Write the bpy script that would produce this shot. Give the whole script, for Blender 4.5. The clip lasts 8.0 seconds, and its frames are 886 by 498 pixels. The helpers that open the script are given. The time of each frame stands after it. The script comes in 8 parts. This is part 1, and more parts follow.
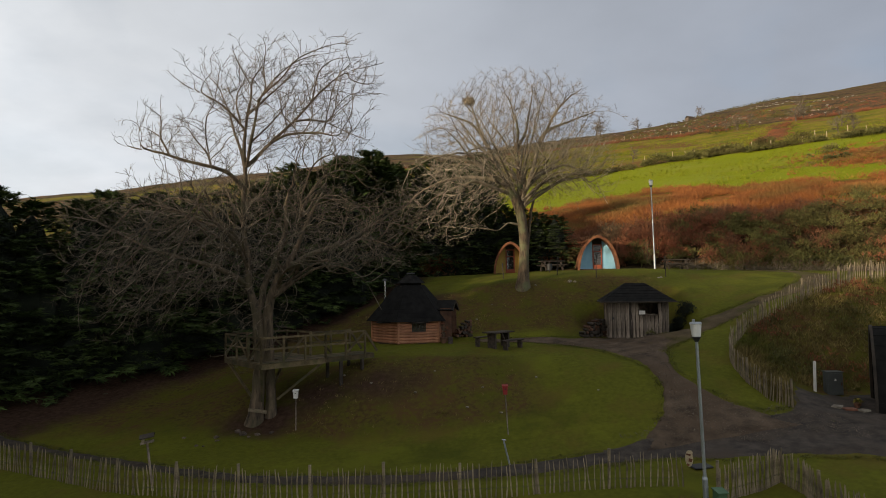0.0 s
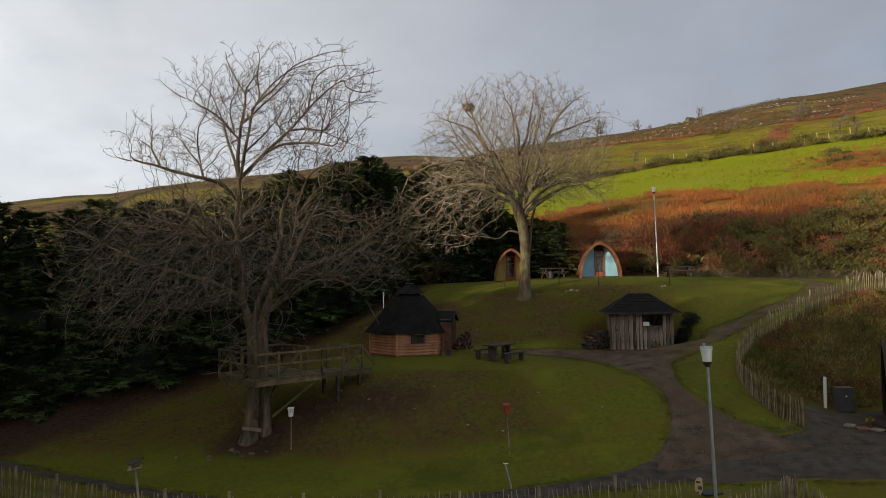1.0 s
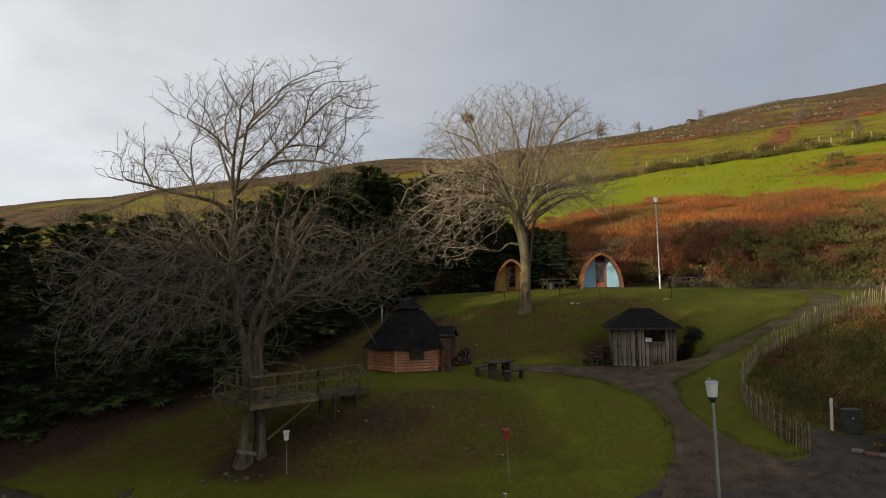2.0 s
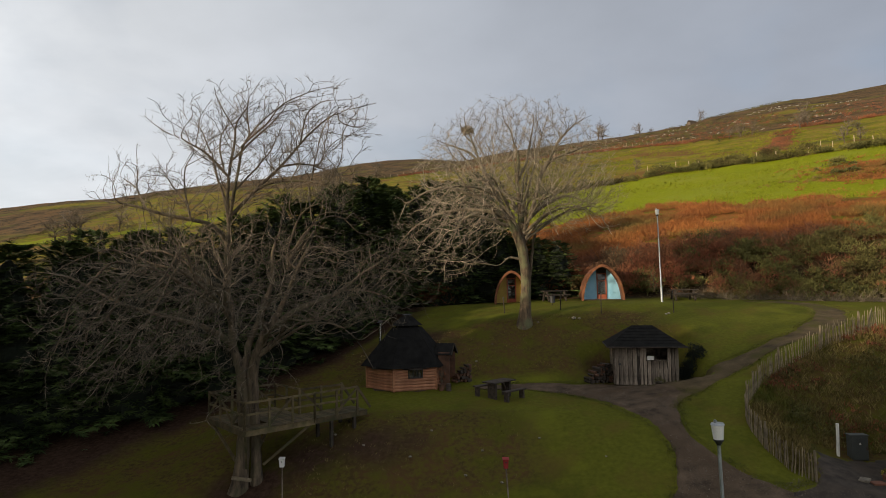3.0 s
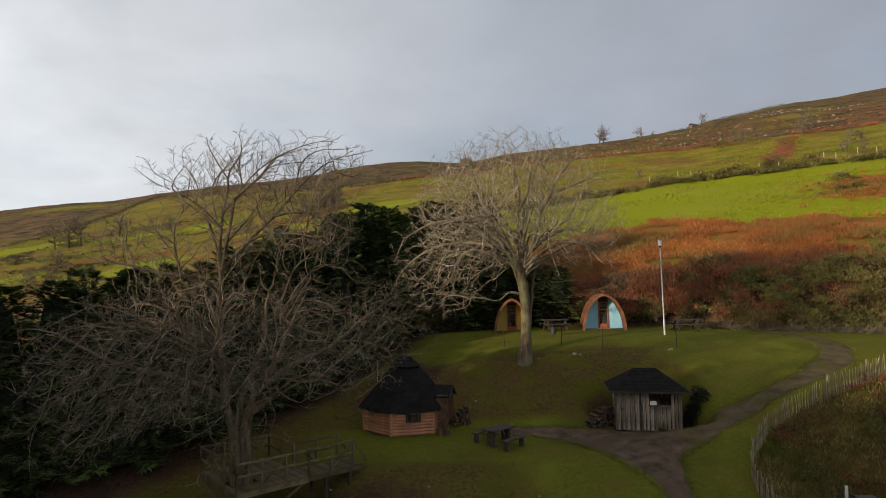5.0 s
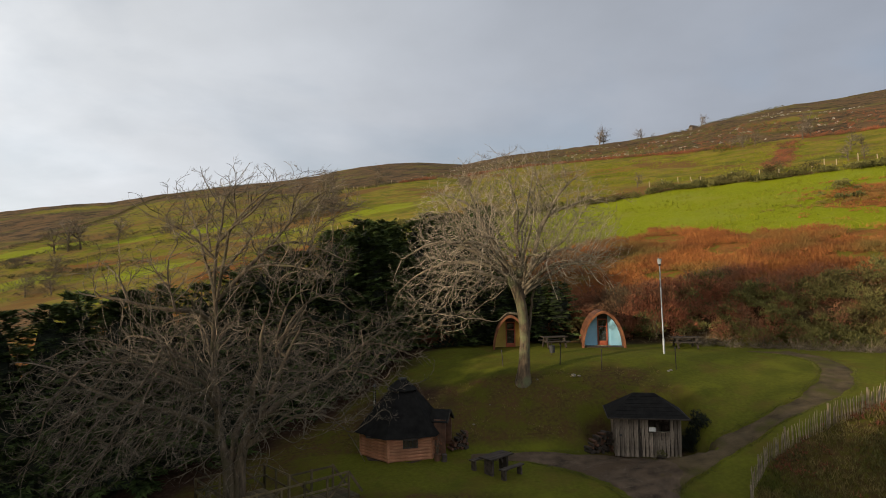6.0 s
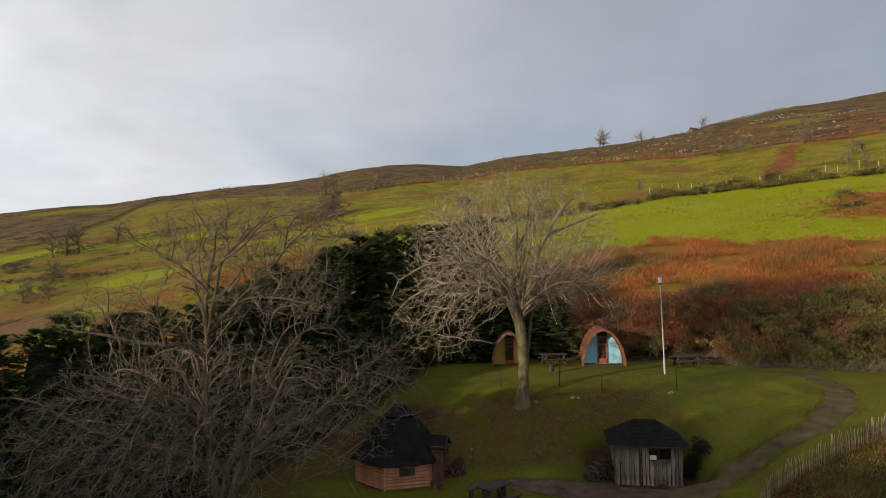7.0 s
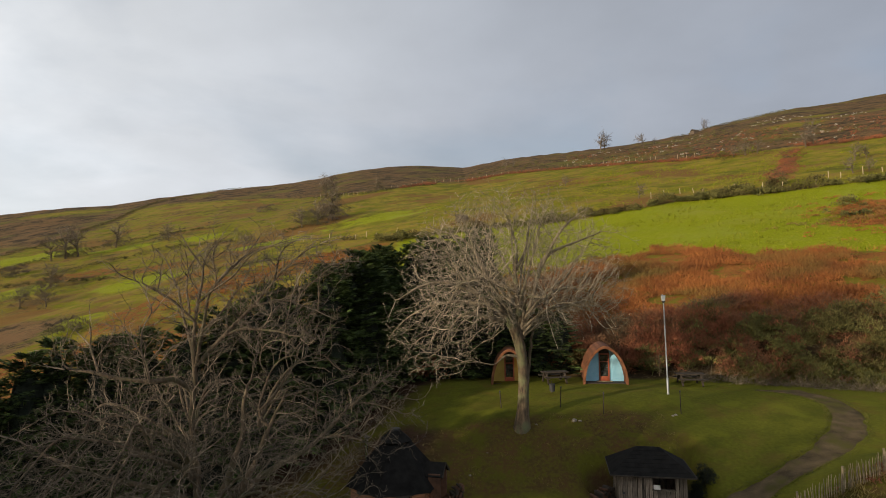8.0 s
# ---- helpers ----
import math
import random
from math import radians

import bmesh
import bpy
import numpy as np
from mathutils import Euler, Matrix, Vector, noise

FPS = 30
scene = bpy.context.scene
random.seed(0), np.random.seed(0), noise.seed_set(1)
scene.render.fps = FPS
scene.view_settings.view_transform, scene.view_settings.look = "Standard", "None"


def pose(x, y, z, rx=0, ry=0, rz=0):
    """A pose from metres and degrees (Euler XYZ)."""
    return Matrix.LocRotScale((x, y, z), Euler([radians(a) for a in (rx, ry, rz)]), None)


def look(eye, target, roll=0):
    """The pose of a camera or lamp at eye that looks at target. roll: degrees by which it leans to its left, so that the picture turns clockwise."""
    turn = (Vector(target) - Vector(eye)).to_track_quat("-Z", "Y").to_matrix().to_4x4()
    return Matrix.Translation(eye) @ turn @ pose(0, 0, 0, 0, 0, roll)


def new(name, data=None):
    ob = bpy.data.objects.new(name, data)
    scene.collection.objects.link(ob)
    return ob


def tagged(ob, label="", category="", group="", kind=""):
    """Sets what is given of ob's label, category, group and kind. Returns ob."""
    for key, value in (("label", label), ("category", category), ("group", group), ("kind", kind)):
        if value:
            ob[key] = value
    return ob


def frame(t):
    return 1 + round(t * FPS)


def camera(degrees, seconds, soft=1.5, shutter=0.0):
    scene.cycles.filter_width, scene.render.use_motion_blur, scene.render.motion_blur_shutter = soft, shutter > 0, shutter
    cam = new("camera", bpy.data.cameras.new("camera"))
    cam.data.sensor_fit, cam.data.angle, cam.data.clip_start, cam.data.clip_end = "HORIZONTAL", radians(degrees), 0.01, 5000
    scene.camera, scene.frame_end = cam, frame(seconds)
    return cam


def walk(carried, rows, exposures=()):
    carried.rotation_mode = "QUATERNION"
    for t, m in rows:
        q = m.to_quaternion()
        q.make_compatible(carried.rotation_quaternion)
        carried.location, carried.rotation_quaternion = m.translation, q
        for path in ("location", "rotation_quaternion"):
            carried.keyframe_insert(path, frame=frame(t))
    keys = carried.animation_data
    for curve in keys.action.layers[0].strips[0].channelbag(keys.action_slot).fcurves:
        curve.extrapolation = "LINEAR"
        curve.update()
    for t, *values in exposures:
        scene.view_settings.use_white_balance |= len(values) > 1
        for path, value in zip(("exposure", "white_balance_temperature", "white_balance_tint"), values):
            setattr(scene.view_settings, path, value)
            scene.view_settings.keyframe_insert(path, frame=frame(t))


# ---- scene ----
cam = camera(73.0, 8.0, 0.9)
PATH = [
    (0, (0.086, 0.606, 6.603), (0.081, 2.602, 6.73), -0.75),
    (0.5, (0.101, 0.939, 6.809), (0.096, 2.935, 6.937), -0.8),
    (1, (0.133, 1.239, 7.124), (0.127, 3.235, 7.254), -0.85),
    (1.5, (0.194, 1.448, 7.457), (0.186, 3.443, 7.59), -0.9),
    (3, (0.338, 1.995, 8.7), (0.327, 3.99, 8.836), -1.0),
    (3.5, (0.372, 2.174, 9.111), (0.36, 4.169, 9.249), -1.0),
    (4, (0.391, 2.285, 9.622), (0.378, 4.281, 9.759), -1.0),
    (4.5, (0.436, 2.394, 10.203), (0.422, 4.389, 10.339), -0.95),
    (6, (0.636, 2.624, 12.037), (0.621, 4.619, 12.171), -0.85),
    (6.5, (0.718, 2.767, 12.642), (0.703, 4.763, 12.777), -0.85),
    (7, (0.779, 3.03, 13.227), (0.764, 5.025, 13.362), -0.8),
    (7.5, (0.832, 3.352, 13.814), (0.816, 5.347, 13.948), -0.8),
    (8, (0.924, 3.794, 14.337), (0.907, 5.789, 14.473), -0.75),
]
walk(cam, [(t, look(eye, target, roll)) for t, eye, target, roll in PATH])

# ---- sky and sun ----
SUN_FROM = Vector((-0.84, -0.54, 0.0)).normalized()
SUN_UP = radians(8.5)


def build_sky():
    world = bpy.data.worlds.new("sky")
    scene.world = world
    world.use_nodes = True
    nt = world.node_tree
    nt.nodes.clear()
    n = nt.nodes.new
    link = nt.links.new
    out, back = n("ShaderNodeOutputWorld"), n("ShaderNodeBackground")
    sky = n("ShaderNodeTexSky")
    sky.sky_type, sky.sun_disc = "NISHITA", False
    sky.sun_elevation, sky.sun_rotation = SUN_UP, math.atan2(SUN_FROM.x, SUN_FROM.y)
    dim = n("ShaderNodeMix")
    dim.data_type, dim.blend_type = "RGBA", "MULTIPLY"
    dim.inputs["Factor"].default_value = 1
    link(sky.outputs[0], dim.inputs["A"])
    dim.inputs["B"].default_value = (0.12, 0.13, 0.15, 1)
    tc = n("ShaderNodeTexCoord")
    # clouds: long soft banks seen on a plane overhead
    sep = n("ShaderNodeSeparateXYZ")
    link(tc.outputs["Generated"], sep.inputs[0])
    lift = n("ShaderNodeMath")
    lift.operation, lift.inputs[1].default_value = "ADD", 0.28
    link(sep.outputs["Z"], lift.inputs[0])
    flat = n("ShaderNodeVectorMath")
    flat.operation = "DIVIDE"
    link(tc.outputs["Generated"], flat.inputs[0])
    both = n("ShaderNodeCombineXYZ")
    for k in "XYZ":
        link(lift.outputs[0], both.inputs[k])
    link(both.outputs[0], flat.inputs[1])
    bank = n("ShaderNodeTexNoise")
    bank.inputs["Scale"].default_value, bank.inputs["Detail"].default_value = 1.15, 7
    bank.inputs["Roughness"].default_value, bank.inputs["Distortion"].default_value = 0.5, 0.35
    link(flat.outputs[0], bank.inputs["Vector"])
    cover = n("ShaderNodeMapRange")
    cover.inputs["From Min"].default_value, cover.inputs["From Max"].default_value = 0.34, 0.56
    cover.inputs["To Min"].default_value, cover.inputs["To Max"].default_value = 0.68, 1.0
    link(bank.outputs["Fac"], cover.inputs["Value"])
    # cloud grows brighter and warmer towards the low sun
    toward = n("ShaderNodeVectorMath")
    toward.operation = "DOT_PRODUCT"
    toward.inputs[1].default_value = (SUN_FROM.x, SUN_FROM.y, 0.0)
    link(tc.outputs["Generated"], toward.inputs[0])
    half = n("ShaderNodeMapRange")
    half.inputs["From Min"].default_value = -1.0
    link(toward.outputs["Value"], half.inputs["Value"])
    glow = n("ShaderNodeValToRGB")
    link(half.outputs[0], glow.inputs["Fac"])
    e = glow.color_ramp.elements
    e[0].position, e[0].color = 0.03, (0.335, 0.37, 0.44, 1)
    e[1].position, e[1].color = 1.0, (0.80, 0.74, 0.64, 1)
    for at, colour in ((0.23, (0.455, 0.487, 0.545, 1)), (0.53, (0.83, 0.858, 0.892, 1))):
        e.new(at).color = colour
    fine = n("ShaderNodeTexNoise")
    fine.inputs["Scale"].default_value, fine.inputs["Detail"].default_value = 2.6, 6
    link(flat.outputs[0], fine.inputs["Vector"])
    vary = n("ShaderNodeMapRange")
    vary.inputs["From Min"].default_value, vary.inputs["From Max"].default_value = 0.3, 0.7
    vary.inputs["To Min"].default_value, vary.inputs["To Max"].default_value = 0.92, 1.08
    link(fine.outputs["Fac"], vary.inputs["Value"])
    # the thicker cloud overhead is greyer than the banks below it
    high = n("ShaderNodeMapRange")
    high.inputs["From Min"].default_value, high.inputs["From Max"].default_value = 0.3, 1.0
    high.inputs["To Min"].default_value, high.inputs["To Max"].default_value = 1.0, 0.55
    link(sep.outputs["Z"], high.inputs["Value"])
    shade = n("ShaderNodeMath")
    shade.operation = "MULTIPLY"
    link(vary.outputs[0], shade.inputs[0])
    link(high.outputs[0], shade.inputs[1])
    cloud = n("ShaderNodeVectorMath")
    cloud.operation = "SCALE"
    link(glow.outputs["Color"], cloud.inputs[0])
    link(shade.outputs[0], cloud.inputs["Scale"])
    mix = n("ShaderNodeMix")
    mix.data_type = "RGBA"
    link(cover.outputs[0], mix.inputs["Factor"])
    link(dim.outputs["Result"], mix.inputs["A"])
    link(cloud.outputs[0], mix.inputs["B"])
    link(mix.outputs["Result"], back.inputs["Color"])
    back.inputs["Strength"].default_value = 1.0
    link(back.outputs[0], out.inputs["Surface"])


build_sky()
sun = new("sun", bpy.data.lights.new("sun", "SUN"))
sun.data.energy, sun.data.angle, sun.data.color = 5.0, radians(1.0), (1.0, 0.82, 0.58)
sun.matrix_world = look((0, 0, 60), Vector((0, 0, 60)) - SUN_FROM * math.cos(SUN_UP) - Vector((0, 0, math.sin(SUN_UP))))

# ---- materials ----
def material(name, a, b, rough=0.85, scale=6.0, fine=60.0, bump=0.3, metal=0.0, stretch=(1, 1, 1), c=None, stain=1.3, each=0.0, island=0.0, depth=0.02, sheen=0.4):
    """A surface of two tones at two scales, with an optional stain c, fine relief, and shifts from piece to piece."""
    m = bpy.data.materials.new(name)
    m.use_nodes = True
    nt = m.node_tree
    n, link = nt.nodes.new, nt.links.new
    p = nt.nodes["Principled BSDF"]
    p.inputs["Metallic"].default_value = metal
    p.inputs["Specular IOR Level"].default_value = sheen
    geo, mp = n("ShaderNodeTexCoord"), n("ShaderNodeMapping")
    mp.inputs["Scale"].default_value = stretch
    link(geo.outputs["Object"], mp.inputs["Vector"])
    big, small = n("ShaderNodeTexNoise"), n("ShaderNodeTexNoise")
    big.inputs["Scale"].default_value, big.inputs["Detail"].default_value = scale, 4
    small.inputs["Scale"].default_value, small.inputs["Detail"].default_value = fine, 3
    link(mp.outputs[0], big.inputs["Vector"])
    link(mp.outputs[0], small.inputs["Vector"])
    blend = n("ShaderNodeMath")
    blend.operation = "ADD"
    half = n("ShaderNodeMath")
    half.operation, half.inputs[1].default_value = "MULTIPLY", 0.5
    link(small.outputs["Fac"], half.inputs[0])
    link(big.outputs["Fac"], blend.inputs[0])
    link(half.outputs[0], blend.inputs[1])
    spread = n("ShaderNodeMapRange")
    spread.inputs["From Min"].default_value, spread.inputs["From Max"].default_value = 0.52, 0.98
    link(blend.outputs[0], spread.inputs["Value"])
    mix = n("ShaderNodeMix")
    mix.data_type = "RGBA"
    mix.inputs["A"].default_value, mix.inputs["B"].default_value = (*a, 1), (*b, 1)
    link(spread.outputs[0], mix.inputs["Factor"])
    colour = mix.outputs["Result"]
    if c:
        blot = n("ShaderNodeTexNoise")
        blot.inputs["Scale"].default_value, blot.inputs["Detail"].default_value = stain, 6
        link(geo.outputs["Object"], blot.inputs["Vector"])
        cut = n("ShaderNodeMapRange")
        cut.inputs["From Min"].default_value, cut.inputs["From Max"].default_value = 0.48, 0.66
        link(blot.outputs["Fac"], cut.inputs["Value"])
        over = n("ShaderNodeMix")
        over.data_type = "RGBA"
        link(cut.outputs[0], over.inputs["Factor"])
        link(colour, over.inputs["A"])
        over.inputs["B"].default_value = (*c, 1)
        colour = over.outputs["Result"]
    for amount, node, socket in ((each, "ShaderNodeObjectInfo", "Random"), (island, "ShaderNodeNewGeometry", "Random Per Island")):
        if amount:
            info, val, hsv = n(node), n("ShaderNodeMapRange"), n("ShaderNodeHueSaturation")
            val.inputs["To Min"].default_value, val.inputs["To Max"].default_value = 1 - amount, 1 + amount
            link(info.outputs[socket], val.inputs["Value"])
            link(val.outputs[0], hsv.inputs["Value"])
            link(colour, hsv.inputs["Color"])
            colour = hsv.outputs["Color"]
    link(colour, p.inputs["Base Color"])
    r = n("ShaderNodeMapRange")
    r.inputs["To Min"].default_value, r.inputs["To Max"].default_value = max(rough - 0.12, 0.02), min(rough + 0.1, 1)
    link(small.outputs["Fac"], r.inputs["Value"])
    link(r.outputs[0], p.inputs["Roughness"])
    if bump:
        bp = n("ShaderNodeBump")
        bp.inputs["Strength"].default_value, bp.inputs["Distance"].default_value = bump, depth
        link(blend.outputs[0], bp.inputs["Height"])
        link(bp.outputs[0], p.inputs["Normal"])
    return m


BARK = material("bark", (0.03, 0.023, 0.016), (0.19, 0.14, 0.092), 0.9, 2.5, 11, 1.0, stretch=(2.4, 2.4, 0.4), depth=0.05, c=(0.085, 0.075, 0.04))
TWIG = material("twig", (0.03, 0.024, 0.017), (0.23, 0.185, 0.134), 0.85, 1.2, 18, 0.0, island=0.6)
# lichen-stained, and paler than the trunk: sunlight on the limbs is in the colour
SUNLIT_LIMB_BARK = material("sunlit_lichened_limb_bark", (0.06, 0.047, 0.032), (0.29, 0.235, 0.165), 0.9, 2.2, 11, 0.6, stretch=(1.4, 1.4, 0.8), depth=0.03, c=(0.15, 0.135, 0.075))
PALE_BARK = material("pale_bark", (0.022, 0.017, 0.011), (0.175, 0.125, 0.078), 0.9, 2.6, 13, 1.0, stretch=(2.6, 2.6, 0.5), depth=0.07, c=(0.13, 0.14, 0.07))
PALE_TWIG = material("pale_twig", (0.05, 0.041, 0.03), (0.41, 0.345, 0.255), 0.85, 1.2, 18, 0.0, island=0.6)
CONIFER = material("conifer_foliage", (0.018, 0.028, 0.013), (0.096, 0.138, 0.038), 0.85, 0.7, 9, 0.0, island=0.45, sheen=0.15)
# near-black leaf tone with the shade put into the colour
SHADE_LEAF = material("shade_dark_foliage", (0.008, 0.012, 0.008), (0.022, 0.03, 0.017), 0.95, 1.5, 14, 0.6, depth=0.2)
GORSE = material("gorse_foliage", (0.042, 0.047, 0.016), (0.185, 0.172, 0.056), 0.9, 0.35, 6, 0.0, island=0.4, c=(0.07, 0.053, 0.022), stain=0.16, sheen=0.15)
BRACKEN = material("bracken", (0.15, 0.05, 0.014), (0.36, 0.135, 0.034), 0.9, 0.22, 3, 0.0, island=0.2, c=(0.15, 0.115, 0.03), stain=0.12)
RUSSET = material("russet_scrub", (0.145, 0.05, 0.025), (0.32, 0.115, 0.052), 0.9, 0.4, 6, 0.0, island=0.35, c=(0.075, 0.055, 0.028), stain=0.2)
BARE_SCRUB = material("bare_brushwood", (0.055, 0.042, 0.032), (0.15, 0.115, 0.085), 0.9, 0.4, 6, 0.0, island=0.4, c=(0.085, 0.085, 0.03), stain=0.1)
ROUGH_GRASS = material("rough_grass", (0.09, 0.075, 0.024), (0.27, 0.205, 0.08), 0.9, 0.7, 9, 0.0, island=0.4, c=(0.085, 0.095, 0.02), stain=0.45, sheen=0.1)
GRAVEL = material("path_gravel", (0.04, 0.029, 0.02), (0.148, 0.106, 0.072), 0.95, 1.6, 20, 0.9, c=(0.085, 0.058, 0.037), stain=0.5, sheen=0.15)
WORN_PATH = material("worn_earth_path", (0.05, 0.038, 0.021), (0.135, 0.10, 0.056), 0.95, 1.2, 16, 0.8, c=(0.078, 0.072, 0.02), stain=0.9, sheen=0.1)
TARMAC = material("tarmac", (0.022, 0.018, 0.015), (0.084, 0.068, 0.055), 0.9, 2.6, 26, 0.8, c=(0.066, 0.05, 0.037), stain=0.5, sheen=0.25)
FELT = material("black_roof_felt", (0.006, 0.006, 0.006), (0.018, 0.0175, 0.017), 0.92, 3, 40, 0.4, island=0.12, sheen=0.12)
LOG = material("orange_log_wall", (0.27, 0.115, 0.06), (0.50, 0.24, 0.135), 0.65, 3, 26, 0.3, stretch=(1, 1, 2.5), each=0.15)
GREY_WOOD = material("weathered_grey_wood", (0.045, 0.033, 0.026), (0.42, 0.345, 0.275), 0.9, 2.2, 20, 0.5, stretch=(3, 3, 0.6), each=0.42, c=(0.085, 0.062, 0.046), stain=2.6)
DARK_WOOD = material("dark_stained_wood", (0.018, 0.014, 0.011), (0.055, 0.042, 0.032), 0.8, 3, 30, 0.4, each=0.15)
BENCH_WOOD = material("weathered_dark_bench_wood", (0.02, 0.016, 0.014), (0.085, 0.064, 0.052), 0.85, 3, 30, 0.4, stretch=(0.5, 2, 2), each=0.3)
DECK_WOOD = material("mossy_deck_wood", (0.06, 0.045, 0.024), (0.17, 0.128, 0.068), 0.9, 2.2, 25, 0.4, each=0.35, c=(0.066, 0.062, 0.028), stain=1.5)
PALE_WOOD = material("pale_fence_wood", (0.115, 0.09, 0.062), (0.37, 0.295, 0.20), 0.9, 2.5, 25, 0.4, each=0.35, c=(0.10, 0.10, 0.055), stain=2.0)
CEDAR = material("cedar_shingle", (0.10, 0.036, 0.016), (0.23, 0.09, 0.037), 0.8, 3, 30, 0.4, each=0.25)
BROWN_WOOD = material("dark_brown_wood", (0.06, 0.03, 0.019), (0.15, 0.075, 0.045), 0.8, 3, 30, 0.4, each=0.2)
TUSSOCK = material("pale_tussock_grass", (0.12, 0.138, 0.007), (0.24, 0.245, 0.025), 0.9, 0.2, 5, 0.0, island=0.25, sheen=0.1)
RED_WOOD = material("red_stained_wood", (0.22, 0.05, 0.024), (0.38, 0.095, 0.04), 0.6, 3, 30, 0.25)
BLUE = material("light_blue_paint", (0.22, 0.48, 0.66), (0.31, 0.58, 0.75), 0.5, 2, 20, 0.1)
YELLOW = material("ochre_yellow_paint", (0.36, 0.26, 0.045), (0.46, 0.34, 0.07), 0.55, 2, 20, 0.1)
WHITE = material("white_paint", (0.62, 0.61, 0.58), (0.80, 0.79, 0.76), 0.5, 3, 40, 0.1)
GALV = material("galvanised_steel", (0.30, 0.33, 0.36), (0.46, 0.49, 0.52), 0.45, 3, 40, 0.1, metal=0.6)
STEEL = material("bright_steel", (0.55, 0.55, 0.56), (0.75, 0.75, 0.75), 0.25, 3, 40, 0.05, metal=1.0)
DARK_METAL = material("dark_metal", (0.02, 0.021, 0.023), (0.045, 0.046, 0.05), 0.6, 3, 40, 0.1, metal=0.1)
CABINET = material("grey_green_cabinet_paint", (0.06, 0.067, 0.066), (0.09, 0.10, 0.098), 0.5, 2, 30, 0.1)
BOX_GREEN = material("green_paint", (0.045, 0.10, 0.05), (0.085, 0.17, 0.085), 0.55, 4, 40, 0.1)
RED_PAINT = material("red_paint", (0.22, 0.012, 0.016), (0.34, 0.03, 0.03), 0.5, 4, 40, 0.1)
ROOT_STONE = material("earthy_stone", (0.05, 0.038, 0.028), (0.16, 0.125, 0.095), 0.9, 3, 25, 0.6, each=0.4)
LAWN_BLADE = material("lawn_blade", (0.045, 0.052, 0.008), (0.12, 0.118, 0.018), 0.9, 0.8, 9, 0.0, island=0.4)
CHIPPING = material("stone_chipping", (0.07, 0.057, 0.044), (0.22, 0.18, 0.14), 0.95, 3, 25, 0.0, island=0.35)
LIMESTONE = material("pale_limestone", (0.22, 0.20, 0.165), (0.46, 0.43, 0.37), 0.9, 2, 14, 0.0, island=0.3)
STONE = material("grey_stone", (0.10, 0.085, 0.066), (0.28, 0.25, 0.20), 0.9, 3, 25, 0.6, each=0.25, island=0.25)
SOIL = material("bare_soil", (0.035, 0.024, 0.016), (0.085, 0.06, 0.04), 0.95, 1.5, 20, 0.8)
POTTERY = material("terracotta", (0.12, 0.05, 0.03), (0.21, 0.09, 0.055), 0.8, 4, 40, 0.2)
FLOWER = material("yellow_flower", (0.55, 0.42, 0.03), (0.75, 0.62, 0.08), 0.7, 4, 30, 0.0)
CREAM = material("cream_paint", (0.28, 0.22, 0.13), (0.50, 0.41, 0.28), 0.6, 5, 40, 0.1)


def glassy(name, tint, rough=0.06):
    m = bpy.data.materials.new(name)
    m.use_nodes = True
    p = m.node_tree.nodes["Principled BSDF"]
    p.inputs["Base Color"].default_value = (*tint, 1)
    p.inputs["Roughness"].default_value = rough
    p.inputs["Transmission Weight"].default_value = 0.9
    p.inputs["IOR"].default_value = 1.45
    return m


GLASS = glassy("window_glass", (0.32, 0.34, 0.34))
OPAL = material("opal_plastic", (0.66, 0.67, 0.66), (0.80, 0.81, 0.80), 0.35, 3, 30, 0.05)


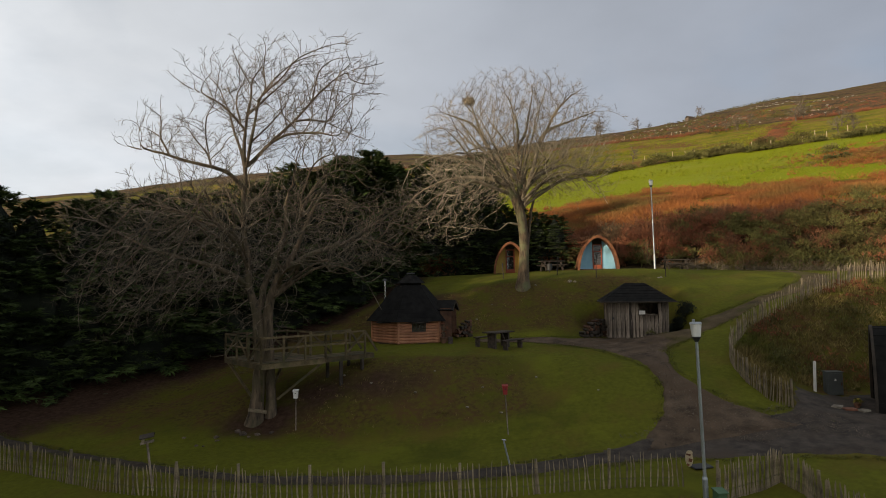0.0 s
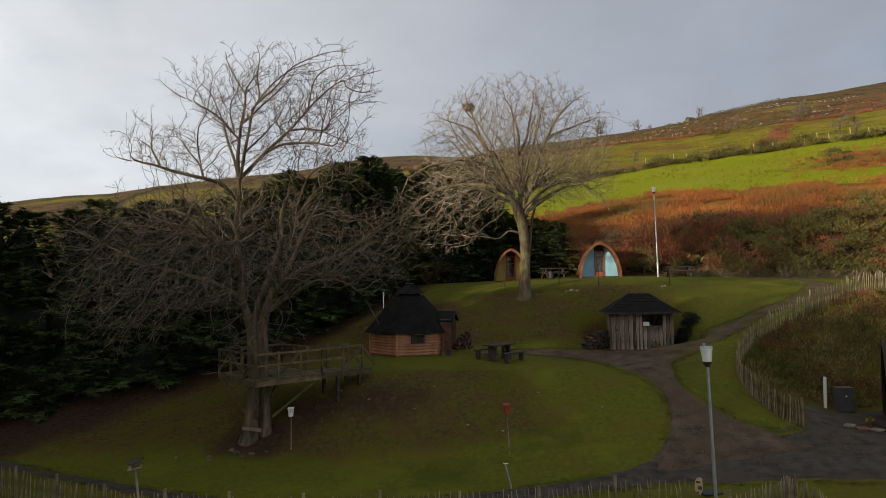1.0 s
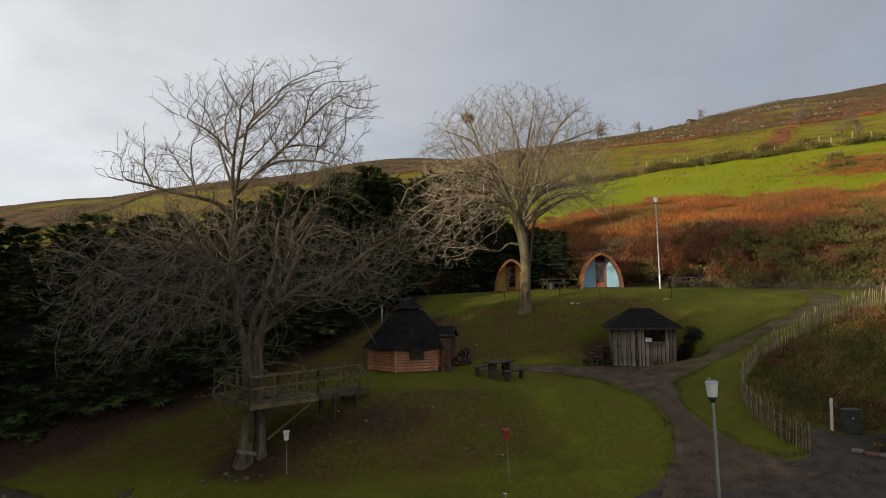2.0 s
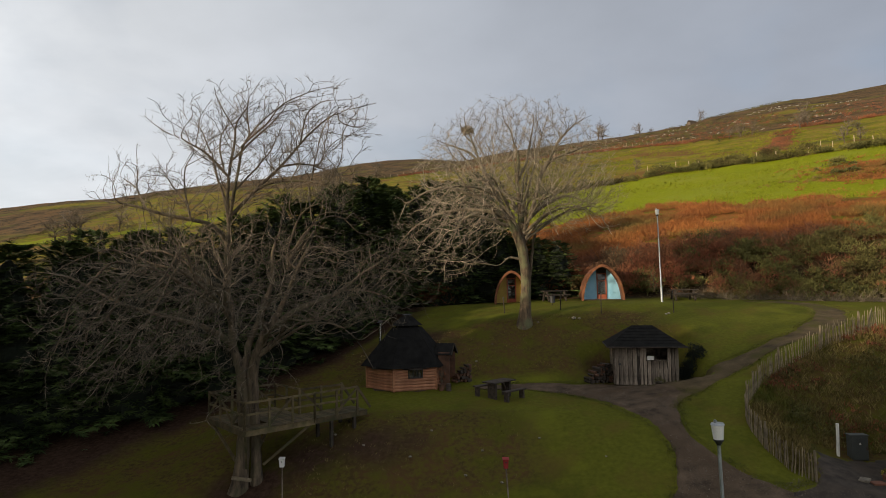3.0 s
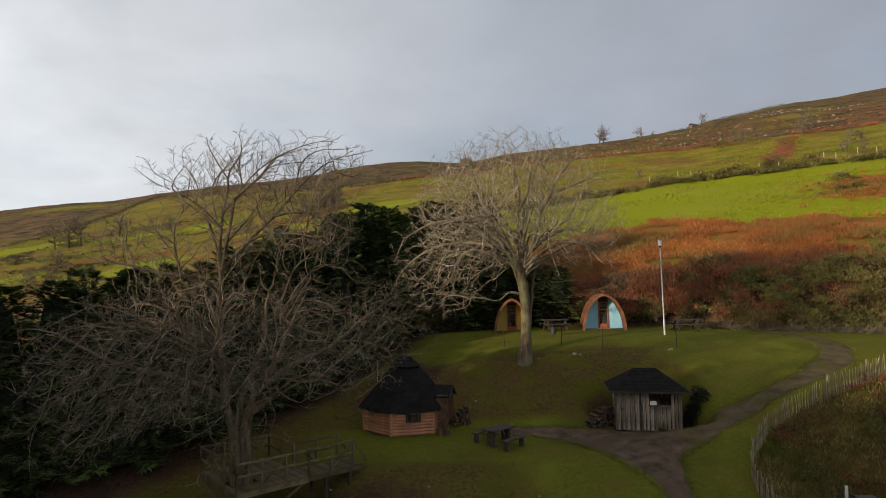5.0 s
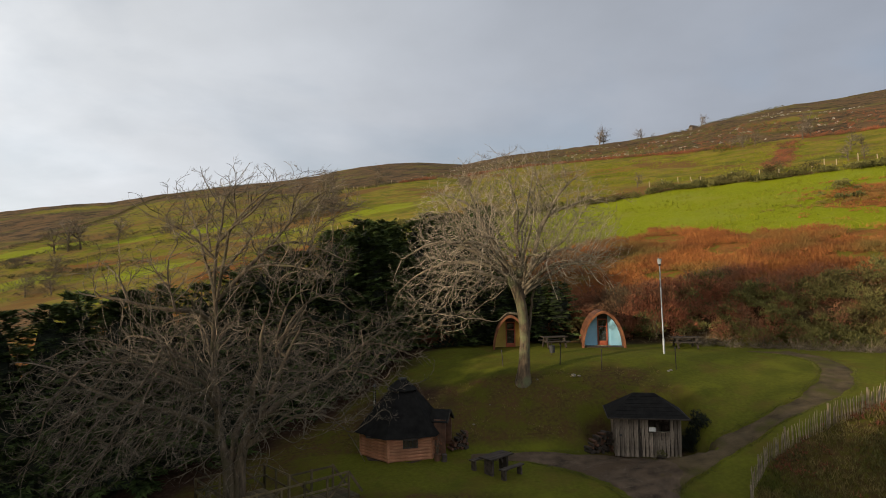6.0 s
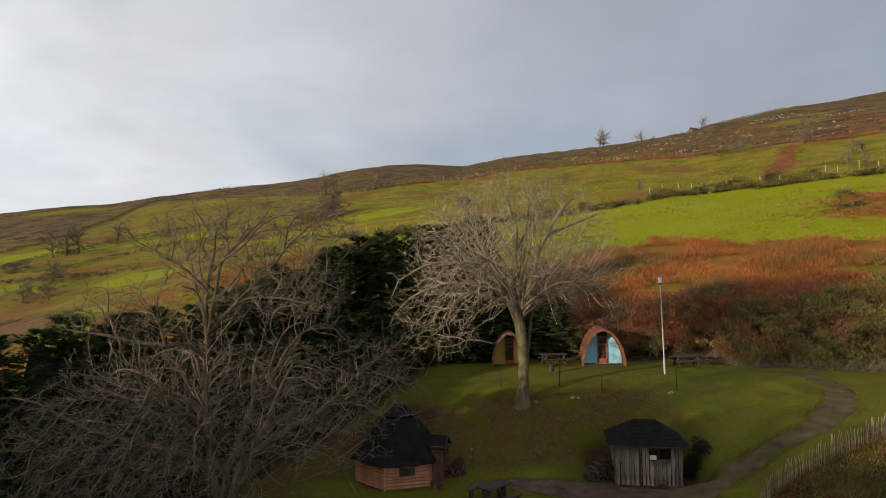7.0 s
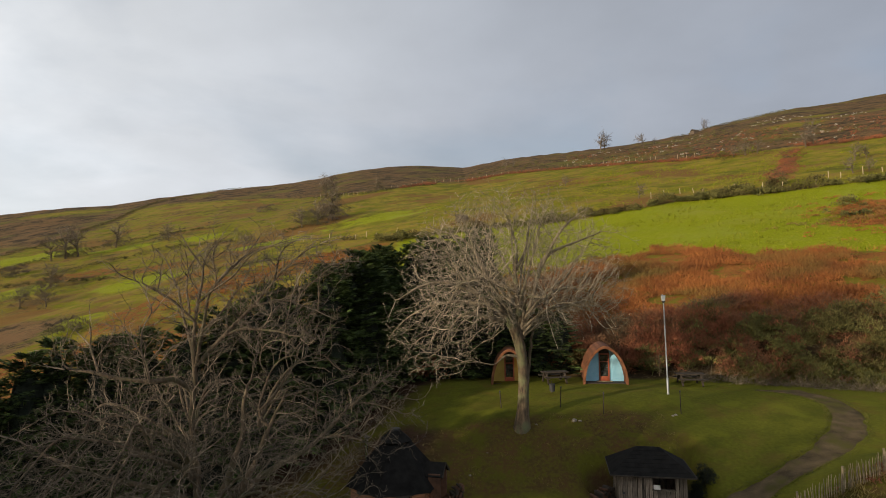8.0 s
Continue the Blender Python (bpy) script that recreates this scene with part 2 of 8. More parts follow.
def ground_material():
    """Turf, rough pasture, moor, bracken slope and bare earth, blended by where each grows."""
    m = bpy.data.materials.new("turf_and_hillside")
    m.use_nodes = True
    nt = m.node_tree
    n, link = nt.nodes.new, nt.links.new
    p = nt.nodes["Principled BSDF"]
    tc = n("ShaderNodeTexCoord")

    def noise_at(scale, detail=4, rough=0.55):
        t = n("ShaderNodeTexNoise")
        t.inputs["Scale"].default_value, t.inputs["Detail"].default_value, t.inputs["Roughness"].default_value = scale, detail, rough
        link(tc.outputs["Object"], t.inputs["Vector"])
        return t.outputs["Fac"]

    def mapped(src, a, b, lo=0.0, hi=1.0):
        r = n("ShaderNodeMapRange")
        r.inputs["From Min"].default_value, r.inputs["From Max"].default_value = a, b
        r.inputs["To Min"].default_value, r.inputs["To Max"].default_value = lo, hi
        link(src, r.inputs["Value"])
        return r.outputs[0]

    def mixed(fac, a, b):
        x = n("ShaderNodeMix")
        x.data_type = "RGBA"
        link(fac, x.inputs["Factor"])
        for key, v in (("A", a), ("B", b)):
            if isinstance(v, tuple):
                x.inputs[key].default_value = (*v, 1)
            else:
                link(v, x.inputs[key])
        return x.outputs["Result"]

    def maths(op, a, b):
        x = n("ShaderNodeMath")
        x.operation = op
        for k, v in enumerate((a, b)):
            if isinstance(v, (int, float)):
                x.inputs[k].default_value = v
            else:
                link(v, x.inputs[k])
        return x.outputs[0]

    blades, tuft, patch, wide, fieldn = noise_at(38), noise_at(5.5), noise_at(0.85), noise_at(0.16), noise_at(0.035, 6)
    rugged = noise_at(0.11, 10, 0.72)
    grain = maths("ADD", maths("MULTIPLY", blades, 0.5), tuft)
    lawn = mixed(mapped(grain, 0.3, 1.2), (0.06, 0.067, 0.009), (0.142, 0.145, 0.017))
    lawn = mixed(mapped(noise_at(0.42, 6, 0.65), 0.50, 0.66, 0, 0.65), lawn, (0.115, 0.083, 0.02))
    lawn = mixed(mapped(noise_at(0.23, 5, 0.6), 0.52, 0.64, 0, 0.55), lawn, (0.05, 0.06, 0.008))
    lawn = mixed(mapped(noise_at(0.31, 5, 0.6), 0.55, 0.66, 0, 0.45), lawn, (0.155, 0.165, 0.016))
    rough_sward = mixed(mapped(grain, 0.5, 1.0), (0.042, 0.031, 0.011), (0.115, 0.083, 0.028))
    rough_sward = mixed(mapped(patch, 0.42, 0.66), rough_sward, (0.092, 0.052, 0.023))
    rough_sward = mixed(mapped(tuft, 0.46, 0.62, 0, 0.75), rough_sward, (0.088, 0.085, 0.011))
    rough_sward = mixed(mapped(noise_at(0.55, 6, 0.65), 0.50, 0.62, 0, 0.65), rough_sward, (0.080, 0.088, 0.009))
    earth = mixed(mapped(grain, 0.5, 1.0), (0.022, 0.013, 0.009), (0.075, 0.044, 0.029))
    lush = mixed(mapped(grain, 0.5, 1.0), (0.115, 0.147, 0.002), (0.235, 0.262, 0.005))
    lush = mixed(mapped(tuft, 0.52, 0.66, 0, 0.55), lush, (0.29, 0.29, 0.035))
    lush = mixed(mapped(rugged, 0.52, 0.64, 0, 0.6), lush, (0.22, 0.22, 0.03))
    lush = mixed(mapped(wide, 0.5, 0.72, 0, 0.6), lush, (0.20, 0.23, 0.03))
    lush = mixed(mapped(patch, 0.55, 0.75, 0, 0.5), lush, (0.22, 0.21, 0.045))
    pasture = mixed(mapped(wide, 0.4, 0.62), (0.125, 0.132, 0.006), (0.225, 0.18, 0.024))
    moor = mixed(mapped(wide, 0.38, 0.64), (0.06, 0.04, 0.02), (0.155, 0.10, 0.045))
    pasture = mixed(mapped(patch, 0.48, 0.66, 0, 0.7), pasture, (0.115, 0.085, 0.025))
    pasture = mixed(mapped(rugged, 0.53, 0.62, 0, 0.8), pasture, (0.19, 0.125, 0.035))
    pasture = mixed(mapped(rugged, 0.46, 0.40, 0, 0.7), pasture, (0.07, 0.075, 0.012))
    pasture = mixed(mapped(fieldn, 0.53, 0.60, 0, 0.75), pasture, (0.15, 0.072, 0.03))
    moor = mixed(mapped(patch, 0.46, 0.60, 0, 0.85), moor, (0.032, 0.024, 0.015))
    moor = mixed(mapped(tuft, 0.58, 0.68, 0, 0.8), moor, (0.22, 0.18, 0.09))
    moor = mixed(mapped(rugged, 0.5, 0.58, 0, 0.9), moor, (0.145, 0.085, 0.04))
    moor = mixed(mapped(rugged, 0.47, 0.40, 0, 0.9), moor, (0.03, 0.022, 0.014))
    moor = mixed(mapped(fieldn, 0.54, 0.64, 0, 0.6), moor, (0.125, 0.122, 0.020))
    rust = mixed(mapped(maths("ADD", tuft, maths("MULTIPLY", wide, 0.6)), 0.6, 1.0), (0.10, 0.042, 0.014), (0.27, 0.115, 0.032))
    rust = mixed(mapped(patch, 0.47, 0.60, 0, 0.8), rust, (0.125, 0.125, 0.015))

    def attr(name):
        a = n("ShaderNodeAttribute")
        a.attribute_name = name
        s = n("ShaderNodeSeparateColor")
        link(a.outputs["Color"], s.inputs[0])
        return s.outputs

    one, two = attr("cover_near"), attr("cover_far")
    ragged = maths("ADD", maths("MULTIPLY", tuft, 0.35), maths("MULTIPLY", patch, 0.65))

    def edge(mask, soft=0.12):
        v = maths("ADD", mask, maths("MULTIPLY", maths("SUBTRACT", ragged, 0.5), 0.9))
        return mapped(v, 0.5 - soft, 0.5 + soft)

    far_ragged = maths("MULTIPLY", maths("SUBTRACT", wide, 0.5), 0.9)

    def far_edge(mask, soft=0.1):
        return mapped(maths("ADD", mask, far_ragged), 0.5 - soft, 0.5 + soft)

    colour = mixed(edge(one[0], 0.25), lawn, rough_sward)
    colour = mixed(edge(one[1], 0.2), colour, earth)
    hillc = mixed(far_edge(two[0], 0.06), pasture, lush)
    hillc = mixed(far_edge(two[1]), hillc, rust)
    hillc = mixed(far_edge(two[2]), hillc, moor)
    colour = mixed(one[2], colour, hillc)
    link(colour, p.inputs["Base Color"])
    p.inputs["Roughness"].default_value = 0.92
    p.inputs["Specular IOR Level"].default_value = 0.06
    bp = n("ShaderNodeBump")
    bp.inputs["Strength"].default_value, bp.inputs["Distance"].default_value = 0.5, 0.035
    link(grain, bp.inputs["Height"])
    link(bp.outputs[0], p.inputs["Normal"])
    return m


TURF = ground_material()
# ---- the lie of the land ----
PROFILES = []


def profile(x, *knots):
    """A section through the ground at x: pairs of distance ahead and height."""
    PROFILES.append((x, [k[0] for k in knots], [k[1] for k in knots]))


profile(-34, (-30, 0.0), (16, 0.3), (24, 0.8), (32, 2.4), (40, 4.4), (48, 5.5))
profile(-13, (-30, 0.3), (16, 0.4), (24, 0.7), (29, 1.3), (36, 2.9), (41, 4.6), (48, 6.6))
profile(-7, (-30, 0.4), (16, 0.5), (24.5, 0.9), (27, 2.0), (29, 2.85), (31, 3.2), (36, 3.7), (41, 5.0), (48, 7.0))
profile(-3, (-30, 0.5), (16, 0.6), (23.5, 0.9), (26, 2.5), (27.8, 3.35), (29.5, 3.5), (35, 3.7), (41, 6.0), (48, 7.4))
profile(3, (-30, 0.6), (16, 0.8), (21.5, 1.05), (24, 1.75), (28, 3.3), (30, 3.5), (33.6, 3.7), (36.5, 5.4), (39.5, 6.9), (48, 7.6))
profile(8.5, (-30, 0.7), (16, 1.0), (20.5, 1.35), (23.2, 2.4), (26, 3.25), (29, 3.55), (33, 3.75), (34.5, 4.5), (38.5, 7.0), (40.5, 7.5), (48, 7.8))
profile(13, (-30, 0.8), (15, 1.3), (20, 1.8), (22.6, 2.2), (25, 3.0), (28, 4.0), (32, 4.7), (36.5, 6.4), (41, 7.7), (48, 7.8))
profile(15, (-30, 0.8), (15, 1.4), (20, 1.8), (25.4, 2.1), (27, 3.6), (29, 4.8), (32, 5.1), (36.5, 6.4), (41, 7.6), (48, 7.8))
profile(17.5, (-30, 0.85), (15, 1.4), (20, 1.8), (25.5, 2.1), (27.5, 4.3), (29.4, 6.1), (30.4, 6.1), (32.5, 5.7), (37.5, 6.6), (42, 7.55), (48, 7.75))
profile(20, (-30, 0.9), (15, 1.4), (20, 1.8), (25.6, 2.1), (28, 4.8), (30, 6.75), (31, 6.7), (33.5, 6.05), (38, 6.9), (43, 7.5), (48, 7.7))
profile(31, (-30, 0.9), (15, 1.4), (25.5, 2.1), (29, 5.2), (32, 7.3), (34.5, 6.9), (38, 7.1), (43, 7.3), (48, 7.7))

RIDGE_U = [-2.0, -0.76, -0.36, -0.08, 0.02, 0.26, 0.41, 0.58, 0.76, 2.0]
RIDGE_Y = [375, 375, 400, 470, 470, 385, 385, 420, 440, 440]
# how far the skyline stands above or below the even slope
RISE_U = [-0.747, -0.624, -0.553, -0.477, -0.368, -0.274, -0.217, -0.16, -0.103, -0.046, 0.029, 0.105, 0.2, 0.257, 0.323, 0.405, 0.447, 0.514, 0.58, 0.618, 0.675, 0.74]
RISE = [21.9, 18.5, 15.1, 14.8, 12.4, 9.1, 8.2, 9.0, 7.6, 4.1, -3.8, -1.6, -2.4, -2.6, -3.3, -3.3, -1.4, -0.6, 0.3, -1.1, -1.6, -1.4]


def ramp(v, a, b):
    w = np.clip((v - a) / (b - a), 0, 1)
    return w * w * (3 - 2 * w)


def garden(x, y):
    stations = np.array([p[0] for p in PROFILES], float)
    rows = np.array([np.interp(y, p[1], p[2]) for p in PROFILES])
    xx = np.clip(x, stations[0], stations[-1])
    n = np.clip(np.searchsorted(stations, xx) - 1, 0, len(stations) - 2)
    w = (xx - stations[n]) / (stations[n + 1] - stations[n])
    pick = np.arange(len(xx))
    return rows[n, pick] * (1 - w) + rows[n + 1, pick] * w


def hill(x, y):
    u = x / np.maximum(y, 1.0)
    top = np.interp(u, RIDGE_U, RIDGE_Y)
    ye = np.minimum(y, top)
    xe = np.where(y > 1, u * ye, x)
    z = 19.3 + 0.25 * (ye - 80) + 0.16 * (xe - 31) + 0.03 * (y - ye)
    s = np.clip((ye / top - 0.3) / 0.7, 0, 1)
    z = z + np.interp(u, RISE_U, RISE) * s ** 1.2
    return z + 1.1 * np.sin(xe * 0.045 + 1) * np.sin(ye * 0.05) * ramp(ye, 60, 140) * (1 - s)


def land(x, y):
    """The height of the ground at arrays of places."""
    x, y = np.asarray(x, float).ravel(), np.asarray(y, float).ravel()
    z = np.zeros(len(x))
    for dx, dy in ((0, 0), (0.8, 0), (-0.8, 0), (0, 0.55), (0, -0.55)):
        z += garden(x + dx, y + dy) / 5
    # the shed stands in a notch dug out of the bank
    off = np.maximum(np.abs(x - 10.35) - 2.3, np.abs(y - 33.2) - 2.0)
    z = np.minimum(z, 3.8 + 2.2 * np.maximum(off, 0))
    near, far = np.interp(x, [-6, 10, 22], [47, 46.5, 45.5]), np.interp(x, [-6, 10, 22], [66, 56, 49])
    w = ramp(y, near, far)
    side = ramp(np.abs(x - 2), 36, 120)
    flat = np.maximum(hill(x, np.maximum(y, 30.0)) - 0.12 * np.maximum(30 - y, 0), -6) if len(x) else z
    z = z * (1 - w) + hill(x, y) * w
    low = ramp(y, -40, 60)
    return z * (1 - side * (1 - w)) + side * (1 - w) * (flat * low + z * (1 - low))


def ground(x, y):
    return float(land([x], [y])[0])

# ---- building helpers ----
def mesh_from(name, verts, faces, mat=None, smooth=False):
    me = bpy.data.meshes.new(name)
    me.from_pydata(verts, [], faces)
    if mat:
        me.materials.append(mat)
    if smooth:
        me.polygons.foreach_set("use_smooth", [True] * len(me.polygons))
    me.update()
    return me


def sheet(name, tris, mat, smooth=False):
    """A mesh from one array of n loose polygons with k corners each."""
    n, k = tris.shape[:2]
    me = bpy.data.meshes.new(name)
    me.vertices.add(n * k)
    me.vertices.foreach_set("co", np.ascontiguousarray(tris, dtype=np.float32).ravel())
    me.loops.add(n * k)
    me.loops.foreach_set("vertex_index", np.arange(n * k, dtype=np.int32))
    me.polygons.add(n)
    me.polygons.foreach_set("loop_start", np.arange(0, n * k, k, dtype=np.int32))
    me.materials.append(mat)
    me.update(calc_edges=True)
    me.validate()
    return me


def part(name, bm, mat, parent=None, label="", bevel=0.0, smooth=False):
    """Links a bmesh as one mesh object under a thing or a part."""
    if bevel:
        bmesh.ops.bevel(bm, geom=bm.edges[:], offset=bevel, segments=1, affect="EDGES", clamp_overlap=True)
    me = bpy.data.meshes.new(name)
    bm.to_mesh(me)
    bm.free()
    me.materials.append(mat)
    if smooth:
        me.polygons.foreach_set("use_smooth", [True] * len(me.polygons))
    ob = new(name, me)
    ob.parent = parent
    if label:
        ob["label"] = label
    return ob


def hang(name, me, parent, m=None, label=""):
    """Links an existing mesh under a thing."""
    ob = new(name, me)
    ob.parent = parent
    if m is not None:
        ob.matrix_basis = m
    if label:
        ob["label"] = label
    return ob


def thing(name, m, label, category, group=""):
    ob = new(name)
    ob.empty_display_size = 0.2
    ob.matrix_basis = m
    return tagged(ob, label, category, group)


def box(bm, size, m=None):
    """A box of that size, its middle at the pose m."""
    made = bmesh.ops.create_cube(bm, size=1)["verts"]
    bmesh.ops.transform(bm, matrix=(m or Matrix()) @ Matrix.Diagonal((*size, 1)), verts=made)
    return made


def rod(bm, a, b, r, r2=None, sides=8):
    """A round bar from a to b."""
    a, b = Vector(a), Vector(b)
    d = b - a
    m = Matrix.Translation((a + b) / 2) @ d.to_track_quat("Z", "Y").to_matrix().to_4x4()
    return bmesh.ops.create_cone(bm, cap_ends=True, segments=sides, radius1=r, radius2=r if r2 is None else r2, depth=d.length, matrix=m)["verts"]


def beam(bm, a, b, w, h):
    """A sawn timber from a to b, w wide and h high."""
    a, b = Vector(a), Vector(b)
    d = b - a
    x = d.normalized()
    up = Vector((0, 0, 1)) if abs(x.z) < 0.98 else Vector((0, 1, 0))
    y = up.cross(x).normalized()
    z = x.cross(y)
    m = Matrix(((x.x, y.x, z.x, 0), (x.y, y.y, z.y, 0), (x.z, y.z, z.z, 0), (0, 0, 0, 1)))
    return box(bm, (d.length, w, h), Matrix.Translation((a + b) / 2) @ m)


def stone_mesh(seed, mat=None):
    bm = bmesh.new()
    bmesh.ops.create_icosphere(bm, subdivisions=1, radius=0.5)
    for v in bm.verts:
        v.co *= 0.8 + 0.45 * noise.noise(v.co * 1.7 + Vector((seed * 3.1, 0, 0)))
        v.co.z *= 0.65
    me = bpy.data.meshes.new("stone")
    bm.to_mesh(me)
    bm.free()
    me.materials.append(mat or STONE)
    return me

# ---- the ground ----
HEDGE_X, HEDGE_Y = [-12, 13, 23, 37, 44, 51, 55, 63, 71, 130], [129, 121.4, 117.2, 116.1, 115.8, 110.4, 106.8, 103.2, 99.5, 72]
FERN_X, FERN_Y = [-20, 20, 28, 33, 35, 38.5, 41, 45, 70, 130], [84, 80.5, 81.3, 77.2, 70.5, 69.6, 69.2, 63.9, 54, 40]
FRONT_X, FRONT_Y = [-4, 4, 12, 20, 24, 30, 38, 46, 70], [49.5, 50.5, 48.9, 46.4, 45.1, 43.5, 40.7, 38, 31]
MOUND_Y, MOUND_X = [22.3, 23, 24.1, 26.1, 27.4, 28.7, 29.3, 30.8, 32], [12.42, 11.98, 11.8, 12.05, 12.8, 14.05, 15.5, 22.5, 27]
UPPER_X, UPPER_Y = [-120, -22, -7, 28, 49, 64, 75, 87, 96, 103, 117, 300], [300, 263, 268, 267, 246, 217, 195, 182, 176, 174, 160, 60]
MOOR_U, MOOR_Y = [-2.0, -0.74, -0.61, -0.55, -0.52, -0.45, -0.37, -0.27, -0.18, -0.08, -0.02], [206, 206, 240, 283, 324, 340, 320, 300, 277, 266, 268]


def axis_steps(lo, hi, step, out_lo, out_hi, grow):
    mid = list(np.arange(lo, hi, step))
    up, s = [hi], step
    while up[-1] < out_hi:
        s *= grow
        up.append(up[-1] + s)
    down, s = [lo], step
    while down[-1] > out_lo:
        s *= grow
        down.append(down[-1] - s)
    return np.array(down[:0:-1] + mid + up)


def build_ground():
    xs = axis_steps(-30, 36, 0.52, -1900, 1500, 1.032)
    ys = axis_steps(12, 50, 0.48, -900, 1900, 1.028)
    gx, gy = np.meshgrid(xs, ys)
    x, y = gx.ravel(), gy.ravel()
    z = land(x, y)
    nx, ny = len(xs), len(ys)
    k = np.arange((nx - 1) * (ny - 1))
    a = k // (nx - 1) * nx + k % (nx - 1)
    # small humps in the turf, larger ones out on the hill
    wob = np.sin(x * 2.1 + 1.3 * np.sin(y * 1.7)) * np.sin(y * 2.4 + np.sin(x * 1.3))
    z = z + 0.035 * wob * (1 - ramp(y, 46, 52)) + 0.18 * np.sin(x * 0.31 + np.sin(y * 0.2)) * np.sin(y * 0.27) * ramp(y, 55, 110)
    me = mesh_from("ground", np.stack([x, y, z], 1).tolist(), np.stack([a, a + 1, a + nx + 1, a + nx], 1).tolist(), TURF, True)
    # where each kind of growth lies
    slope = np.abs(land(x, y + 0.7) - land(x, y - 0.7)) / 1.4
    inside = (1 - ramp(y - np.interp(x, [-6, 3, 8, 14], [54, 51, 48.5, 46.5]), 0, 1)) * (1 - ramp(np.abs(x - 3), 34, 44))
    bank = ramp(slope, 0.30, 0.50)
    lower = ramp(x, -10, -4) * (1 - ramp(x, 1.5, 6.5)) * ramp(y, 22.5, 24.5) * (1 - ramp(y, 28, 29.5)) * 0.92
    mound = ramp(x - np.interp(y, MOUND_Y, MOUND_X), 0.0, 0.3) * ramp(y - np.interp(x, [12.4, 13.9, 34], [22.4, 25.4, 25.6]), -0.9, -0.4) * (1 - ramp(y - 0.15 * (x - 14), 29.1, 30.0))
    upper_bank = ramp(y, 33.6, 34.8) * (1 - ramp(y, 38.5, 40.0)) * (1 - ramp(x, 10, 16)) * 0.95
    left_side = (1 - ramp(x, -9, -3)) * ramp(y, 23, 27) * 0.88
    rough = np.clip(np.maximum.reduce([bank * 0.5, lower, mound, upper_bank, left_side]), 0, 1)
    belt = np.interp(y, [10, 24, 31, 36, 42, 50, 62], [-34, -20, -16.5, -11.5, -5.5, -2.5, -1])
    bare = 1 - ramp(x - belt, -1.0, 6.0)
    bare = np.maximum(bare, 0.85 * np.exp(-(((x + 7.4) / 2.2) ** 2) - ((y - 25.3) / 1.6) ** 2))
    bare = np.maximum(bare, 0.85 * np.exp(-(((x + 2.2) / 3.4) ** 2) - ((y - 38.6) / 3.2) ** 2))
    bare = np.maximum(bare, 0.72 * np.exp(-(((x + 5.2) / 2.6) ** 2) - ((y - 26.4) / 1.6) ** 2))
    bare = np.maximum(bare, 0.72 * np.exp(-(((x + 2.6) / 2.8) ** 2) - ((y - 26.4) / 1.5) ** 2))
    bare = np.maximum(bare, 0.6 * (1 - ramp(np.maximum(np.abs(x - 10.35) - 2.0, np.abs(y - 33.4) - 1.7), 0.0, 1.5)))
    near = np.stack([rough, np.clip(bare, 0, 1), 1 - inside, np.ones(len(x))], 1)
    hedge, fern, upper = np.interp(x, HEDGE_X, HEDGE_Y), np.interp(x, FERN_X, FERN_Y), np.interp(x, UPPER_X, UPPER_Y)
    lush = ramp(y - fern, -2, 2) * (1 - ramp(y - hedge, -1.5, 1.5)) * ramp(x, -14, -4)
    blob = lambda cx, cy, rx, ry: np.exp(-(((x - cx) / rx) ** 2) - ((y - cy) / ry) ** 2)
    for cx, cy, rx, ry, much in ((-131, 194, 17, 15, 0.95), (-97, 138, 11, 8, 0.85), (-64, 130, 12, 10, 0.9), (-58, 96, 6, 10, 0.75), (-100, 188, 16, 7, 0.8), (-74, 186, 14, 7, 0.75), (-18, 172, 26, 20, 0.62), (-45, 160, 16, 7, 0.7)):
        lush = np.maximum(lush, much * blob(cx, cy, rx, ry))
    thicket = np.interp(x, FRONT_X, FRONT_Y) + 5 + 1.5 * ramp(x, 16, 30)
    rust = (1 - ramp(y - fern, -3, 3)) * ramp(y - thicket, -2, 2)
    for cx, cy, rx, ry, much in ((-90, 151, 12, 5, 1.1), (-70, 148, 12, 5, 1.0), (-38, 110, 8, 8, 1.1), (-28, 116, 10, 9, 1.2), (-18, 122, 8, 7, 1.1), (-48, 97, 5, 10, 1.1), (-52, 128, 8, 6, 0.8)):
        rust = np.maximum(rust, much * blob(cx, cy, rx, ry))
    rust = np.maximum(rust, np.exp(-(((x - 57) / 9) ** 2) - ((y - 80) / 9) ** 2))
    rust = np.maximum(rust, np.exp(-(((x - 79 - 0.635 * (y - 141)) / 2.4) ** 2) - ((y - 142) / 25) ** 2))
    rust = np.maximum(rust, 0.5 * np.exp(-(((x - 45) / 22) ** 2) - ((y - 178) / 22) ** 2))
    u = x / np.maximum(y, 1.0)
    # first term lays dark moor colour under the thicket, painting its shadowed undergrowth
    moor = np.maximum((1 - ramp(y - thicket, -1, 2)) * ramp(x, -14, -8), np.where(u > -0.02, ramp(y - upper, -6, 14), ramp(y - np.interp(u, MOOR_U, MOOR_Y), -8, 8)))
    moor = np.maximum(moor, 0.75 * (1 - ramp(x, -70, -40)) * (1 - ramp(y, 95, 125)))
    moor = np.maximum(moor, (0.43 - 0.2 * np.clip(lush, 0, 1)) * (1 - ramp(x, -55, -22)) * ramp(y, 85, 120))
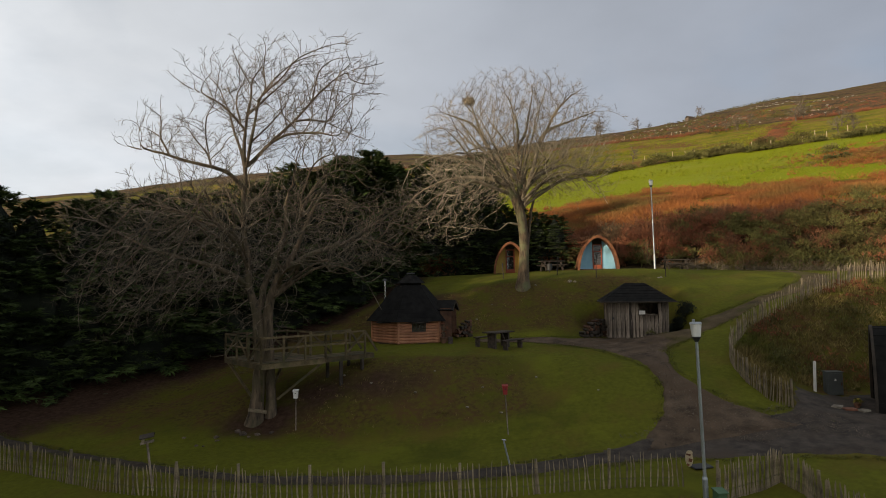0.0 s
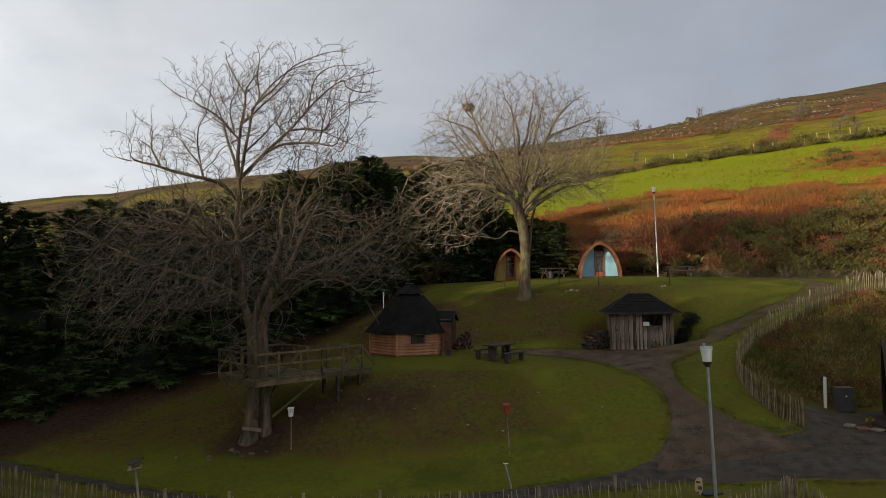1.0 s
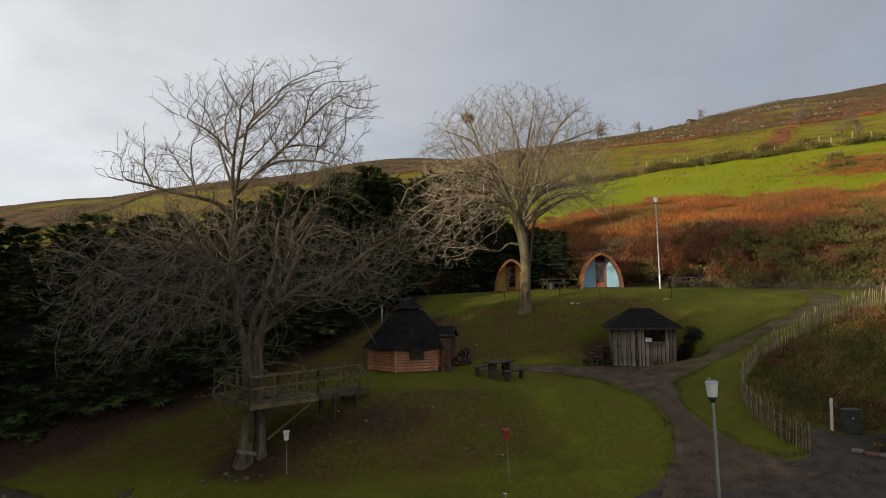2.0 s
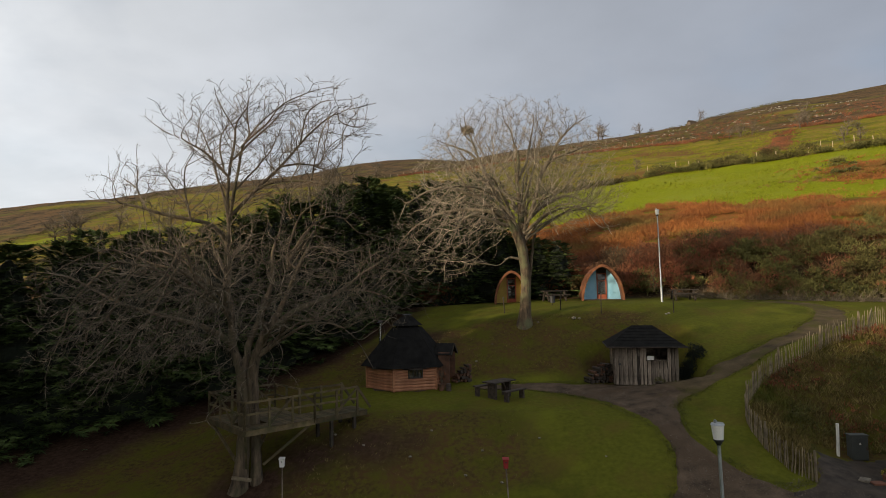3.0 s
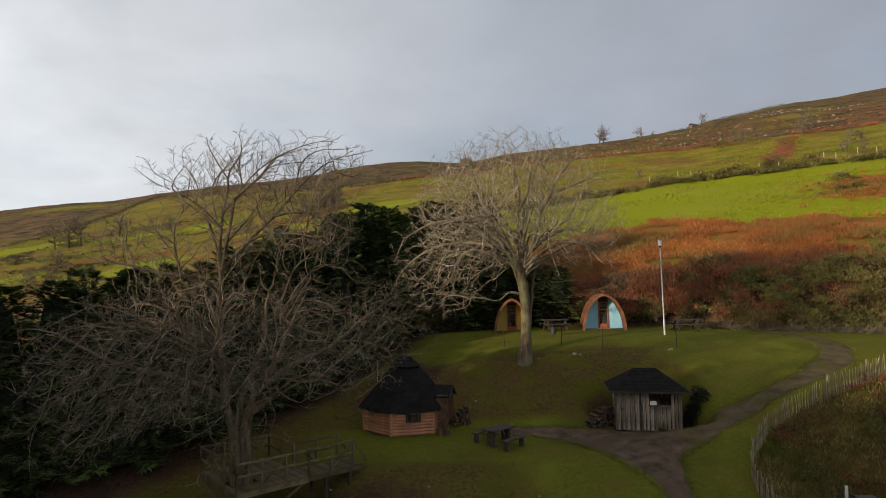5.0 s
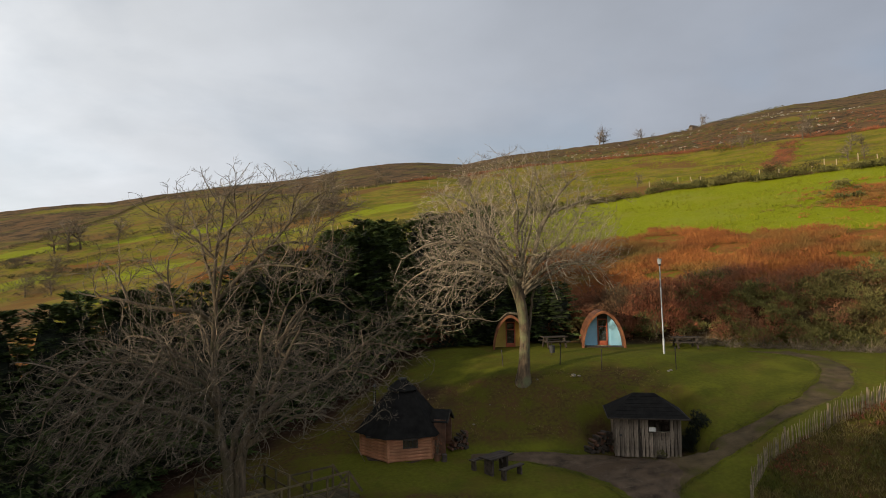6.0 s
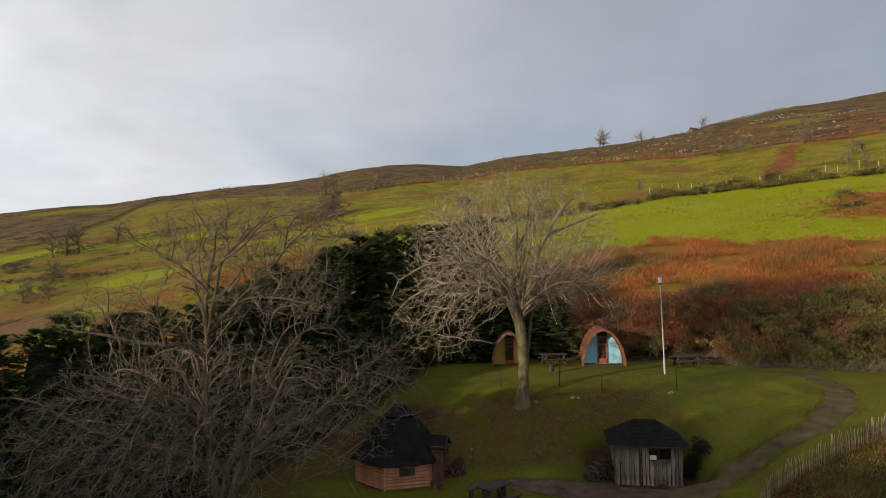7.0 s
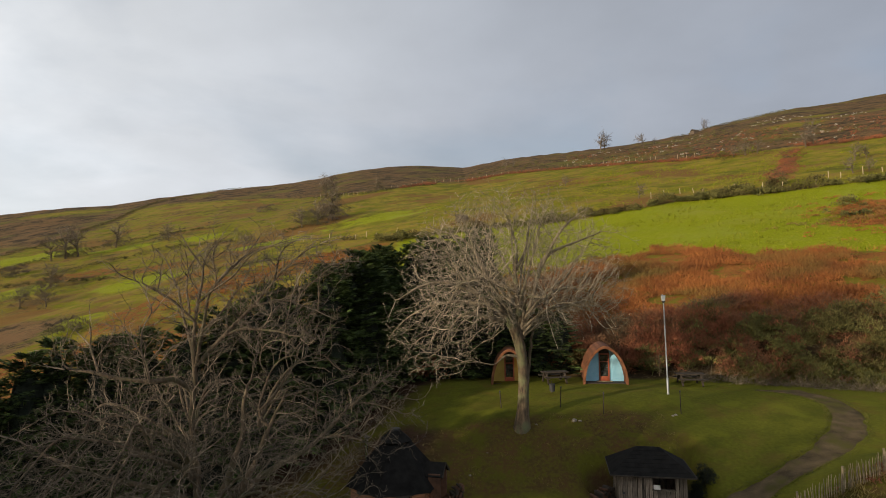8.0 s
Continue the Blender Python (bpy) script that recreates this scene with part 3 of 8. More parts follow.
    # green and straw-coloured patches break the upper moor
    moor = moor * (1 - 0.75 * np.clip(blob(-215, 345, 40, 22) + blob(-120, 300, 30, 12) + blob(150, 260, 22, 18) + blob(185, 300, 20, 16) + blob(118, 215, 14, 12), 0, 1))
    far = np.stack([np.clip(lush, 0, 1), np.clip(rust, 0, 1), np.clip(moor, 0, 1), np.ones(len(x))], 1)
    for name, values in (("cover_near", near), ("cover_far", far)):
        layer = me.color_attributes.new(name, "FLOAT_COLOR", "POINT")
        layer.data.foreach_set("color", values.astype(np.float32).ravel())
    tagged(new("ground", me), "grassy terraced garden rising to a sunlit hillside", "ground", kind="structure")


build_ground()


VERGES = []


def ribbon(name, left, right, mat, lift, label, category, across=10):
    """A surface laid on the ground between two edges."""
    def evened(pts, n):
        p = np.array(pts, float)
        d = np.r_[0, np.cumsum(np.hypot(*np.diff(p, axis=0).T))]
        s = np.linspace(0, d[-1], n)
        q = np.stack([np.interp(s, d, p[:, 0]), np.interp(s, d, p[:, 1])], 1)
        for _ in range(int(n / 18) + 1):
            q[1:-1] = (q[:-2] + 2 * q[1:-1] + q[2:]) / 4
        return q
    n = int(sum(np.hypot(*np.diff(np.array(left, float), axis=0).T)) / 0.28) + 4
    l, r = evened(left, n), evened(right, n)
    k = np.arange(n)
    l += 0.035 * np.stack([np.sin(k * 1.9) + np.sin(k * 0.73), np.cos(k * 1.3) + np.sin(k * 0.51)], 1)
    r += 0.035 * np.stack([np.sin(k * 1.7 + 2) + np.sin(k * 0.63), np.cos(k * 1.1) + np.sin(k * 0.57)], 1)
    VERGES.extend([l.copy(), r.copy()])
    w = np.linspace(0, 1, across + 1)[None, :, None]
    p = l[:, None] * (1 - w) + r[:, None] * w
    flat = p.reshape(-1, 2)
    crown = np.minimum(np.minimum(w[0, :, 0], 1 - w[0, :, 0]) * 8, 1)
    z = land(flat[:, 0], flat[:, 1]) + 0.035 * np.sin(flat[:, 0] * 2.1 + 1.3 * np.sin(flat[:, 1] * 1.7)) * np.sin(flat[:, 1] * 2.4 + np.sin(flat[:, 0] * 1.3))
    z += (np.tile(crown, n) * 1.0 - 0.55) * lift
    m = across + 1
    q = np.arange((n - 1) * across)
    a = q // across * m + q % across
    me = mesh_from(name, np.c_[flat, z].tolist(), np.stack([a, a + 1, a + m + 1, a + m], 1).tolist(), mat, True)
    return tagged(new(name, me), label, category, kind="structure")


ribbon("yard", [(5.2, 20.7), (8.0, 21.6), (12.4, 22.2), (13.9, 25.3), (20, 25.5), (34, 25.5)], [(5.0, 19.3), (7.3, 19.7), (8.1, 19.1), (10.4, 18.9), (13, 17.8), (34, 15)], TARMAC, 0.07,
       "dark tarmac yard strewn with loose grit", "yard", 24)
ribbon("lower_path", [(-19, 25.6), (-14.6, 23.5), (-9.3, 21.2), (-6.1, 19.95), (-1.6, 19.7), (1.25, 19.75), (2.9, 20.3), (5.0, 20.5), (6.4, 20.9)],
       [(-18, 24.2), (-12.9, 22.3), (-9.0, 20.4), (-5.9, 19.2), (-1.5, 18.7), (1.0, 18.85), (2.9, 19.0), (5.4, 19.5), (6.6, 19.8)], TARMAC, 0.075, "narrow dark gravel path below the lawn", "path", 6)
ribbon("drive", [(5.6, 20.2), (7.5, 22.1), (8.3, 23.4), (8.45, 24.6), (8.4, 25.9), (7.9, 27.6), (7.2, 29.2), (6.4, 30.6), (5.0, 31.8), (3.2, 32.5), (1.6, 32.7)],
       [(12.9, 21.0), (11.3, 22.2), (10.1, 23.5), (9.6, 24.8), (9.55, 26.2), (10.1, 28.0), (11.4, 30.0), (10.6, 31.9), (8.2, 33.0), (5.0, 33.5), (1.7, 33.4)], GRAVEL, 0.085,
       "curving brown gravel drive to the shed", "drive", 14)
ribbon("upper_path", [(9.8, 31.2), (12.5, 31.6), (16, 32.8), (18.8, 34.5), (21.4, 36.9), (22.6, 38.8), (23.3, 40.8), (22.8, 42.6), (20.5, 43.6)],
       [(9.7, 27.6), (10.6, 28.4), (12.2, 29.5), (15.2, 31.0), (19.2, 32.9), (22.4, 35.2), (24.3, 38.2), (25.0, 41.2), (24.0, 43.6)], WORN_PATH, 0.075, "gravel path climbing to the upper lawn", "path", 8)


def build_pebbles():
    """Loose pale chippings on the gravel and the yard."""
    rng = np.random.default_rng(6)
    n = 60000
    x, y = rng.uniform(3, 20, n), rng.uniform(18, 33, n)
    left = np.interp(y, [20.9, 22.1, 23.4, 25.9, 27.6, 29.2, 30.6, 31.8], [6.0, 7.5, 8.3, 8.4, 7.9, 7.2, 6.4, 5.0]) + 0.2
    right = np.interp(y, [21.5, 22.2, 23.5, 24.8, 26.2, 28.0, 30.0], [12.4, 11.3, 10.1, 9.6, 9.55, 10.1, 11.0]) - 0.25
    on = ((x > left) & (x < right) & (y > 21) & (y < 32)) | ((y < 22.0 + 0.5 * np.sin(x * 1.7)) & (y > 20.9 - 0.14 * (x - 6) + 0.35 * np.sin(x * 2.3)) & (x > 6) & (x < 13.5))
    x, y = x[on], y[on]
    n = len(x)
    c = np.stack([x, y, land(x, y) + 0.045], 1)
    s = rng.uniform(0.006, 0.017, (n, 1, 1)) * np.where(rng.random((n, 1, 1)) < 0.05, 1.8, 1.0)
    tri = rng.normal(0, 1, (n, 3, 3))
    tri -= tri.mean(axis=1, keepdims=True)
    tip = rng.normal(0, 0.6, (n, 3)) + (0, 0, 0.9)
    a, b, d = tri[:, 0], tri[:, 1], tri[:, 2]
    faces = np.concatenate([np.stack([p, q, tip], 1) for p, q in ((a, b), (b, d), (d, a))])
    faces = faces * np.tile(s, (3, 1, 1)) + np.tile(c, (3, 1))[:, None]
    tagged(new("gravel_chippings", sheet("gravel_chippings", faces, CHIPPING)), "loose pale stone chippings on the drive", "gravel", kind="stuff")


build_pebbles()

# ---- bare trees ----
def tubes(branches, sides):
    """Joins tapered branches (points, radii) into one array of quads."""
    out = []
    ring = np.linspace(0, 2 * np.pi, sides, endpoint=False)
    cs, sn = np.cos(ring), np.sin(ring)
    for pts, rad in branches:
        d = np.gradient(pts, axis=0)
        d /= np.linalg.norm(d, axis=1)[:, None] + 1e-9
        ref = np.array([0.31, 0.17, 0.93]) if abs(d[0, 2]) < 0.8 else np.array([0.96, 0.2, 0.1])
        a = np.cross(d, ref)
        a /= np.linalg.norm(a, axis=1)[:, None] + 1e-9
        b = np.cross(d, a)
        loop = pts[:, None] + rad[:, None, None] * (a[:, None] * cs[None, :, None] + b[:, None] * sn[None, :, None])
        nxt = np.roll(loop, -1, axis=1)
        out.append(np.stack([loop[:-1], nxt[:-1], nxt[1:], loop[1:]], 2).reshape(-1, 4, 3))
    return np.concatenate(out)


def welded(name, quads, mat):
    me = sheet(name, quads, mat)
    bm = bmesh.new()
    bm.from_mesh(me)
    bmesh.ops.remove_doubles(bm, verts=bm.verts, dist=0.0006)
    bm.to_mesh(me)
    bm.free()
    me.polygons.foreach_set("use_smooth", [True] * len(me.polygons))
    return me


def smooth_line(points, n):
    p = np.array(points, float)
    d = np.r_[0, np.cumsum(np.linalg.norm(np.diff(p, axis=0), axis=1))]
    s = np.linspace(0, d[-1], n)
    q = np.stack([np.interp(s, d, p[:, k]) for k in range(3)], 1)
    for _ in range(2):
        q[1:-1] = (q[:-2] + 2 * q[1:-1] + q[2:]) / 4
    return q


def grow(rng, start, way, length, r0, r1, n, bend, pull):
    """One branch: it wanders by bend and turns towards the pull."""
    pts, w, step = [start], way / np.linalg.norm(way), length / n
    for k in range(n):
        w = w + rng.normal(0, bend, 3) + np.asarray(pull) * (0.4 + k / n)
        w /= np.linalg.norm(w)
        pts.append(pts[-1] + w * step)
    return np.array(pts), np.linspace(r0, r1, n + 1)


def shoots(rng, parents, per_metre, spread, lengths, radius, n, bend, pull, lo=0.2, most=60):
    made = []
    for pts, rad in parents:
        seg = np.linalg.norm(np.diff(pts, axis=0), axis=1)
        total = seg.sum()
        count = min(int(total * per_metre + rng.random()), most)
        for _ in range(count):
            t = lo + (1 - lo) * rng.random() ** 0.85
            f = t * (len(pts) - 1)
            k = min(int(f), len(pts) - 2)
            p = pts[k] + (pts[k + 1] - pts[k]) * (f - k)
            along = (pts[k + 1] - pts[k]) / (seg[k] + 1e-9)
            side = np.cross(along, rng.normal(0, 1, 3))
            side /= np.linalg.norm(side) + 1e-9
            turn = rng.uniform(*spread)
            way = along * math.cos(turn) + side * math.sin(turn)
            size = rng.uniform(*lengths) * (1.15 - 0.5 * t)
            r = min(radius, 0.7 * rad[k])
            q = pull(p, way) if callable(pull) else pull
            made.append(grow(rng, p, way, size, r, r * 0.42, n, bend, q))
    return made


def within(px, pz, corners):
    """Which of the points lie inside a closed outline."""
    inside = np.zeros(len(px), bool)
    for (xa, za), (xb, zb) in zip(corners, corners[1:] + corners[:1]):
        cross = (za > pz) != (zb > pz)
        inside ^= cross & (px < (xb - xa) * (pz - za) / (zb - za + 1e-9) + xa)
    return inside


def fill_outline(rng, corners, half, n):
    """Points inside an upright outline, thinner towards its edge in depth."""
    c = np.array(corners)
    p = rng.uniform(0, 1, (n * 4, 3))
    x, z = c[:, 0].min() + p[:, 0] * np.ptp(c[:, 0]), c[:, 1].min() + p[:, 2] * np.ptp(c[:, 1])
    ok = within(x, z, corners)
    return (np.stack([x, rng.normal(0, half, n * 4), z], 1) + rng.normal(0, 0.18, (n * 4, 3)))[ok][:n]


def fill_dome(rng, centre, reach, up, down, n, hollow=0.55):
    """Points in a rounded crown, most of them towards the outside."""
    d = rng.normal(0, 1, (n, 3))
    d /= np.linalg.norm(d, axis=1)[:, None]
    r = (hollow ** 3 + (1 - hollow ** 3) * rng.random(n)) ** (1 / 3)
    d *= np.where(rng.random(n) < 0.3, rng.random(n) ** 0.5, r)[:, None]
    d[:, 2] *= np.where(d[:, 2] > 0, up, down)
    return np.asarray(centre) + d * (reach[0], reach[1], 1.0) + rng.normal(0, 0.4, (n, 3))


def colonise(rng, nodes, parents, goals, step, kill, reach, rounds, sway, heart):
    """Grows a branching frame towards the goals until each is reached."""
    pos, par = [np.array(p) for p in nodes], list(parents)
    near, which = np.full(len(goals), 1e9), np.zeros(len(goals), int)
    fresh = list(range(len(pos)))
    held = [(pos[k] - pos[par[k]]) / (np.linalg.norm(pos[k] - pos[par[k]]) + 1e-9) if par[k] >= 0 else np.zeros(3) for k in fresh]
    kids = np.zeros(400000, int)
    for _ in range(rounds):
        q = np.array([pos[k] for k in fresh])
        for s in range(0, len(q), 800):
            w = q[s:s + 800]
            d2 = (goals ** 2).sum(1)[:, None] + (w ** 2).sum(1)[None] - 2 * goals @ w.T
            k = d2.argmin(1)
            d = np.sqrt(np.maximum(d2[np.arange(len(goals)), k], 0))
            better = d < near
            near[better], which[better] = d[better], np.array(fresh)[s + k[better]]
        keep = near > kill
        goals, near, which = goals[keep], near[keep], which[keep]
        pull = near < reach
        if not pull.any():
            break
        hosts, back = np.unique(which[pull], return_inverse=True)
        at = np.array([pos[k] for k in hosts])
        way = np.zeros((len(hosts), 3))
        to = goals[pull] - at[back]
        np.add.at(way, back, to / (np.linalg.norm(to, axis=1)[:, None] + 1e-9))
        way /= np.linalg.norm(way, axis=1)[:, None] + 1e-9
        way += rng.normal(0, 0.34, way.shape) + sway(at) + 0.6 * np.array([held[k] for k in hosts])
        way /= np.linalg.norm(way, axis=1)[:, None] + 1e-9
        outward = at - heart
        outward /= np.linalg.norm(outward, axis=1)[:, None] + 1e-9
        onward = (way * outward).sum(1) > 0.22
        fresh = []
        for h, p, w, go in zip(hosts, at + way * step, way, onward):
            if go and kids[h] < 3:
                kids[h] += 1
                fresh.append(len(pos))
                pos.append(p)
                held.append(w)
                par.append(int(h))
        if not fresh:
            break
    return np.array(pos), np.array(par)


def evened_limb(points, n):
    """A limb drawn as (x, y, z, radius) stations, made smooth with n + 1 rings."""
    p = np.array(points, float)
    d = np.r_[0, np.cumsum(np.linalg.norm(np.diff(p[:, :3], axis=0), axis=1))]
    s = np.linspace(0, d[-1], n + 1)
    q = np.stack([np.interp(s, d, p[:, k]) for k in range(4)], 1)
    q[1:-1] = (q[:-2] + 2 * q[1:-1] + q[2:]) / 4
    return q[:, :3], q[:, 3]


def sprout(rng, pts, rad, per_metre, angle, length, n, bend, pull, lo, ratio, cap, fade=0.5, tip=0.35):
    """Side branches on many branches at once: arrays of points and radii."""
    total = np.linalg.norm(np.diff(pts, axis=1), axis=2).sum(1)
    host = np.repeat(np.arange(len(pts)), rng.poisson(total * per_metre))
    t = lo + (1 - lo) * rng.random(len(host))
    f = t * (pts.shape[1] - 1)
    k = np.minimum(f.astype(int), pts.shape[1] - 2)
    a, b = pts[host, k], pts[host, k + 1]
    spot = a + (b - a) * (f - k)[:, None]
    along = (b - a) / (np.linalg.norm(b - a, axis=1)[:, None] + 1e-9)
    side = np.cross(along, rng.normal(0, 1, along.shape))
    side /= np.linalg.norm(side, axis=1)[:, None] + 1e-9
    turn = rng.uniform(*angle, (len(host), 1))
    way = along * np.cos(turn) + side * np.sin(turn)
    reach = (rng.uniform(*length, len(host)) * (1 - fade * t) * np.clip(total[host] / 1.5, 0.5, 1.0))[:, None] / n
    line = [spot]
    for j in range(n):
        way = way + rng.normal(0, bend, way.shape) + pull(line[-1], (j + 1) / n)
        way /= np.linalg.norm(way, axis=1)[:, None]
        line.append(line[-1] + way * reach)
    r = np.minimum(rad[host, k] * ratio, cap)
    return np.stack(line, 1), r[:, None] * np.linspace(1, tip, n + 1)[None]


def tube_sheet(pts, rad, sides):
    """Tapered tubes round many branches of equal rings, as one array of quads."""
    d = np.gradient(pts, axis=1)
    d /= np.linalg.norm(d, axis=2)[..., None] + 1e-9
    steep = np.abs(d[:, :1, 2:]) > 0.8
    ref = np.where(steep, np.array([0.96, 0.2, 0.1]), np.array([0.31, 0.17, 0.93]))
    a = np.cross(d, np.broadcast_to(ref, d.shape))
    a /= np.linalg.norm(a, axis=2)[..., None] + 1e-9
    b = np.cross(d, a)
    ring = np.linspace(0, 2 * np.pi, sides, endpoint=False)
    loop = pts[:, :, None] + rad[:, :, None, None] * (a[:, :, None] * np.cos(ring)[:, None] + b[:, :, None] * np.sin(ring)[:, None])
    nxt = np.roll(loop, -1, axis=2)
    return np.stack([loop[:, :-1], nxt[:, :-1], nxt[:, 1:], loop[:, 1:]], 3).reshape(-1, 4, 3)


def bare_tree(name, m, stems, limbs, seed, bark, twig, label, goals, sway, curl, heart, tip=0.0042, limb=None):
    """A leafless tree: stems and limbs along drawn lines, branches grown to fill the crown, twigs sprouting from those."""
    rng = np.random.default_rng(seed)
    tree = thing(name, m, label, "tree")
    nodes, parents, floor_r = [], [], []

    def add(p, r, foot):
        last = foot
        for q, w in zip(p, r):
            nodes.append(q)
            parents.append(last)
            floor_r.append(w)
            last = len(nodes) - 1
    for line in stems:
        p, r = evened_limb(line, 22)
        p[2:-1] += rng.normal(0, 0.03, (20, 3)) * np.minimum(1, 0.15 / r[2:-1, None])
        hang("stem", welded("stem", tube_sheet(p[None], r[None], 14), bark), tree)
        add(p, r, -1)
    own = len(nodes)
    for line in limbs:
        n = max(int(sum(math.dist(u[:3], v[:3]) for u, v in zip(line, line[1:])) / 0.3), 5)
        p, r = evened_limb(line, n)
        p = p + np.cumsum(rng.normal(0, 0.045, p.shape), axis=0) * np.linspace(0, 1, n + 1)[:, None]
        foot = int(np.argmin(np.linalg.norm(np.array(nodes) - p[0], axis=1)))
        add(p, np.maximum(0.85 * r, 0.006), foot)
    pos, par = colonise(rng, nodes, parents, goals(rng), 0.2, 0.2, 1.9, 70, sway, np.array(heart))
    n = len(pos)
    kids = [[] for _ in range(n)]
    for k in range(own, n):
        kids[par[k]].append(k)
    load = np.ones(n)
    for k in range(n - 1, own - 1, -1):
        load[par[k]] += load[k]
    rad = np.maximum(tip * load ** 0.37, np.r_[floor_r, np.zeros(n - len(floor_r))])
    starts = [(k, c) for k in range(own) for c in kids[k]]
    big, middle, thin = [], [], []
    while starts:
        root, k = starts.pop()
        chain = [root, k]
        while kids[k]:
            order = sorted(kids[k], key=lambda c: -load[c])
            starts += [(k, c) for c in order[1:]]
            k = order[0]
            chain.append(k)
        p, r = pos[chain].copy(), rad[chain].copy()
        r[0] = r[1]
        if len(p) > 3:
            p[1:-1] = (p[:-2] + 2 * p[1:-1] + p[2:]) / 4
        (big if r[0] > 0.04 else middle if r[0] > 0.017 else thin).append((p, np.minimum(r, 0.13)))
    for arm in big:
        hang("limb", welded("limb", tubes([arm], 8), limb or bark), tree)
    middle.sort(key=lambda arm: -len(arm[0]))
    for arm in middle[:220]:
        hang("branch", sheet("branch", tubes([arm], 5), twig), tree)
    thin += middle[220:]

    def rings(arms, count):
        at = [np.linspace(0, len(p) - 1, count) for p, _ in arms]
        return (np.array([np.stack([np.interp(t, np.arange(len(p)), p[:, j]) for j in range(3)], 1) for t, (p, _) in zip(at, arms)]),
                np.array([np.interp(t, np.arange(len(r)), r) for t, (_, r) in zip(at, arms)]))
    pts, r = rings(thin, 7)
    t_pts, t_rad = sprout(rng, pts, r, 4.1, (0.4, 1.0), (0.16, 0.5), 3, 0.2, curl, 0.15, 0.8, 0.0054, 0.4, 0.65)
    m_pts, m_rad = rings(big + middle, 14)
    m_pts, m_rad = sprout(rng, m_pts, m_rad, 2.4, (0.5, 1.1), (0.3, 0.8), 3, 0.17, curl, 0.15, 0.6, 0.006, 0.4, 0.55)
    f_pts, f_rad = sprout(rng, np.concatenate([t_pts, m_pts]), np.concatenate([t_rad, m_rad]), 3.2, (0.35, 0.9), (0.16, 0.4), 2, 0.14, curl, 0.15, 0.9, 0.0043, 0.3, 0.75)
    hang("twig_work", sheet("twig_work", np.concatenate([tubes(thin, 3)] + [tube_sheet(p, r, 3) for p, r in ((t_pts, t_rad), (m_pts, m_rad), (f_pts, f_rad))]), twig), tree)
    return tree


def arching(rng, foot, turn, reach, lift, drop, r):
    """A limb that climbs out of the trunk, levels off and hangs at its end."""
    c, s = math.cos(turn), math.sin(turn)
    line = []
    for out, up in ((0.0, 0.0), (0.22, 0.55), (0.45, 0.95), (0.68, 1.0), (0.86, 1.0 - 0.45 * drop), (1.0, 1.0 - drop)):
        wob = rng.gauss(0, 0.055 * reach) if 0 < out else 0
        line.append((foot[0] + c * reach * out - s * wob, foot[1] + s * reach * out + c * wob, foot[2] + lift * (up + (rng.gauss(0, 0.14) if 0 < out else 0)), r * (1 - 0.86 * out)))
    return line


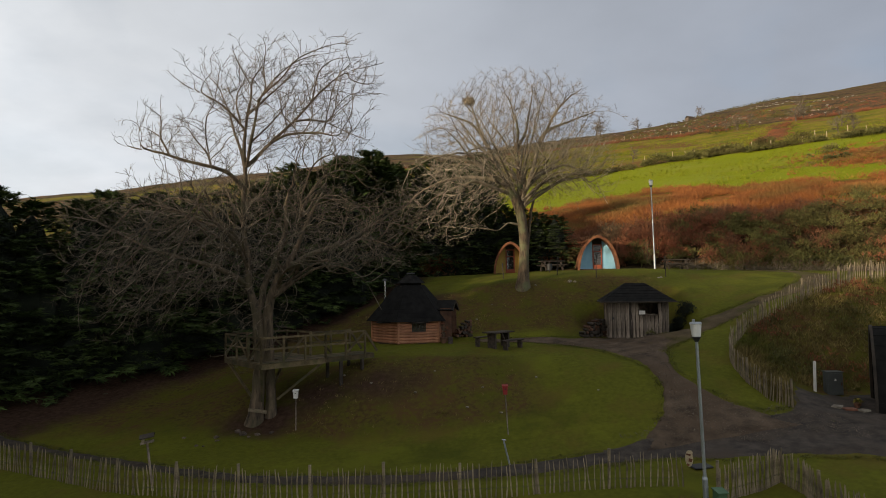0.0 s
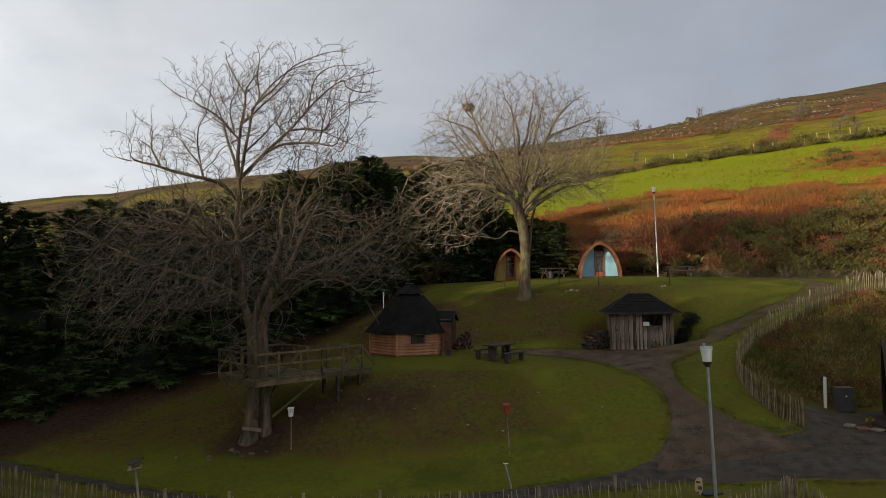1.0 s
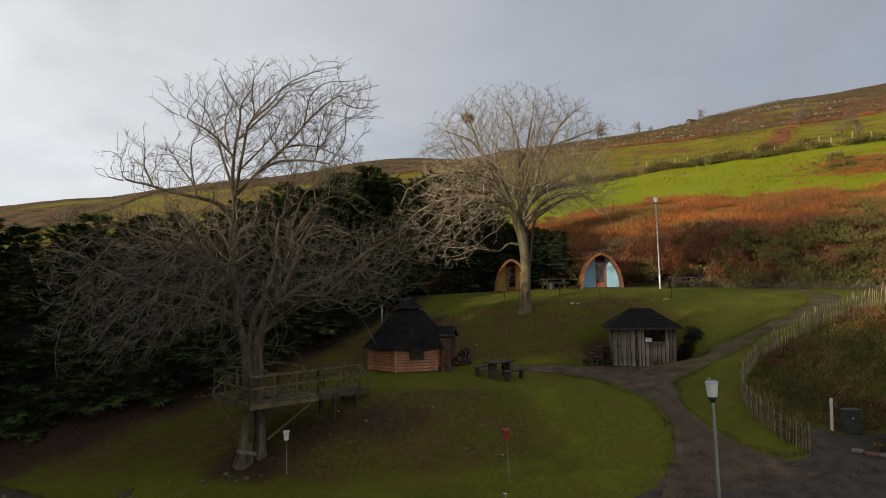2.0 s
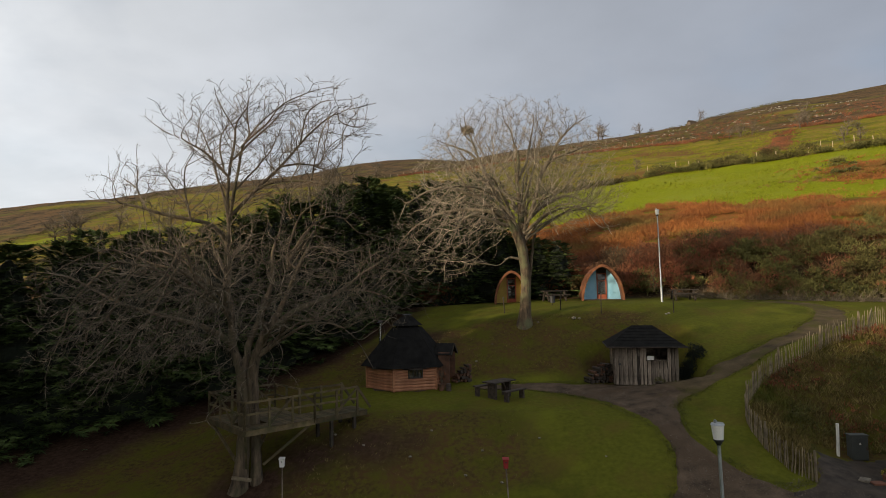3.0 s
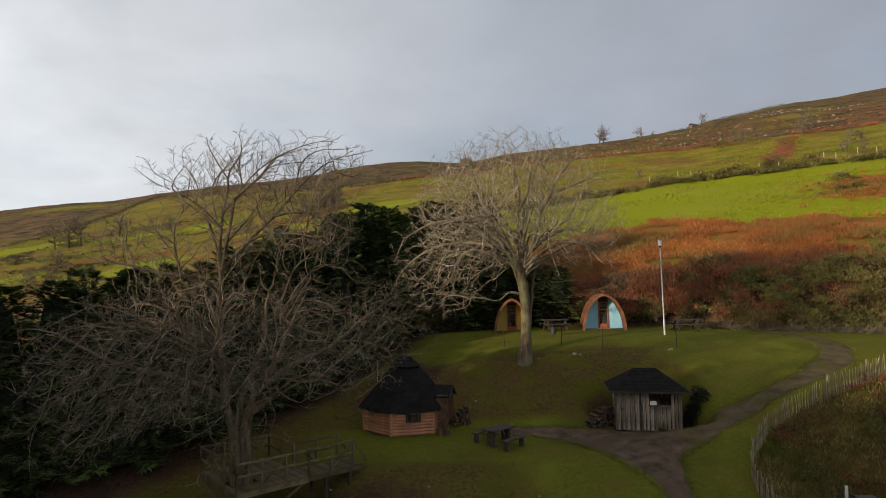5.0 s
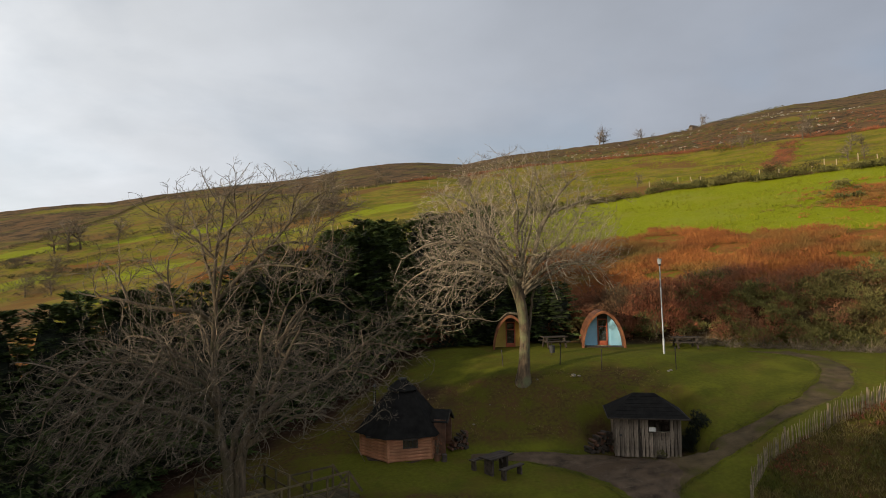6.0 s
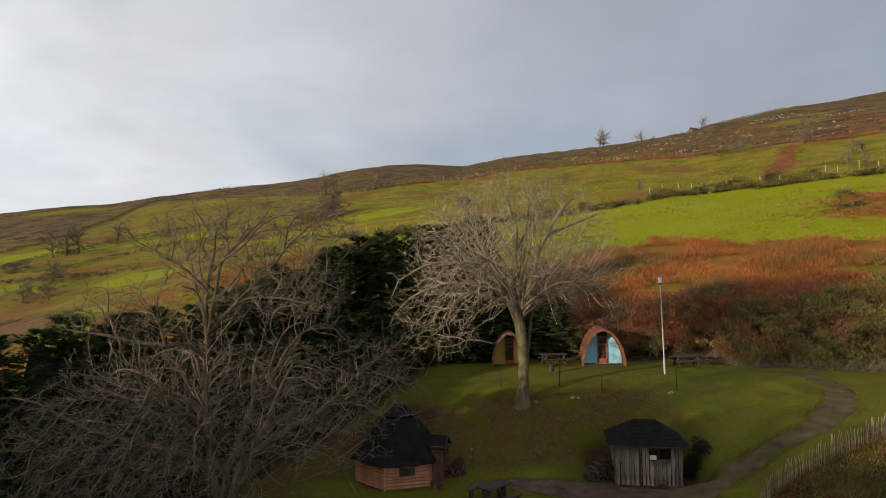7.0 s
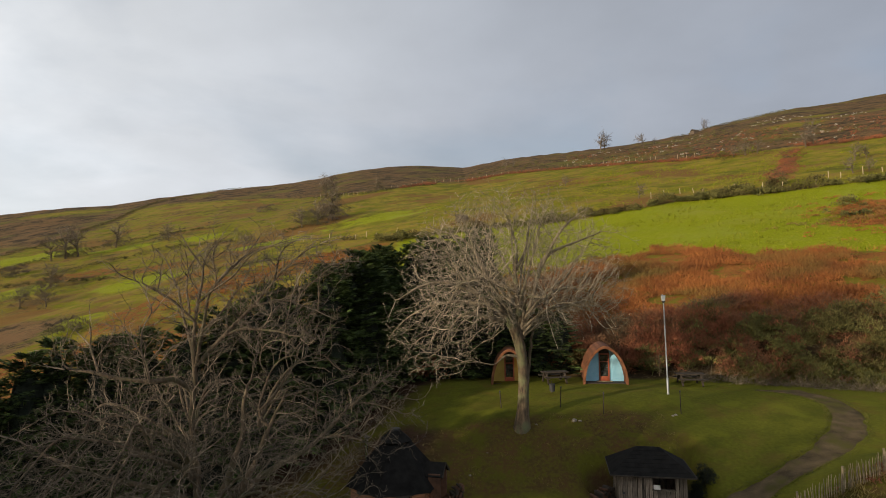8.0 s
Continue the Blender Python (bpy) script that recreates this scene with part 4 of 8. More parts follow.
def build_treehouse_tree():
    stems = [
        [(-0.32, 0, -0.1, 0.42), (-0.22, 0, 0.45, 0.28), (-0.16, 0, 1.42, 0.25), (-0.1, 0, 2.54, 0.23), (-0.14, 0, 3.95, 0.25), (-0.3, 0, 4.8, 0.18), (-0.66, 0.1, 5.6, 0.15), (-0.6, 0.15, 6.6, 0.135), (-0.92, 0.2, 8.2, 0.11), (-0.86, 0.15, 9.2, 0.095), (-0.8, 0.1, 10.4, 0.08)],
        [(0.3, 0.3, 0.0, 0.28), (0.27, 0.26, 0.7, 0.2), (0.26, 0.16, 2.54, 0.2), (0.18, 0.0, 4.2, 0.22), (0.5, -0.2, 5.6, 0.16), (1.1, -0.35, 6.4, 0.125), (1.55, -0.4, 7.1, 0.1), (1.62, -0.3, 7.9, 0.08), (2.1, -0.1, 8.6, 0.07), (2.5, 0.2, 9.7, 0.03)],
        [(-0.16, 0.1, 4.6, 0.15), (-0.05, 0.3, 5.6, 0.13), (0.4, 0.5, 6.8, 0.12), (0.8, 0.7, 8.0, 0.09), (0.7, 0.8, 8.9, 0.07), (1.0, 1.0, 10.2, 0.03)],
    ]
    arms = []
    low = lambda z: min(z, 10.6) + 0.96 * max(z - 10.6, 0)
    arm = lambda *p: arms.append([(x, y, low(z), w) for x, y, z, w in p])

    def forward(x, y, z):
        # the low wing hangs forward of the trunk
        f = 1 - 1.9 / 24.8 * min(max((-x - 0.9) / 1.3, 0), 1)
        return (x - 7.45) * f + 7.45, y - 24.8 * (1 - f), (z - 5.5) * f + 5.5
    wing_arm = lambda *p: arms.append([(*forward(*q[:3]), q[3]) for q in p])
    # the wind-swept head above the belt
    arm((-0.8, 0.1, 10.3, 0.10), (-0.84, 0, 11.4, 0.085), (-0.76, 0, 12.2, 0.075), (-0.6, 0, 13.1, 0.06), (-0.6, 0.1, 13.8, 0.05), (-0.68, 0.1, 14.5, 0.04), (-0.4, 0.2, 14.9, 0.028), (0.05, 0.3, 15.4, 0.01))
    arm((-0.82, 0.1, 10.5, 0.08), (-1.06, 0.4, 11.3, 0.07), (-1.5, 0.7, 12.4, 0.055), (-1.8, 0.9, 13.3, 0.045), (-2.1, 1.0, 14.0, 0.035), (-2.4, 1.1, 14.6, 0.025), (-2.8, 1.2, 14.9, 0.01))
    arm((-0.8, 0, 12.2, 0.06), (-1.3, -0.4, 13.0, 0.05), (-1.75, -0.6, 13.4, 0.04), (-2.3, -0.7, 13.6, 0.032), (-3.0, -0.8, 14.0, 0.02), (-3.3, -0.9, 14.4, 0.008))
    arm((-0.75, 0.1, 10.6, 0.085), (-0.45, -0.3, 11.6, 0.07), (-0.2, -0.6, 12.5, 0.06), (-0.05, -0.8, 13.2, 0.05), (0.4, -1.0, 13.7, 0.042), (0.9, -1.1, 14.3, 0.034), (1.65, -1.2, 14.9, 0.025), (2.6, -1.3, 15.2, 0.008))
    arm((-0.7, 0.1, 10.6, 0.10), (0.2, 0.3, 11.7, 0.085), (0.85, 0.5, 12.4, 0.07), (1.4, 0.6, 13.0, 0.06), (1.9, 0.7, 13.7, 0.052), (2.3, 0.7, 14.1, 0.045), (3.1, 0.7, 14.8, 0.034), (4.05, 0.6, 15.1, 0.022), (5.0, 0.5, 15.1, 0.008))
    arm((0.1, 0.3, 11.6, 0.07), (0.66, 0, 11.85, 0.06), (1.25, -0.3, 11.9, 0.052), (2.05, -0.6, 11.8, 0.042), (2.85, -0.8, 11.6, 0.03), (3.4, -0.9, 11.2, 0.02), (3.7, -0.9, 10.5, 0.008))
    arm((1.1, 0.5, 12.7, 0.055), (1.8, 1.1, 13.0, 0.045), (2.6, 1.5, 12.9, 0.035), (3.4, 1.7, 12.5, 0.022), (4.4, 1.8, 12.0, 0.008))
    arm((-0.62, 0, 12.9, 0.055), (0.05, 0.6, 13.9, 0.045), (0.7, 0.9, 14.5, 0.035), (1.2, 1.1, 15.1, 0.025), (1.6, 1.2, 15.4, 0.008))
    arm((-0.05, -0.8, 13.2, 0.05), (0.6, -1.4, 13.5, 0.042), (1.3, -1.8, 13.9, 0.034), (1.85, -2.0, 14.8, 0.026), (2.7, -2.2, 15.1, 0.017), (3.6, -2.3, 15.3, 0.007))
    arm((-0.68, 0.1, 14.4, 0.036), (-1.15, -0.3, 15.2, 0.025), (-1.45, -0.5, 15.5, 0.015), (-1.4, -0.6, 15.7, 0.007))
    arm((1.9, 0.7, 13.7, 0.045), (2.3, 0.0, 14.9, 0.034), (3.1, -0.3, 15.3, 0.022), (4.5, -0.5, 15.4, 0.007))
    arm((-0.95, 0, 12.5, 0.05), (-1.3, 0.5, 13.3, 0.042), (-1.5, 0.9, 14.3, 0.034), (-1.15, 1.2, 15.1, 0.025), (-0.9, 1.4, 15.2, 0.015), (-0.7, 1.5, 15.5, 0.007))
    arm((3.4, 0.6, 14.8, 0.028), (3.65, 0.2, 14.35, 0.018), (4.3, 0.0, 14.1, 0.007))
    arm((-0.5, -0.3, 11.5, 0.05), (-0.1, 0.9, 12.6, 0.04), (0.3, 1.7, 13.6, 0.03), (0.9, 2.2, 14.9, 0.018), (1.3, 2.4, 15.8, 0.007))
    arm((0.4, -1.0, 13.7, 0.036), (0.35, -1.5, 14.6, 0.026), (0.7, -1.8, 15.0, 0.014), (1.0, -2.0, 15.3, 0.006))
    # the low wing
    wing_arm((-0.9, 0.2, 9.6, 0.12), (-1.5, 0.3, 10.4, 0.10), (-2.3, 0.2, 10.65, 0.085), (-3.1, 0, 10.8, 0.07), (-3.9, -0.2, 11.2, 0.058), (-4.4, -0.3, 11.4, 0.048), (-4.8, -0.5, 11.5, 0.034), (-5.2, -0.6, 11.6, 0.02), (-5.5, -0.7, 11.7, 0.008))
    wing_arm((-3.9, -0.2, 11.2, 0.05), (-4.5, 0.3, 12.0, 0.036), (-4.85, 0.5, 12.4, 0.024), (-5.3, 0.6, 12.7, 0.008))
    wing_arm((-2.3, 0.2, 10.65, 0.055), (-2.5, 0.5, 11.2, 0.046), (-3.1, 0.8, 11.8, 0.036), (-3.65, 1.0, 12.4, 0.022), (-4.05, 1.1, 13.0, 0.008))
    wing_arm((-4.5, 0.3, 12.0, 0.03), (-4.3, 0.0, 12.7, 0.02), (-4.45, -0.1, 13.3, 0.008))
    wing_arm((-2.3, 0.2, 10.65, 0.04), (-2.2, -0.5, 11.6, 0.026), (-2.1, -0.8, 12.4, 0.008))
    # the long low bough over the lawn, and its like all round the broad lower crown
    arm((-0.66, 0.1, 5.6, 0.15), (-1.3, -0.1, 6.1, 0.13), (-2.0, -0.3, 6.4, 0.115), (-3.5, -0.6, 6.8, 0.09), (-5.3, -0.9, 7.5, 0.06), (-6.2, -1.0, 7.9, 0.045), (-7.3, -1.0, 8.2, 0.028), (-8.0, -1.0, 8.0, 0.01))
    arm((0.95, -0.3, 6.3, 0.06), (0.7, -0.9, 6.55, 0.05), (1.2, -1.3, 6.3, 0.035), (1.9, -1.7, 5.3, 0.012))
    # a long bough that reaches out behind the hut side
    arm((1.2, -0.3, 6.2, 0.15), (1.6, -0.2, 6.7, 0.14), (2.65, 0.6, 7.2, 0.11), (3.25, 1.6, 7.55, 0.09), (4.05, 3.2, 8.5, 0.07), (5.2, 4.2, 9.5, 0.045), (5.9, 4.9, 10.1, 0.012))
    arm((4.05, 3.2, 8.5, 0.05), (4.7, 3.5, 8.6, 0.04), (5.5, 3.7, 8.45, 0.03), (6.5, 3.9, 8.0, 0.01))
    arm((3.25, 1.6, 7.55, 0.05), (4.2, 1.9, 7.6, 0.04), (5.0, 2.1, 7.3, 0.025), (5.7, 2.2, 6.7, 0.01))
    rng = random.Random(11)
    for k in range(26):
        turn = k * 2.39996 + rng.uniform(-0.25, 0.25)
        level = (k * 0.618) % 1
        c = math.cos(turn)
        foot = (-0.5 - 0.35 * level, 0.1, 5.0 + 4.6 * level) if c < 0.25 else (0.4 + 1.2 * min(level * 1.6, 1), -0.2, 5.0 + 4.2 * level)
        reach = (6.0 + 1.6 * max(-c, 0) - 0.6 * max(c, 0)) * (1 - 0.22 * level) * rng.uniform(0.72, 1.05) - max(foot[0] * c, 0)
        drop = (1.5 - 1.1 * level) * rng.uniform(0.5, 1.4) * (0.55 if c > 0.3 else 1.0)
        arms.append(arching(rng, foot, turn, reach, rng.uniform(0.8, 2.2), drop, (0.095 - 0.03 * level) * rng.uniform(0.7, 1.15)))
    def goals(rng):
        fan = [(-0.7, 10.6), (-1.4, 12.4), (-2.9, 13.7), (-2.2, 14.5), (-1.2, 15.0), (0.0, 15.3), (1.5, 15.3), (2.6, 15.2), (3.7, 15.1), (4.9, 14.7), (4.3, 14.0), (3.2, 13.6), (4.2, 11.9), (3.3, 11.0), (1.0, 11.3)]
        wing = [(-1.0, 9.9), (-2.3, 10.4), (-4.4, 11.1), (-5.3, 11.5), (-5.2, 11.9), (-4.8, 12.4), (-4.2, 13.0), (-3.6, 12.8), (-2.9, 12.4), (-2.0, 12.3), (-1.4, 11.0)]
        dome = fill_dome(rng, (-0.9, 0, 6.9), (6.4, 5.8), 3.4, 4.1, 13000, 0.4)
        x, y, z = dome.T
        clear = (z > 5.4 - 0.75 * np.clip(-x - 2.2, 0, 3.4) + 0.45 * np.clip(x + 0.5, 0, 2)) & (np.hypot(x + 0.2, y) > 1.1)
        beside = rng.normal(0, 1, (420, 3)) * (0.75, 0.65, 1.2) + (-0.4, -0.1, 5.2)
        return np.concatenate([beside, fill_outline(rng, [(x, low(z)) for x, z in fan], 1.2, 4200), np.array([forward(*q) for q in fill_outline(rng, wing, 0.8, 900)]), fill_dome(rng, (5.0, 3.4, 8.4), (1.9, 1.9), 1.7, 2.0, 900, 0.2), dome[clear]])

    def sway(at):
        # the head leans with the wind, the broad lower crown spreads
        h = np.clip((at[:, 2] - 9.8) / 1.5, 0, 1)[:, None]
        out = at - np.array([-0.4, 0, 8.0])
        out /= np.linalg.norm(out, axis=1)[:, None] + 0.5
        return 0.22 * out + h * np.array([0.32, 0, 0.06])

    def curl(p, t):
        h = np.clip((p[:, 2:] - 10.0) / 1.2, 0, 1)
        return h * np.array([0.2, 0, 0.1]) + (1 - h) * np.array([0.01, 0, 0.17])
    return bare_tree("broad_bare_tree", pose(TREE_X, TREE_Y, ground(TREE_X, TREE_Y) - 0.1), stems, arms, 5, BARK, TWIG,
                     "large leafless tree rising through a timber platform", goals, sway, curl, (-0.4, 0, 6.6))


def build_round_tree():
    stems = [
        [(0.0, 0, -0.5, 0.66), (0.06, 0, 0.3, 0.41), (0.15, 0, 1.4, 0.31), (0.18, 0, 3.2, 0.295), (0.04, 0, 4.7, 0.32), (-0.28, 0, 5.5, 0.28), (-0.65, -0.1, 6.2, 0.2), (-1.2, -0.2, 6.8, 0.16), (-2.4, -0.4, 7.7, 0.09), (-3.3, -0.5, 8.5, 0.065), (-4.0, -0.5, 9.3, 0.045), (-4.7, -0.5, 10.1, 0.015)],
        [(0.4, 0.35, 2.2, 0.1), (0.58, 0.4, 3.7, 0.09), (0.72, 0.45, 5.0, 0.08), (1.05, 0.5, 6.2, 0.06), (1.7, 0.55, 7.3, 0.02)],
        [(0.08, 0.1, 5.0, 0.27), (0.0, 0.2, 6.4, 0.19), (-0.06, 0.2, 7.6, 0.13), (-0.18, 0.2, 8.9, 0.1), (0.05, 0.2, 10.2, 0.075), (-0.4, 0.1, 11.6, 0.045), (-1.0, 0, 13.2, 0.012)],
    ]
    arms = []
    thick = 1.5
    arm = lambda *p: arms.append([(*q[:3], q[3] * thick) for q in p])
    arm((-0.2, 0, 5.5, 0.17), (-0.8, 0.3, 6.8, 0.15), (-1.5, 0.5, 8.1, 0.12), (-2.0, 0.6, 9.5, 0.09), (-2.7, 0.6, 10.5, 0.06), (-3.7, 0.6, 10.9, 0.04), (-4.7, 0.5, 11.3, 0.01))
    arm((0.1, 0, 5.6, 0.17), (0.65, -0.3, 7.0, 0.15), (1.1, -0.5, 8.5, 0.12), (1.4, -0.6, 9.4, 0.1), (2.2, -0.7, 10.0, 0.08), (3.6, -0.7, 10.5, 0.05), (4.9, -0.6, 10.8, 0.028), (5.9, -0.5, 11.2, 0.008))
    arm((0.45, -0.2, 6.5, 0.12), (1.25, 0.2, 7.2, 0.1), (2.2, 0.5, 7.7, 0.08), (2.95, 0.6, 7.9, 0.06), (3.9, 0.7, 7.5, 0.034), (4.6, 0.7, 7.1, 0.01))
    arm((-0.15, 0.2, 8.9, 0.08), (0.55, 0.7, 10.2, 0.065), (0.8, 0.9, 11.8, 0.04), (1.0, 1.0, 13.5, 0.01))
    arm((1.3, -0.6, 9.2, 0.08), (2.1, -1.1, 10.9, 0.055), (3.0, -1.4, 11.9, 0.032), (4.0, -1.5, 12.5, 0.01))
    arm((-0.6, -0.1, 6.0, 0.11), (-1.9, -0.8, 6.3, 0.09), (-2.9, -1.2, 6.6, 0.07), (-3.8, -1.5, 6.3, 0.045), (-4.6, -1.6, 5.0, 0.01))
    arm((-1.2, -0.2, 6.8, 0.12), (-2.9, 0.3, 7.2, 0.09), (-4.4, 0.7, 7.2, 0.065), (-5.9, 0.9, 6.7, 0.04), (-7.2, 1.0, 5.4, 0.01))
    arm((-2.4, -0.4, 7.7, 0.09), (-4.4, -1.0, 8.4, 0.065), (-5.9, -1.4, 8.2, 0.045), (-7.2, -1.6, 7.5, 0.025), (-7.6, -1.6, 6.3, 0.008))
    arm((-1.5, 0.5, 8.1, 0.10), (-2.3, 0.2, 9.6, 0.07), (-2.9, -0.1, 11.2, 0.045), (-3.2, -0.2, 12.1, 0.03), (-3.3, -0.2, 13.0, 0.01))
    arm((-2.9, -0.1, 11.2, 0.04), (-3.5, 0, 12.0, 0.025), (-3.6, 0.1, 12.8, 0.01))
    arm((-0.1, 0, 4.0, 0.07), (-1.0, -0.3, 4.2, 0.05), (-1.7, -0.5, 3.7, 0.02))
    rng = random.Random(23)
    for k in range(22):
        turn, level = k * 2.39996 + rng.uniform(-0.3, 0.3), (k * 0.618) % 1
        c = math.cos(turn)
        if level > 0.45:
            # steep limbs into the dome
            tilt = rng.uniform(0.35, 1.25)
            tip = (-0.5 + 5.6 * c * math.cos(tilt), 5.2 * math.sin(turn) * math.cos(tilt), 8.6 + 5.0 * math.sin(tilt))
            foot = (0.0, 0.1, 5.4 + 2.6 * rng.random())
            knee = [foot[j] + (tip[j] - foot[j]) * f + rng.gauss(0, 0.3) for j, f in enumerate((0.6, 0.6, 0.42))]
            arms.append([(*foot, 0.12), (*knee, 0.07), (*tip, 0.01)])
        else:
            arms.append(arching(rng, (-0.4 if c < 0 else 0.2, 0, 5.2 + 3.5 * level), turn, rng.uniform(4.4, 6.0) + 1.2 * max(-c, 0), rng.uniform(1.2, 2.2), rng.uniform(0.5, 1.3) + 0.9 * max(-c, 0), 0.11))
    def goals(rng):
        dome = fill_dome(rng, (-0.3, 0, 8.6), (6.1, 5.4), 4.8, 3.0, 17000, 0.2)
        x, y, z = dome.T
        dome = dome[(z > 5.6 + 0.2 * np.clip(x, 0, 6)) & (np.hypot(x, y) > 0.6)]
        fall = fill_dome(rng, (-4.4, -0.4, 5.9), (3.0, 3.8), 2.4, 3.0, 1000, 0.3)
        side = fill_dome(rng, (3.0, 0, 7.4), (2.8, 3.6), 1.8, 1.6, 1300)
        return np.concatenate([dome, fall, side])

    def sway(at):
        h = np.clip((at[:, 2] - 6.0) / 3.0, 0, 1)[:, None]
        out = at - np.array([-0.2, 0, 6.0])
        out /= np.linalg.norm(out, axis=1)[:, None] + 0.5
        return 0.25 * out + h * np.array([0.03, 0, 0.1])

    def curl(p, t):
        out = p - np.array([-0.2, 0, 6.2])
        return 0.12 * out / (np.linalg.norm(out, axis=1)[:, None] + 1e-9) + np.array([0.02, 0, 0.08])
    return bare_tree("round_bare_tree", pose(ROUND_X, ROUND_Y, ground(ROUND_X, ROUND_Y) - 0.1), stems, arms, 8, PALE_BARK, PALE_TWIG,
                     "tall leafless tree with a rounded pale crown", goals, sway, curl, (-0.2, 0, 6.2), 0.0038, SUNLIT_LIMB_BARK)


TREE_X, TREE_Y = -7.45, 25.4
build_treehouse_tree()
ROUND_X, ROUND_Y = 4.95, 38.4
build_round_tree()


def build_nest():
    """A rook's nest of sticks in the crown."""
    rng = np.random.default_rng(3)
    sticks = []
    for _ in range(420):
        a, r, h = rng.uniform(0, 6.28), 0.34 * rng.random() ** 0.5, rng.normal(-0.02, 0.1)
        mid = np.array([r * math.cos(a), r * math.sin(a), h])
        way = np.array([-math.sin(a), math.cos(a), rng.normal(0, 0.35)]) + rng.normal(0, 0.25, 3)
        sticks.append((np.stack([mid - way * 0.2, mid + way * 0.03 * rng.normal(0, 1, 3), mid + way * 0.2]), np.full(3, 0.008)))
    me = sheet("twig_nest", tubes(sticks, 3), PALE_TWIG)
    ob = new("twig_nest", me)
    ob.matrix_basis = pose(1.75, 38.2, 18.45)
    tagged(ob, "round nest of dark sticks high in a bare tree", "nest")


build_nest()


# ---- conifer belt, run on out of view to shade the garden ----
def conifer_meshes(seed, height=11.0, radius=2.4, n=270):
    """Drooping boughs round a leader, each with sprays along both sides, over a near-black core that paints the inner
    shade.
    """
    rng = np.random.default_rng(seed)
    h = rng.random(n) ** 0.8
    a = rng.uniform(0, 6.283, n)
    lump = 0.92 + 0.12 * np.sin(a * 3 + h * 17 + seed) + 0.1 * np.sin(a * 5 - h * 41)
    reach = radius * np.clip((1 - h) ** 0.5 * 1.12, 0.09, 1) * lump * rng.uniform(0.82, 1.16, n)
    lift = (-0.32 + 1.25 * h ** 2 + rng.normal(0, 0.14, n)) * reach
    foot = np.stack([0 * a, 0 * a, 0.25 + h * height * 0.97], 1)
    along = 17
    t = np.tile(np.r_[np.linspace(0.45, 1.0, along - 1), 1.0], (n, 1)) + rng.normal(0, 0.012, (n, along))
    way = np.stack([np.cos(a), np.sin(a), 0 * a], 1)
    # the bough sags and lifts again at its tip
    p = foot[:, None] + way[:, None] * (reach[:, None] * t)[..., None]
    p[..., 2] += lift[:, None] * t + reach[:, None] * (0.34 * (t - 0.6) ** 2 - 0.05)
    side = np.stack([-np.sin(a), np.cos(a), 0 * a], 1)
    hand = np.where(np.arange(along) % 2 == 0, 1.0, -1.0)
    spread = hand * rng.uniform(0.35, 1.0, (n, along))
    spread[:, -1] = rng.normal(0, 0.1, n)
    d = way[:, None] * rng.uniform(0.5, 1.0, (n, along))[..., None] + side[:, None] * spread[..., None]
    d[..., 2] += rng.normal(-0.2, 0.28, (n, along)) + 0.7 * (h ** 3)[:, None]
    d /= np.linalg.norm(d, axis=2)[..., None]
    size = (rng.uniform(0.36, 0.85, (n, along)) * (1.15 - 0.5 * t) * (1 - 0.4 * h[:, None]))[..., None]
    up = np.cross(d, rng.normal(0, 0.6, (n, along, 3)) + (0, 0, 1.0))
    up /= np.linalg.norm(up, axis=2)[..., None] + 1e-9
    tris = []
    for off, w, l in ((0.0, 0.13, 1.0), (0.35, 0.1, 0.75), (-0.35, 0.1, 0.75)):
        tip = p + size * (d * l + up * off)
        root = p + size * d * 0.12
        tris.append(np.stack([root - up * size * w, root + up * size * w, tip], 2).reshape(-1, 3, 3))
    crown = sheet("crown", np.concatenate(tris), CONIFER)
    # solid cone blocks light; its near-black colour stands for shade between boughs
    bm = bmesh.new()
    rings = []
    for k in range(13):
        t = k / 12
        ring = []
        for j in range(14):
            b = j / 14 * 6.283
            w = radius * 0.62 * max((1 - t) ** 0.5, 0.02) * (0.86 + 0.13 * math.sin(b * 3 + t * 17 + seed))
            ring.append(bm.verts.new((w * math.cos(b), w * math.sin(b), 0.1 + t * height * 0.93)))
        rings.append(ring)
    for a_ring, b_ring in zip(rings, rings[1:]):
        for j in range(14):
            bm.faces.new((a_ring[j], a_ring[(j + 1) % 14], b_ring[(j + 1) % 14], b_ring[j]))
    core = bpy.data.meshes.new("shade_core")
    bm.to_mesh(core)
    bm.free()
    core.materials.append(SHADE_LEAF)
    stem = sheet("trunk", tubes([(np.array([[0, 0, -0.5], [0, 0, height * 0.5], [0.05, 0, height * 0.98]]), np.array([0.22, 0.14, 0.02]))], 8), BARK)
    return stem, core, crown


SPECIMENS = [conifer_meshes(k) for k in range(4)] + [conifer_meshes(9, n=90)]


def conifer(x, y, tall, wide, kind, turn, lean=0.0):
    stem, core, crown = SPECIMENS[kind]
    m = pose(x, y, ground(x, y) - 0.1, lean, 0, turn) @ Matrix.Diagonal((wide, wide, tall / 11.0, 1))
    tree = thing("conifer", m, "dense dark green conifer in a belt extended unseen to shade the garden", "conifer", "conifer belt")
    hang("trunk", stem, tree)
    hang("shade_core", core, tree)
    hang("crown", crown, tree)


